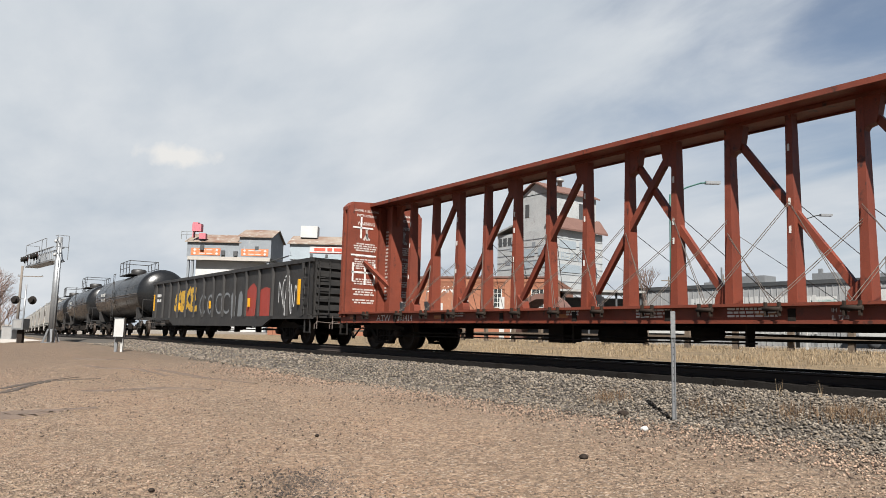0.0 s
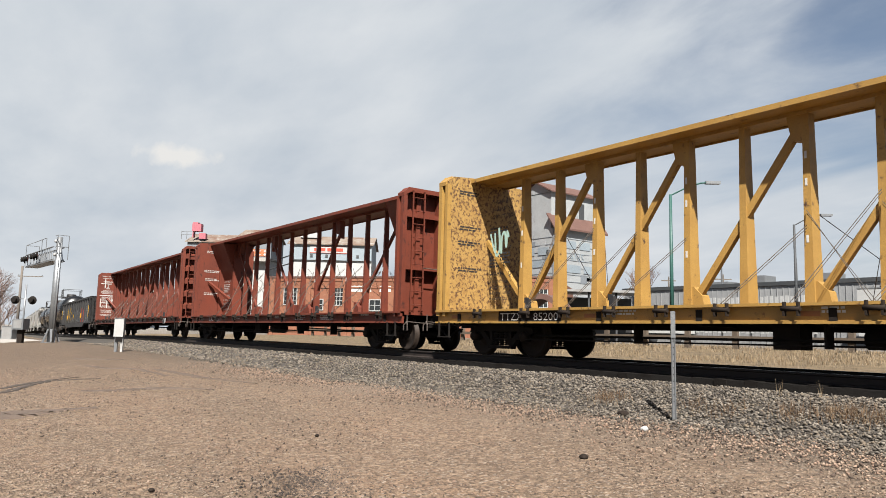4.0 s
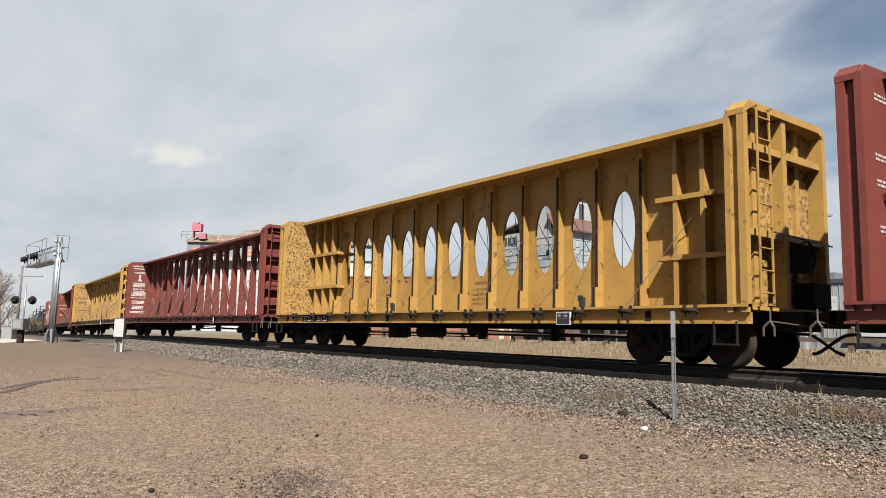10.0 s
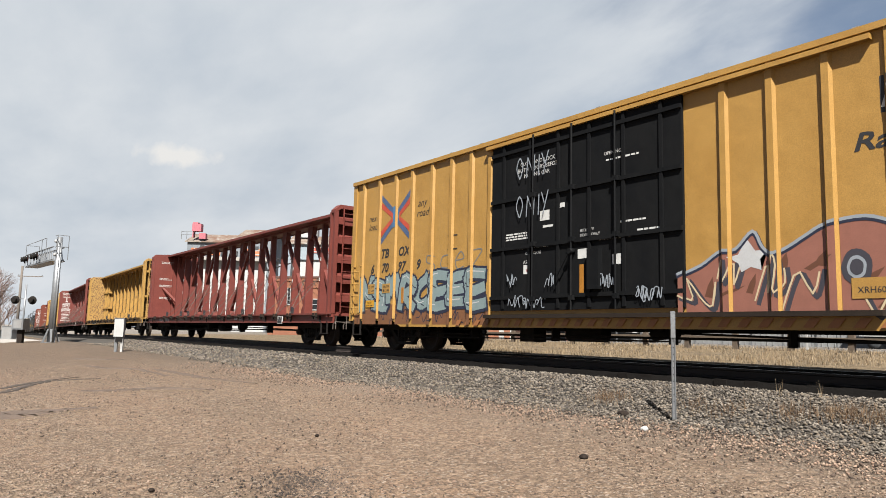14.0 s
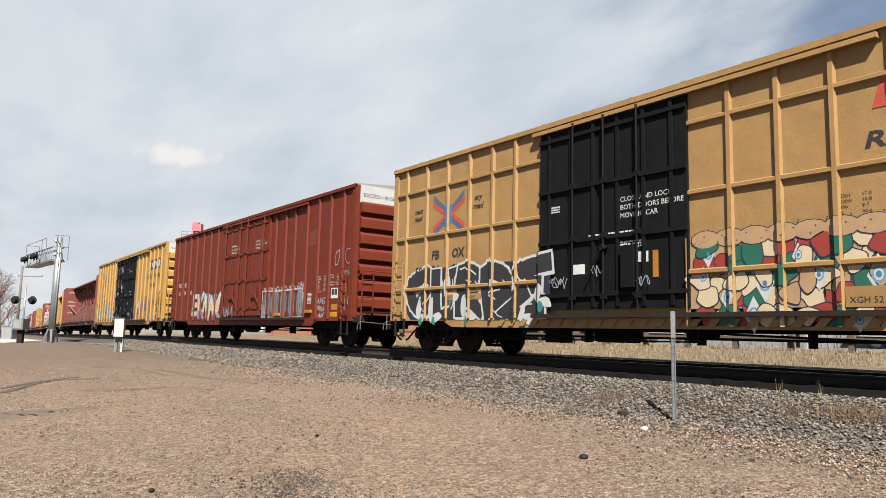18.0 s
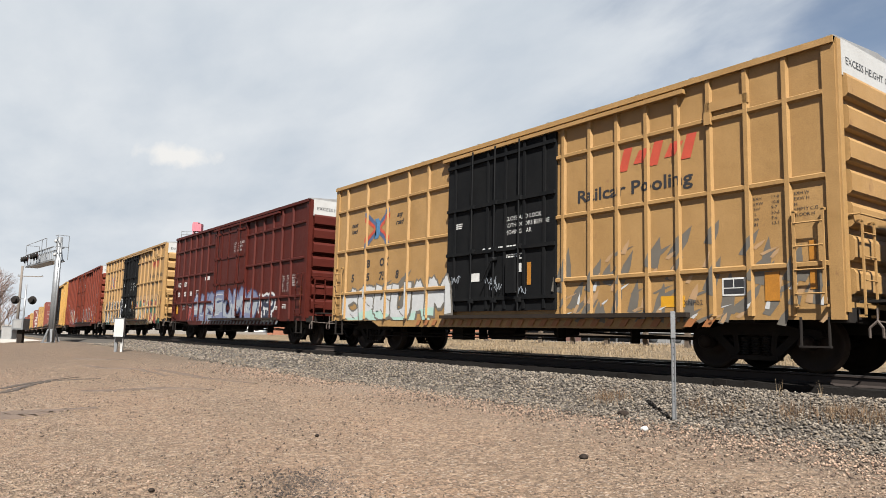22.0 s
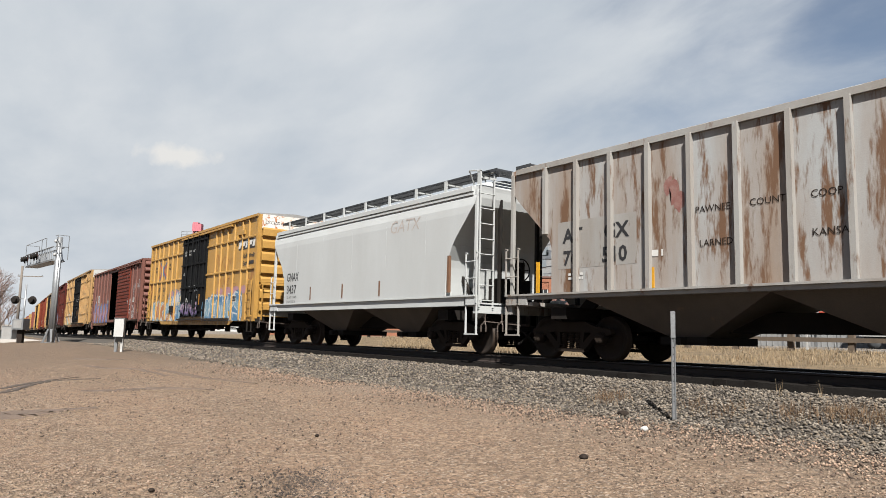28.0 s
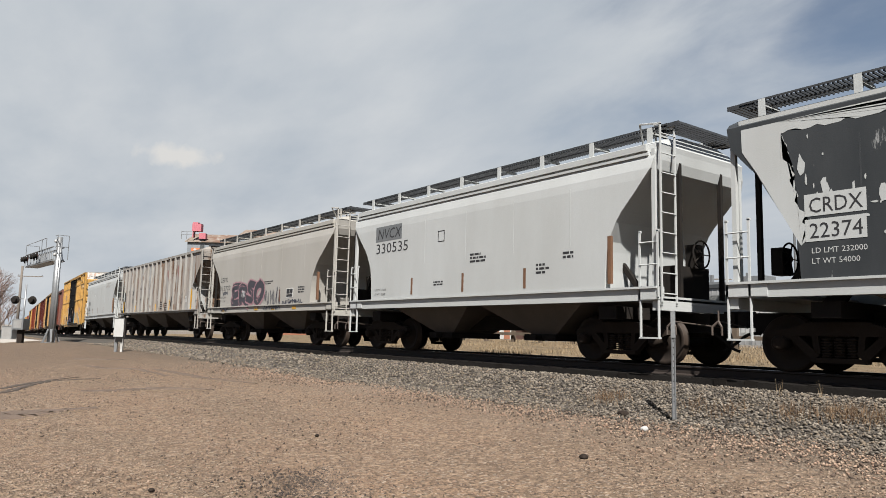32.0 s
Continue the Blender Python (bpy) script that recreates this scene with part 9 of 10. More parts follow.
def rut(points, width, seed, label, material="damp_dirt"):
    """A shallow dark wheel mark or stain on the dirt, as an uneven strip that thins out at both ends."""
    rng = random.Random(seed)
    bm = bmesh.new()
    row = []
    n, m = 60, 6
    for i in range(n + 1):
        u = i / n * (len(points) - 1)
        k = min(int(u), len(points) - 2)
        a, b = Vector(points[k]), Vector(points[k + 1])
        p = a.lerp(b, u - k)
        d = (b - a).normalized()
        side = Vector((-d.y, d.x))
        w = width * (0.25 + 0.75 * math.sin(math.pi * min(1, i / n + 0.12))) 
        lo, hi = -w * rng.uniform(0.5, 1.2), w * rng.uniform(0.5, 1.2)
        q = [p + side * (lo + (hi - lo) * c / m) for c in range(m + 1)]
        row.append([bm.verts.new((v.x, v.y, lot_height(v.x, v.y) + (0.022 if 0 < c < m else -0.004))) for c, v in enumerate(q)])
    for r0, r1 in zip(row, row[1:]):
        for c in range(m):
            if rng.random() < 0.93:
                bm.faces.new((r0[c], r0[c + 1], r1[c + 1], r1[c]))
    return tagged(part("wheel_rut", bm, material), label, "wheel rut", kind="structure")


paint("damp_dirt", (0.05616, 0.0396, 0.02952), (0.09, 0.06336, 0.04608), 0.95, 6.0, bump=0.5)
paint("dark_dirt", (0.03024, 0.02304, 0.01872), (0.054, 0.04032, 0.03096), 0.95, 6.0, bump=0.5)
rut([(-18.0, 1.2), (-18.6, 1.9), (-20.0, 2.5), (-21.1, 3.1), (-21.1, 4.3)], 0.13, 2, "dark curved wheel rut in the dirt", "dark_dirt")
rut([(-19.0, 1.3), (-19.8, 2.0), (-21.4, 3.1), (-21.9, 3.9)], 0.12, 3, "dark curved wheel rut in the dirt", "dark_dirt")
rut([(-13.9, 0.6), (-13.9, 1.36), (-14.25, 2.0), (-14.3, 2.9)], 0.62, 5, "damp brown stain on the dirt")
rut([(-26.6, 4.9), (-24.7, 5.2), (-23.6, 5.9), (-20.6, 5.9)], 0.22, 7, "dark wheel rut in the dirt")
rut([(-23.6, 6.3), (-19.2, 6.5), (-16.8, 6.95)], 0.14, 8, "faint wheel rut in the dirt")
rut([(-31.2, 5.3), (-29.8, 6.2), (-29.0, 6.6)], 0.35, 9, "dark patch of trodden dirt")
rut([(-17.6, 3.2), (-17.2, 4.6), (-16.0, 5.6)], 0.30, 10, "faint damp patch on the dirt")

# the bare marker post
sign = thing("marker_post", "grey galvanized steel marker post standing at the ballast foot", "post")
bm = bmesh.new()
prism(bm, [(-0.032, -0.012), (-0.02, -0.022), (-0.006, -0.004), (0.006, -0.004), (0.02, -0.022), (0.032, -0.012), (0.028, 0.01), (-0.028, 0.01)], -0.25, 1.44, "z")
part("channel_post", bm, "galvanized", sign)
boxes("post_head", [(-0.034, 0.034, -0.028, -0.012, 1.15, 1.55)], "galvanized", sign)
for i in range(12):
    bm = bmesh.new()
    rod(bm, (0, -0.012, 0.2 + i * 0.1), (0, -0.004, 0.2 + i * 0.1), 0.007, 6)
    part("bolt_hole", bm, "under_black", sign)
sign.matrix_basis = pose(-6.62, 9.32, 0.40, 0, 0, 34)

# white marker box on a post
mk = thing("marker_box", "white box on a grey post beside the ballast", "marker box")
boxes("box_head", [(-0.21, 0.21, -0.13, 0.13, 0.85, 1.68)], "white_paint", mk)
boxes("box_cap", [(-0.23, 0.23, -0.15, 0.15, 1.68, 1.71)], "galvanized", mk)
boxes("post", [(-0.17, -0.05, -0.06, 0.06, -0.2, 0.85)], "galvanized", mk)
boxes("post", [(0.1, 0.2, -0.06, 0.06, -0.2, 0.85)], "white_paint", mk)
boxes("terminal", [(-0.12, 0.18, -0.12, 0.12, 0.62, 0.85)], "under_black", mk)
mk.matrix_basis = pose(-35.3, 7.84, 0.22, 0, 0, 60)


# ---- level crossing ----
def crossing():
    mast = thing("signal_mast", "grey cantilever crossing-signal mast with lamps", "signal mast")
    bm = bmesh.new()
    rod(bm, (0, 0, 0), (0, 0, 7.45), 0.24, 16, 0.2)
    part("mast_pole", bm, "galvanized", mast)
    bm = bmesh.new()
    rod(bm, (0.55, 0, 0), (0.55, 0, 7.0), 0.07, 8)
    part("conduit_pipe", bm, "galvanized", mast)
    bm = bmesh.new()
    prism(bm, [(-0.55, -0.55), (0.55, -0.55), (0.55, 0.55), (-0.55, 0.55)], 0, 0.08, "z")
    for a in range(4):
        c, s = math.cos(a * 1.571), math.sin(a * 1.571)
        bar(bm, (0.5 * c, 0.5 * s, 0.08), (0.22 * c, 0.22 * s, 1.0), 0.06, 0.3, (-s, c, 0))
    part("mast_foot", bm, "galvanized", mast)
    bm = bmesh.new()
    # arm runs back over the road, away from the camera and to the left
    for z in (5.85, 6.75):
        for y in (-0.35, 0.35):
            rod(bm, (0, y, z), (-8.6, y, z), 0.05, 6)
    for i in range(16):
        x = -0.3 - i * 0.52
        for y in (-0.35, 0.35):
            rod(bm, (x, y, 5.85), (x - 0.5, y, 6.75), 0.03, 5)
        rod(bm, (x, -0.35, 5.85), (x, 0.35, 5.85), 0.03, 5)
    part("cantilever_arm", bm, "galvanized", mast)
    boxes("walkway", [(-8.6, 0, -0.45, 0.45, 5.74, 5.80)], "galvanized", mast)
    bm = bmesh.new()
    for x, y in ((-8.6, -0.45), (-8.6, 0.45), (-3.2, -0.45), (-1.8, -0.45), (0.9, -0.3), (0.9, 0.4)):
        rod(bm, (x, y, 5.8), (x, y, 7.5), 0.025, 5)
    for z in (7.5, 6.7):
        rod(bm, (-8.6, -0.45, z), (-1.8, -0.45, z), 0.025, 5)
        rod(bm, (-8.6, -0.45, z), (-8.6, 0.45, z), 0.025, 5)
        rod(bm, (0.2, -0.3, z), (0.9, -0.3, z), 0.025, 5); rod(bm, (0.9, -0.3, z), (0.9, 0.4, z), 0.025, 5)
    part("hand_rail", bm, "galvanized", mast)
    for x, y in ((-7.9, -0.6), (-7.0, -0.6), (-4.6, -0.6), (-3.7, -0.6)):
        lamp(mast, x, y, 6.3)
    for z in (7.15, 6.2):
        bm = bmesh.new()
        lathe(bm, [(-0.32, 0.02), (-0.31, 0.09), (-0.22, 0.13), (-0.18, 0.05)], 12, "y", (0, 0, z))
        part("bolt_plate", bm, "white_paint", mast)
    mast.matrix_basis = pose(-56.2, 8.07, 0.26, 0, 0, 4)
    # flashing-light post with cabinet
    fl = thing("crossing_signal", "grey crossing-signal post with round hooded lamps", "crossing signal")
    bm = bmesh.new()
    rod(bm, (0, 0, 0), (0, 0, 4.2), 0.06, 8)
    part("post", bm, "galvanized", fl)
    bm = bmesh.new()
    rod(bm, (-0.6, 0, 3.2), (0.6, 0, 3.2), 0.03, 6)
    part("cross_arm", bm, "galvanized", fl)
    for x in (-0.6, 0.6):
        lamp(fl, x, -0.12, 3.1, 0.22)
    boxes("battery_cabinet", [(-0.5, 0.25, -0.4, 0.4, 1.05, 1.8)], "galvanized", fl, "grey metal cabinet")
    boxes("cabinet_door", [(-0.4, 0.15, -0.42, -0.4, 1.15, 1.7)], "roof_metal", fl)
    boxes("foot", [(-0.25, 0.1, -0.15, 0.15, 0, 1.05), (-0.45, 0.45, -0.35, 0.35, 0, 0.12)], "under_brown", fl)
    fl.matrix_basis = pose(-57.6, 6.45, 0.12, 0, 0, 53)
    for x, y, w, d, h in ((-70.0, 6.9, 0.9, 0.7, 1.2), (-72.0, 6.3, 0.6, 0.6, 0.9), (-74.5, 7.6, 0.5, 0.5, 0.8)):
        cb = thing("utility_cabinet", "pale green-grey metal utility cabinet by the crossing", "cabinet")
        boxes("housing", [(-w / 2, w / 2, -d / 2, d / 2, 0, h)], "galvanized", cb)
        boxes("lid", [(-w / 2 - 0.04, w / 2 + 0.04, -d / 2 - 0.04, d / 2 + 0.04, h, h + 0.06)], "roof_metal", cb)
        boxes("door", [(-w / 2 + 0.06, w / 2 - 0.06, -d / 2 - 0.015, -d / 2, 0.1, h - 0.08)], "roof_metal", cb)
        cb.matrix_basis = pose(x, y, ground_height(x, y), 0, 0, 53)
    road = boxes("crossing_road", [(-6, 6, -40, 9.2, 0, 0.05)], "concrete")
    tagged(road, "pale concrete road at the level crossing", "road", kind="structure")
    road.matrix_basis = pose(-66.0, 0.0, 0.20, 0, 0.6, 8)
    pole = thing("utility_pole", "grey wooden utility pole with one cross arm", "utility pole")
    bm = bmesh.new()
    rod(bm, (0, 0, 0), (0, 0, 7.6), 0.16, 8, 0.11)
    part("pole_shaft", bm, "weathered_wood", pole)
    boxes("cross_arm", [(-0.4, 2.2, -0.04, 0.04, 6.5, 6.58)], "weathered_wood", pole)
    for x in (-0.3, 2.1):
        bm = bmesh.new()
        rod(bm, (x, 0, 6.58), (x, 0, 6.72), 0.04, 6)
        part("insulator", bm, "galvanized", pole)
    pole.matrix_basis = pose(-84.0, 8.9, -0.1, 0, 0, 53)


def lamp(parent, x, y, z, r=0.22):
    bm = bmesh.new()
    lathe(bm, [(y - 0.03, 0.05), (y - 0.03, r * 1.35), (y, r * 1.35), (y, 0.05)], 16, "y", (x, 0, z))
    part("backplate", bm, "under_black", parent)
    bm = bmesh.new()
    lathe(bm, [(y - 0.3, r * 0.8), (y - 0.28, r * 0.85), (y - 0.04, r * 0.7), (y - 0.04, r * 0.5)], 14, "y", (x, 0, z))
    part("hood", bm, "under_black", parent)
    bm = bmesh.new()
    lathe(bm, [(y - 0.07, 0.02), (y - 0.05, r * 0.7), (y - 0.03, r * 0.7)], 14, "y", (x, 0, z))
    part("lens", bm, "lens_red", parent, "dark red unlit lens")


paint("concrete", (0.2254, 0.2102, 0.1908), (0.1858, 0.1714, 0.1519), 0.9, 2.0, bump=0.3)
paint("weathered_wood", (0.09792, 0.08352, 0.07099), (0.06854, 0.0563, 0.04651), 0.9, 3.0, streak=0.9, bump=0.5)
paint("lens_red", (0.1224, 0.009792, 0.009792), None, 0.2)
paint("brick_wall", (0.1613, 0.0661, 0.03672), (0.1274, 0.05141, 0.02938), 0.9, 1.2, speck=(0.1958, 0.09792, 0.05875), speck_at=0.62)
paint("tin_pale", (0.1188, 0.1296, 0.1404), (0.09, 0.1008, 0.1116), 0.6, 0.6, streak=0.8, speck=(0.1656, 0.1728, 0.1764), speck_at=0.64)
paint("tin_white", (0.216, 0.2232, 0.2232), (0.162, 0.1714, 0.1742), 0.6, 0.5, streak=0.5, speck=(0.1469, 0.1469, 0.1469), speck_at=0.63)
paint("tin_blue", (0.1613, 0.1886, 0.2059), (0.1325, 0.1541, 0.1714), 0.6, 0.5, streak=0.5, speck=(0.07848, 0.08784, 0.09792), speck_at=0.68)
paint("roof_rust", (0.0792, 0.04104, 0.03168), (0.0576, 0.0288, 0.02232), 0.85, 1.0, streak=0.5)
paint("roof_patchy", (0.1368, 0.1152, 0.0936), (0.0864, 0.04752, 0.03168), 0.8, 0.35, amount=0.8, speck=(0.18, 0.1692, 0.1548), speck_at=0.6)
paint("tin_dark", (0.02448, 0.02693, 0.02938), (0.03917, 0.03917, 0.03917), 0.7, 1.0)
paint("wall_grey", (0.1764, 0.1786, 0.1786), (0.1469, 0.1469, 0.1469), 0.7, 0.5, streak=0.8)
paint("wall_white", (0.2664, 0.2664, 0.2592), (0.2232, 0.2232, 0.216), 0.7, 0.6)
paint("glass_dark", (0.01469, 0.01714, 0.01958), None, 0.08, spec=0.8, bump=0)
paint("quilt_orange", (0.2693, 0.06854, 0.01958), (0.3038, 0.1469, 0.07848), 0.7, 1.5)
paint("machine_pink", (0.2592, 0.0792, 0.0972), (0.216, 0.0612, 0.0756), 0.6, 2.0)
paint("pole_green", (0.01714, 0.05875, 0.04896), None, 0.5)
paint("bark", (0.04896, 0.03672, 0.02938), (0.07848, 0.0612, 0.04896), 0.9, 6.0)
paint("twig", (0.07344, 0.04651, 0.03672), (0.103, 0.07099, 0.05875), 0.9, 3.0)
paint("post_wood", (0.07848, 0.05875, 0.04162), (0.04896, 0.03672, 0.02693), 0.9, 4.0, streak=0.8)
MARK = "tin_dark"


def window(parent, x, z, w, h, panes=(2, 3), y=0.0):
    fr = boxes("window", [(x - w / 2 - 0.08, x + w / 2 + 0.08, y - 0.05, y + 0.02, z - 0.08, z), (x - w / 2 - 0.08, x + w / 2 + 0.08, y - 0.05, y + 0.02, z + h, z + h + 0.08), (x - w / 2 - 0.08, x - w / 2, y - 0.05, y + 0.02, z, z + h), (x + w / 2, x + w / 2 + 0.08, y - 0.05, y + 0.02, z, z + h)], "white_paint", parent, "white-framed window")
    boxes("pane", [(x - w / 2, x + w / 2, y - 0.015, y - 0.005, z, z + h)], "glass_dark", fr)
    a, b = panes
    bm = bmesh.new()
    for i in range(1, a):
        xx = x - w / 2 + w * i / a
        box(bm, xx - 0.025, xx + 0.025, y - 0.04, y - 0.015, z, z + h)
    for i in range(1, b):
        zz = z + h * i / b
        box(bm, x - w / 2, x + w / 2, y - 0.038, y - 0.016, zz - 0.02, zz + 0.02)
    if a > 1 or b > 1:
        part("glazing_bar", bm, "white_paint", fr)
    else:
        bm.free()


def gable_roof(parent, x0, x1, y0, y1, z, rise, material, along="x", over=0.35, name="roof"):
    bm = bmesh.new()
    if along == "x":
        m = (y0 + y1) / 2
        prism(bm, [(y0 - over, z - 0.1), (m, z + rise), (y1 + over, z - 0.1), (y1 + over, z + 0.05), (m, z + rise + 0.18), (y0 - over, z + 0.05)], x0 - over, x1 + over, "x")
        bm2 = bmesh.new()
        prism(bm2, [(y0, z - 0.1), (m, z + rise - 0.05), (y1, z - 0.1)], x0, x1, "x")
    else:
        m = (x0 + x1) / 2
        prism(bm, [(x0 - over, z - 0.1), (m, z + rise), (x1 + over, z - 0.1), (x1 + over, z + 0.05), (m, z + rise + 0.18), (x0 - over, z + 0.05)], y0 - over, y1 + over)
        bm2 = bmesh.new()
        prism(bm2, [(x0, z - 0.1), (m, z + rise - 0.05), (x1, z - 0.1)], y0, y1)
    part(name, bm, material, parent)
    return bm2


def brick_shop():
    b = thing("brick_building", "long low red-brick warehouse with white-framed windows", "building")
    b.matrix_basis = pose(-63.0, 26.8, 1.25, 0, 0, 36.9)
    L, H = 26.6, 5.2
    boxes("wall", [(0, L, 0, 14, -0.3, H)], "brick_wall", b, "weathered red brick wall")
    boxes("parapet_cap", [(-0.06, L + 0.06, -0.06, 0.4, H, H + 0.14)], "roof_rust", b)
    boxes("brick_band", [(0, L, -0.06, 0, H - 0.95, H - 0.80)], "brick_wall", b)
    boxes("brick_band", [(0, L, -0.06, 0, H - 0.32, H - 0.18)], "brick_wall", b)
    for i in range(8):
        x = 0.3 + i * (L - 0.6) / 7
        boxes("pilaster", [(x - 0.25, x + 0.25, -0.09, 0, -0.3, H - 0.32)], "brick_wall", b)
    for x in (2.2, 7.2, 13.2, 21.4, 25.3):
        window(b, x, 2.75, 1.25, 1.5, (4, 4))
    for x in (5.0, 10.6, 18.6):
        window(b, x, 2.3, 1.0, 0.9, (2, 2))
    boxes("door", [(16.0, 16.9, -0.05, 0.0, 0.1, 3.0)], "white_paint", b, "white door")
    boxes("roller_door", [(21.9, 24.0, -0.06, 0.0, 0, 3.6)], "white_paint", b, "white roller door with faded numbers")
    lettering("COMPANY", 14.6, -0.02, 3.95, 0.75, "letter_white", b, width=3.7, bold=0.01)
    bars_text(8.0, -0.02, 3.95, 0.55, (2.2,), "letter_white", b); bars_text(11.0, -0.02, 3.95, 0.55, (3.0,), "letter_white", b)
    rng = random.Random(8)
    bm = bmesh.new()
    box(bm, -0.115, 0.115, -0.012, 0.0, -0.035, 0.035)
    me = finish(bm, "brick")
    me.materials.append(MATS["brick_wall"])
    for k in range(240):
        o = part("brick", me, None, b)
        r, c = divmod(k, 60)
        o.location = (0.25 + c * 0.44 + (r % 2) * 0.2, -0.012 - 0.002 * (k % 2), H - 0.42 - r * 0.095)


def white_elevator():
    b = thing("grain_elevator", "tall weathered white grain elevator with faded painted lettering", "grain elevator")
    b.matrix_basis = pose(-62.2, 54.2, 1.25)
    W, D = 9.0, 7.8
    boxes("wall", [(0, W, 0, D, 0, 11.9)], "tin_white", b, "patched whitewashed tin wall")
    boxes("tower_wall", [(3.6, W - 0.6, 0.25, D - 0.4, 11.9, 16.0)], "tin_white", b)
    part("gable_wall", gable_roof(b, 3.6, W - 0.6, 0.25, D - 0.4, 16.0, 1.3, "roof_rust", "y"), "tin_white", b)
    bm = bmesh.new()
    prism(bm, [(W - 0.7, 13.4), (W + 0.5, 11.8), (W + 0.5, 12.0), (W - 0.7, 13.6)], -0.4, D + 0.4)
    part("lean_roof", bm, "roof_rust", b)
    bm = bmesh.new()
    prism(bm, [(-0.4, 11.9), (3.7, 12.9), (3.7, 13.1), (-0.4, 12.1)], -0.3, D + 0.3)
    part("low_roof", bm, "roof_metal", b)
    for x in (0.5, 1.3, 2.1, 2.9):
        boxes("vent_opening", [(x - 0.28, x + 0.28, -0.04, 0.0, 10.6, 11.5)], "tin_dark", b)
    boxes("tower_window", [(4.4, 5.0, 0.2, 0.25, 13.6, 15.0)], "tin_dark", b)
    boxes("tower_window", [(W - 0.6, W - 0.55, 4.6, 5.4, 13.2, 15.2)], "tin_dark", b)
    boxes("loading_door", [(0.4, 2.2, -0.05, 0, 3.0, 5.6)], "tin_dark", b)
    boxes("corner_board", [(W - 0.12, W + 0.03, -0.03, 0.12, 0, 11.9)], "tin_pale", b)
    for i in range(14):
        boxes("siding_lap", [(0, W, -0.035, 0, 0.8 + i * 0.78, 0.86 + i * 0.78)], "tin_pale", b)
        boxes("siding_lap", [(W, W + 0.035, 0, D, 0.8 + i * 0.78, 0.86 + i * 0.78)], "tin_pale", b)
    bars_text(3.6, -0.06, 9.1, 0.85, (4.4,), "tin_blue", b); bars_text(3.4, -0.06, 7.8, 0.75, (4.6,), "tin_blue", b)
    lettering("BEANS", W + 0.05, 1.0, 8.6, 1.25, "tin_blue", b, face="+x", width=3.6)
    bars_text(W + 0.05, 0.9, 9.9, 0.85, (4.8,), "tin_blue", b, "+x"); bars_text(W + 0.05, 0.9, 7.3, 0.85, (5.6,), "tin_blue", b, "+x")
    bm = bmesh.new()
    lathe(bm, [(0, 0.28), (0.8, 0.28), (0.8, 0.48), (1.0, 0.48), (1.25, 0.05)], 12, "z", (6.0, 4.0, 17.2))
    part("roof_vent", bm, "roof_metal", b)
    patch = random.Random(4)
    for i in range(34):
        x, z = patch.uniform(0.1, W - 1.2), patch.uniform(0.5, 10.5)
        boxes("tin_patch", [(x, x + patch.uniform(0.5, 1.3), -0.03, 0, z, z + patch.uniform(0.4, 1.0))], patch.choice(("tin_pale", "tin_blue", "tin_white")), b)
    for i in range(24):
        y, z = patch.uniform(0.1, D - 1.2), patch.uniform(0.5, 10.5)
        boxes("tin_patch", [(W, W + 0.03, y, y + patch.uniform(0.5, 1.2), z, z + patch.uniform(0.4, 1.0))], patch.choice(("tin_pale", "tin_white", "tin_white")), b)


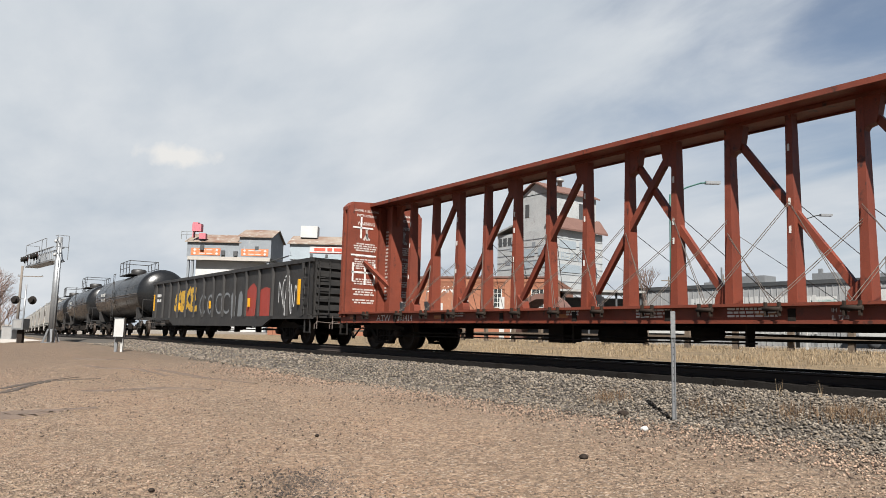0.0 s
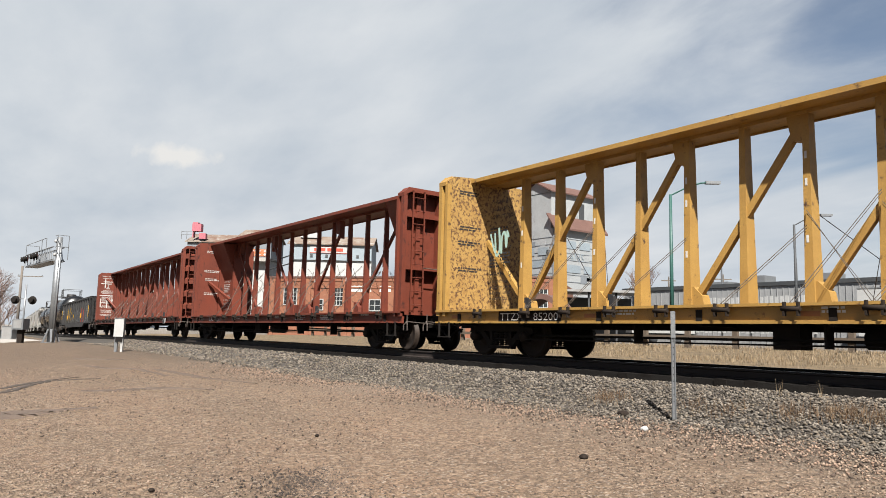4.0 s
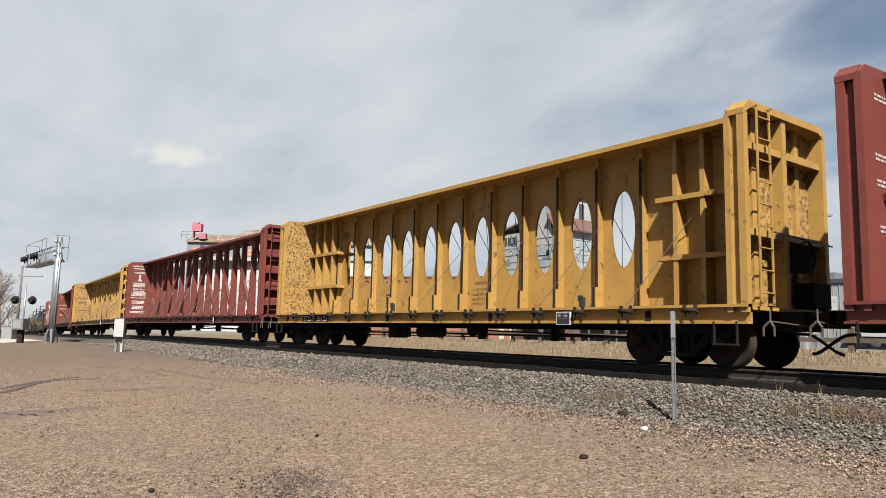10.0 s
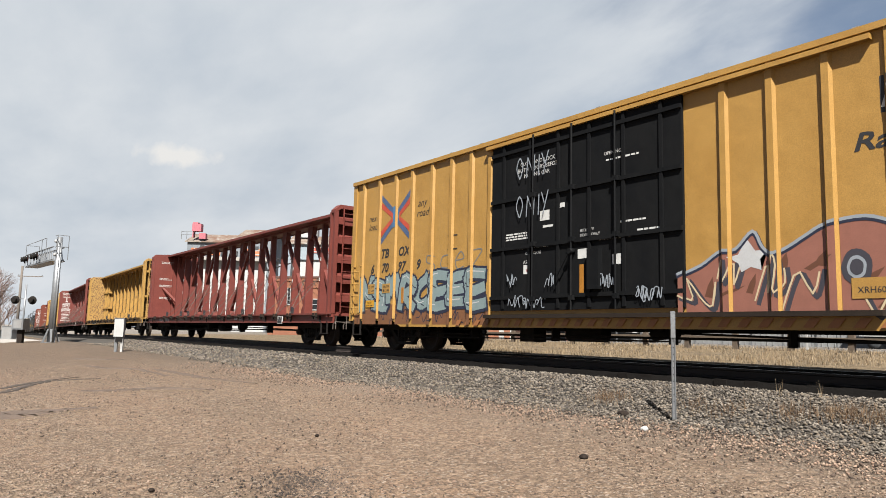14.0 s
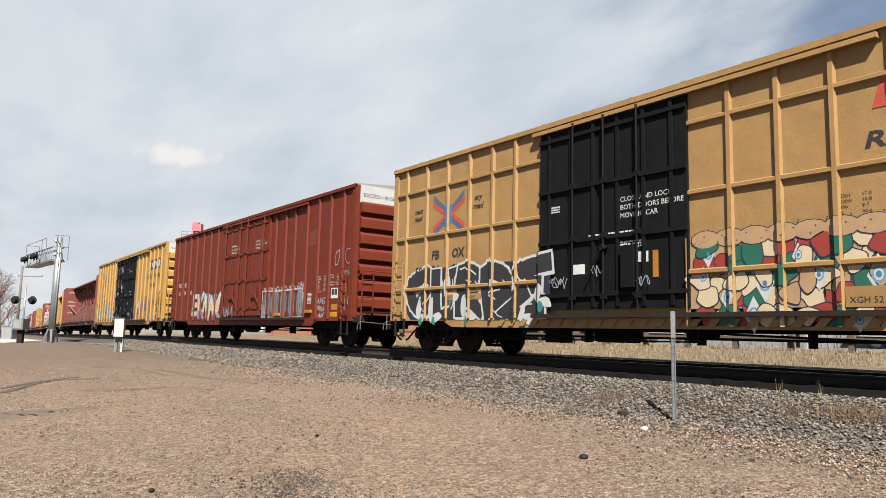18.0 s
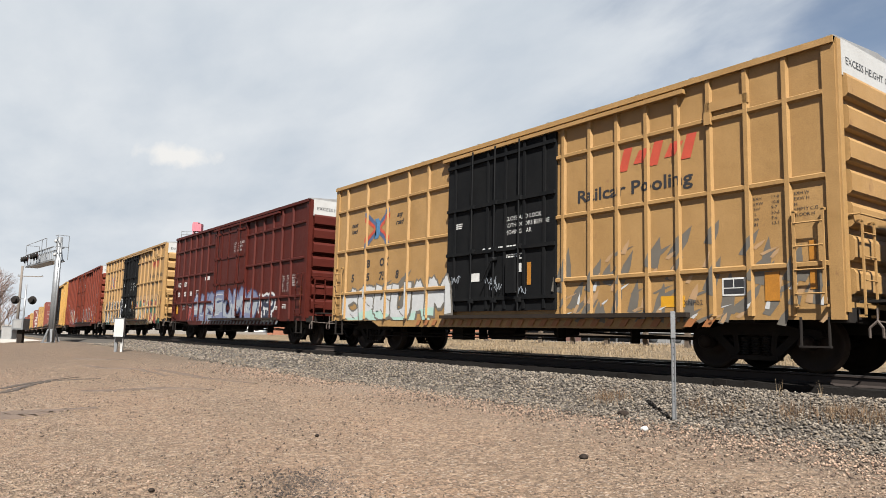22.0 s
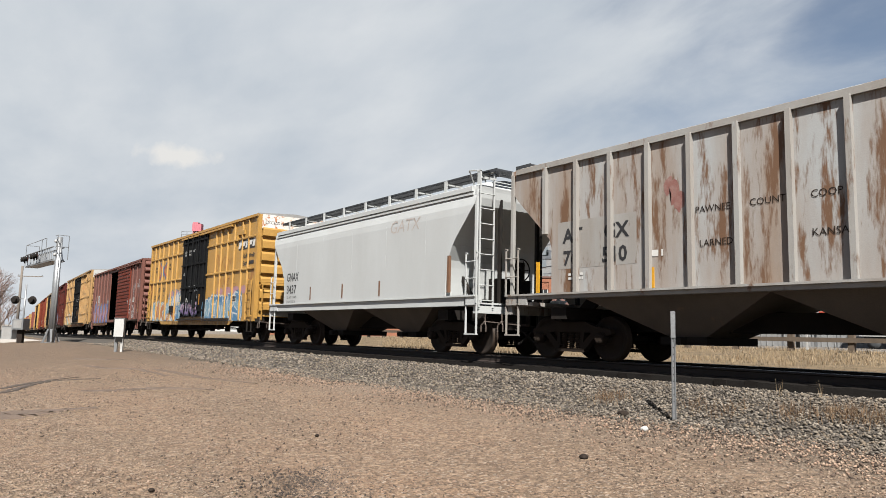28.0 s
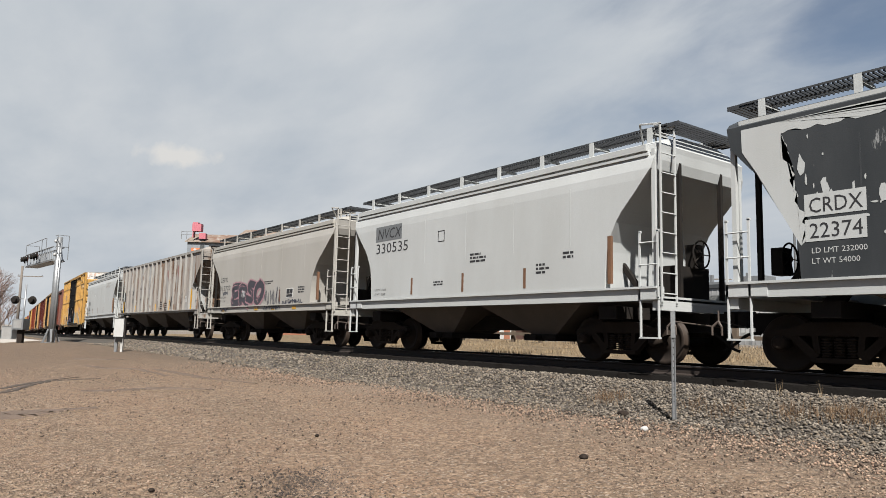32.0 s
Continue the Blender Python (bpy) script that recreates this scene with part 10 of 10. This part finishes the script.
def far_elevators():
    b = thing("grain_elevator", "grey tin-clad grain elevator with orange patchwork panels", "grain elevator")
    b.matrix_basis = pose(-122.2, 36.8, 1.25, 0, 0, 53.4)
    for x in (0.2, 9.4, 14.0):
        boxes("wall_upper", [(0, 8.9, 0, 9, 12.4, 15.0)], "tin_pale", b) if x == 0.2 else None
    boxes("wall_upper", [(8.9, 14.3, -0.3, 9, 12.4, 16.0)], "tin_pale", b)
    boxes("bin_wall", [(1.4, 13.6, 0.8, 9, 0, 12.4)], "wall_white", b, "white lower bins")
    boxes("sill_beam", [(0.3, 14.2, -0.4, 0, 11.9, 12.5)], "concrete", b)
    for x in (0.4, 1.1, 13.9):
        boxes("leg", [(x - 0.2, x + 0.2, -0.2, 0.2, 0, 12.4)], "tin_pale", b)
    part("gable_wall", gable_roof(b, 0, 8.9, 0, 9, 15.0, 1.7, "roof_patchy"), "tin_pale", b)
    part("gable_wall", gable_roof(b, 8.9, 14.3, -0.3, 9, 16.0, 1.7, "roof_patchy"), "tin_pale", b)
    for x, z in ((2.6, 14.0), (6.2, 13.2), (8.3, 13.1), (11.9, 14.0)):
        boxes("window", [(x - 0.32, x + 0.32, -0.36, -0.3 if x > 9 else 0.0, z - 0.4, z + 0.4)], "tin_dark", b)
    for x0, y in ((0.7, 0.0), (9.3, -0.3)):
        q = boxes("patchwork_panel", [(x0, x0 + (5.0 if x0 < 5 else 4.6), y - 0.05, y - 0.01, 12.75, 13.95)], "quilt_orange", b, "orange and white patchwork panel")
        w = 5.0 if x0 < 5 else 4.6
        for i in range(4):
            for k in (0, 1):
                c = x0 + w * (i + 0.5) / 4
                bm = bmesh.new()
                z = 13.05 + 0.6 * k
                if i in (1, 2):
                    box(bm, c - 0.5, c + 0.5, y - 0.07, y - 0.05, z - 0.08, z + 0.08)
                else:
                    prism(bm, [(c - 0.28, z), (c, z - 0.26), (c + 0.28, z), (c, z + 0.26)], y - 0.07, y - 0.05)
                part("patch", bm, "white_paint", q)
    m = thing("roof_machine", "pink-red machine on the elevator roof", "machine")
    boxes("hood", [(-1.0, 0.9, -0.7, 0.7, 1.3, 2.9), (-0.9, 0.2, -0.7, 0.7, 2.9, 3.2)], "machine_pink", m)
    boxes("leg", [(-0.9, -0.7, -0.6, 0.6, 0, 1.3)], "machine_pink", m)
    boxes("leg", [(0.5, 1.9, -0.6, 0.6, -0.3, 0.9)], "machine_pink", m)
    boxes("railing", [(-3.2, -1.0, -0.7, -0.6, 1.1, 1.18), (-3.2, -1.0, -0.7, -0.6, 0.5, 0.56), (-3.2, -3.1, -0.7, -0.6, -0.4, 1.3), (-2.1, -2.0, -0.7, -0.6, -0.4, 1.3)], "galvanized", m)
    m.matrix_basis = pose(-121.2, 38.1, 16.95, 0, 0, 53.4) @ Matrix.Diagonal((0.8, 0.8, 0.8, 1))
    b = thing("grain_elevator", "grey tin-clad elevator with a red and white sign board", "grain elevator")
    b.matrix_basis = pose(-104.4, 47.4, 1.25, 0, 0, 53.4)
    boxes("wall_upper", [(0, 13, 0, 8, 11.6, 14.1)], "tin_blue", b)
    boxes("wall_lower", [(0.6, 13, 0.3, 8, 0, 11.6)], "wall_white", b)
    part("gable_wall", gable_roof(b, 0, 13, 0, 8, 14.1, 1.6, "roof_patchy"), "tin_blue", b)
    boxes("roof_unit", [(1.2, 3.9, 2.0, 4.0, 15.4, 17.3)], "wall_white", b)
    boxes("sign_board", [(3.2, 9.4, -0.08, 0, 12.7, 13.8)], "wall_white", b, "white sign board with a red border")
    boxes("sign_border", [(3.2, 9.4, -0.10, -0.08, 13.72, 13.8), (3.2, 9.4, -0.10, -0.08, 12.7, 12.78)], "badge_red", b)
    bars_text(3.9, -0.11, 13.0, 0.5, (4.6,), "badge_red", b)
    for x in (3.5, 5.9, 10.8):
        boxes("window", [(x - 0.2, x + 0.2, -0.05, 0.0, 12.0, 12.5)], "tin_dark", b)
    for x in (0.2, 1.2):
        bm = bmesh.new()
        bar(bm, (x, -0.1, 0), (0.5, -0.1, 11.6), 0.25, 0.25, (0, 1, 0))
        part("leg", bm, "tin_dark", b)
    cv = thing("conveyor_bridge", "thin steel conveyor bridge between the elevators", "conveyor")
    bm = bmesh.new()
    for z in (10.9, 12.2):
        rod(bm, (-113.5, 47.3, z + 0.6), (-104.2, 47.6, z + 1.3), 0.1, 6)
    part("bridge_truss", bm, "tin_dark", cv)


def small_sheds():
    b = thing("arched_shed", "rust-brown half-round steel arch standing in the yard", "shed")
    b.matrix_basis = pose(-36.9, 36.3, 1.25, 0, 0, 25)
    bm = bmesh.new()
    n, R = 18, 2.2
    for r, y0, y1 in ((R, -0.1, 2.6),):
        prev = None
        for i in range(n + 1):
            a = math.pi * i / n
            c, s = math.cos(a), math.sin(a)
            cur = [bm.verts.new((rr * c, y, rr * s * 1.55)) for rr, y in ((r, y0), (r, y1), (r - 0.25, y1), (r - 0.25, y0))]
            if prev:
                for j in range(4):
                    bm.faces.new((prev[j], prev[(j + 1) % 4], cur[(j + 1) % 4], cur[j]))
            prev = cur
    part("arch", bm, "roof_rust", b)
    boxes("back_panel", [(-1.9, 1.9, 2.4, 2.5, 0, 1.6)], "tin_dark", b)
    b = thing("open_shed", "dark open-fronted shed with a flat metal roof", "shed")
    b.matrix_basis = pose(-43.5, 45.6, 1.25, 0, 0, 53)
    boxes("back_wall", [(0, 6.8, 3.5, 3.7, 0, 4.0)], "tin_dark", b)
    boxes("side_wall", [(0, 0.15, 0, 3.5, 0, 4.2)], "tin_dark", b)
    boxes("roof", [(-0.4, 7.0, -0.5, 4.0, 4.3, 4.5)], "roof_metal", b)
    for x in (2.2, 4.6, 6.7):
        boxes("post", [(x - 0.08, x + 0.08, -0.05, 0.11, 0, 4.3)], "tin_dark", b)
    boxes("rail", [(2.2, 6.7, 0, 0.06, 2.6, 2.7)], "tin_dark", b)


def warehouse():
    b = thing("warehouse", "long grey metal warehouse with a dark eave band", "warehouse")
    b.matrix_basis = pose(-47.0, 58.0, 1.25)
    L, H = 52.0, 5.35
    boxes("wall", [(0, L, 0, 30, 0, H)], "wall_grey", b)
    boxes("eave_band", [(-0.1, L, -0.12, 0.5, H - 0.28, H + 0.05)], "tin_dark", b)
    bm = bmesh.new()
    for i in range(104):
        box(bm, i * 0.5, i * 0.5 + 0.06, -0.04, 0.0, 0.1, H - 0.3)
    tagged(part("wall_ribs", bm, "wall_grey", b), kind="stuff")
    rng = random.Random(2)
    for i in range(7):
        x = 5 + i * 5.6 + rng.uniform(-1, 1)
        u = boxes("roof_unit", [(x, x + rng.uniform(1.6, 2.6), 5, 7, H, H + rng.uniform(0.7, 1.3)), (x + 0.3, x + 0.6, 5.5, 5.8, H, H + 1.5)], "galvanized", b)
    for i in range(4):
        boxes("roof_pipe", [(9 + i * 7.1, 9.12 + i * 7.1, 3, 3.12, H, H + 1.9)], "galvanized", b)
    bm = bmesh.new()
    f = thing("slat_fence", "white upright-slat fence before the warehouse", "fence")
    f.matrix_basis = pose(-37.0, 55.0, 1.25)
    sl = bmesh.new()
    box(sl, -0.13, 0.13, -0.03, 0.03, 1.0, 3.95)
    me = finish(sl, "slat")
    me.materials.append(MATS["wall_white"])
    for i in range(26):
        part("slat", me, None, f).location = (i * 0.42, 0, 0.1 * ((i * 7) % 3) / 3)
    boxes("fence_rail", [(0, 10.7, 0.03, 0.1, 1.4, 1.55), (0, 10.7, 0.03, 0.1, 3.3, 3.45)], "wall_white", f)
    for i in range(5):
        boxes("fence_post", [(i * 2.6, i * 2.6 + 0.12, 0.1, 0.22, 0, 3.6)], "galvanized", f)
    s = thing("hiring_banner", "white banner board reading now hiring", "sign")
    s.matrix_basis = pose(-27.05, 55.2, 2.55, 0, 0, 8) @ Matrix.Scale(0.56, 4)
    boxes("board", [(0, 3.6, -0.05, 0.05, 2.2, 4.6)], "wall_white", s)
    boxes("leg", [(0.2, 0.3, -0.05, 0.05, -2.33, 2.2)], "galvanized", s); boxes("leg", [(3.3, 3.4, -0.05, 0.05, -2.33, 2.2)], "galvanized", s)
    lettering("NOW HIRING", 0.25, -0.056, 3.75, 0.62, "spray_teal", s, width=3.1)
    bars_text(0.4, -0.056, 3.0, 0.22, (2.6, 2.2), "spray_teal", s)
    boxes("red_spot", [(1.3, 2.3, -0.06, -0.05, 2.3, 2.6)], "badge_red", s)
    for x, y, l, hh, rz in ((-45.5, 51.0, 4.6, 2.2, 30), (-40.5, 52.5, 4.0, 2.0, 10), (-23.0, 54.0, 8.5, 3.4, 4)):
        t = thing("box_trailer", "white box trailer parked in the yard", "trailer")
        t.matrix_basis = pose(x, y, 1.25, 0, 0, rz)
        boxes("box_body", [(0, l, 0, 2.4, 0.9, 0.9 + hh)], "wall_white", t)
        boxes("chassis", [(0.2, l - 0.2, 0.3, 2.1, 0.7, 0.9)], "tin_dark", t)
        boxes("roof_rim", [(-0.02, l + 0.02, -0.03, 2.43, 0.86 + hh, 0.93 + hh)], "galvanized", t)
        for wx in (0.9, l - 0.9):
            bm = bmesh.new()
            lathe(bm, [(-0.02, 0.1), (-0.02, 0.42), (0.22, 0.42), (0.22, 0.1)], 16, "y", (wx, 0.1, 0.42))
            part("wheel", bm, "tin_dark", t)


def street_lamp(x, y, h, reach, turn, material, label):
    l = thing("street_lamp", label, "street lamp")
    bm = bmesh.new()
    rod(bm, (0, 0, 0), (0, 0, h), 0.10, 10, 0.06)
    part("lamp_post", bm, material, l)
    bm = bmesh.new()
    pts = [Vector((0, 0, h - 0.05)), Vector((reach * 0.45, 0, h + 0.35)), Vector((reach * 0.8, 0, h + 0.55)), Vector((reach, 0, h + 0.58))]
    for a, b in zip(pts, pts[1:]):
        rod(bm, a, b, 0.035, 6)
    part("arm", bm, material, l)
    boxes("lamp_head", [(reach - 0.1, reach + 0.55, -0.12, 0.12, h + 0.52, h + 0.64)], "galvanized", l)
    l.matrix_basis = pose(x, y, 1.25, 0, 0, turn)


def bare_tree(x, y, z, h, seed, spread=0.5, depth=6, label="leafless tree with fine grey-brown twigs"):
    rng = random.Random(seed)
    t = thing("bare_tree", label, "tree")
    trunk, twigs = bmesh.new(), bmesh.new()
    def grow(p, d, length, r, k):
        q = p + d * length
        rod(trunk if k < 2 else twigs, p, q, r, 6 if k < 2 else 3, r * 0.68)
        if k >= depth:
            return
        for _ in range(3 if k < 4 else 2):
            nd = (d + Vector((rng.uniform(-1, 1), rng.uniform(-1, 1), rng.uniform(-0.35, 0.6))) * spread).normalized()
            grow(p + d * length * rng.uniform(0.65, 1.0), nd, length * rng.uniform(0.62, 0.82), r * 0.6, k + 1)
    grow(Vector((0, 0, -0.1)), Vector((0, 0, 1)), h * 0.27, h * 0.022, 0)
    part("trunk", trunk, "bark", t)
    part("crown", twigs, "twig", t)
    t.matrix_basis = pose(x, y, z)
    return t


def guard_posts():
    f = thing("post_fence", "row of stout brown wooden posts with one rail", "fence")
    bm = bmesh.new()
    prism(bm, [(-0.09, -0.07), (0.09, -0.07), (0.09, 0.07), (-0.09, 0.07)], -0.1, 0.82, "z")
    me = finish(bm, "post")
    me.materials.append(MATS["post_wood"])
    rng = random.Random(6)
    for i in range(24):
        s = 2.4 + i * 1.9
        o = part("post", me, None, f)
        o.matrix_basis = pose(-s, 23.0 + rng.uniform(-0.05, 0.05), 1.22, rng.uniform(-2, 2), rng.uniform(-3, 3), rng.uniform(-5, 5))
    boxes("rail", [(-46.5, -2.0, 22.86, 22.93, 1.58, 1.72)], "post_wood", f)
    o = thing("sign_stake", "thin white steel stake in the dry grass", "stake")
    boxes("stake", [(-0.03, 0.03, -0.03, 0.03, 0, 1.5)], "white_paint", o)
    o.matrix_basis = pose(-12.1, 24.5, 1.25)


crossing()
brick_shop()
white_elevator()
far_elevators()
small_sheds()
warehouse()
street_lamp(-19.5, 27.4, 6.9, 1.7, 52, "pole_green", "tall green street lamp with a curved arm")
street_lamp(-20.2, 39.9, 7.0, 1.6, 52, "tin_dark", "tall dark street lamp with a curved arm")
bare_tree(-44.3, 57.7, 1.2, 9.6, 3, 0.4)
bare_tree(-42.0, 102.0, 1.2, 11.5, 5, 0.55)
bare_tree(-36.0, 98.0, 1.2, 10.5, 8, 0.55)
for i, (x, y, h) in enumerate(((-100, 7.2, 11.0), (-106, 8.6, 9.6), (-97, 6.2, 10.0), (-112, 9.9, 7.5), (-104, 6.7, 11.5), (-118, 11.2, 5.5))):
    bare_tree(x, y, ground_height(x, y), h, 20 + i, 0.62, 7 if i < 3 else 6, "leafless tree with reddish-brown twigs")
guard_posts()
for x, y, h in ((-66.0, 92.0, 10.0), (-52.0, 84.0, 9.0)):
    p = thing("utility_pole", "distant wooden utility pole with cross arm", "utility pole")
    bm = bmesh.new()
    rod(bm, (0, 0, 0), (0, 0, h), 0.16, 7, 0.11)
    part("pole_shaft", bm, "weathered_wood", p)
    boxes("cross_arm", [(-1.1, 1.1, -0.06, 0.06, h - 0.7, h - 0.55)], "weathered_wood", p)
    p.matrix_basis = pose(x, y, 1.2, 0, 0, 53)


def motions():
    times = [0, 2, 4, 6, 8, 10, 12, 14, 16, 18, 20, 22, 24, 26, 28, 30, 32]
    for car, mid, half, sets in CARS:
        rows = []
        for t in times:
            s = mid + run(t) - RUN0
            rows.append((t, car_pose(s, half)))
        walk(car, rows)
        # wheels roll while the car passes near
        spin, last = [], None
        for k in range(0, 32 * 15 + 1):
            t = k / 15
            s = mid + run(t) - RUN0
            if -22 < s < 48:
                spin.append((t, math.degrees((run(t)) / 0.457)))
        if len(spin) > 2:
            if spin[0][0] > 0:
                spin.insert(0, (0, spin[0][1] - 80))
            if spin[-1][0] < 32:
                spin.append((32, spin[-1][1] + 80))
            for w in sets:
                x, y, z = w.location
                walk(w, [(t, pose(x, y, z) @ pose(0, 0, 0, 0, -a, 0)) for t, a in spin])


motions()
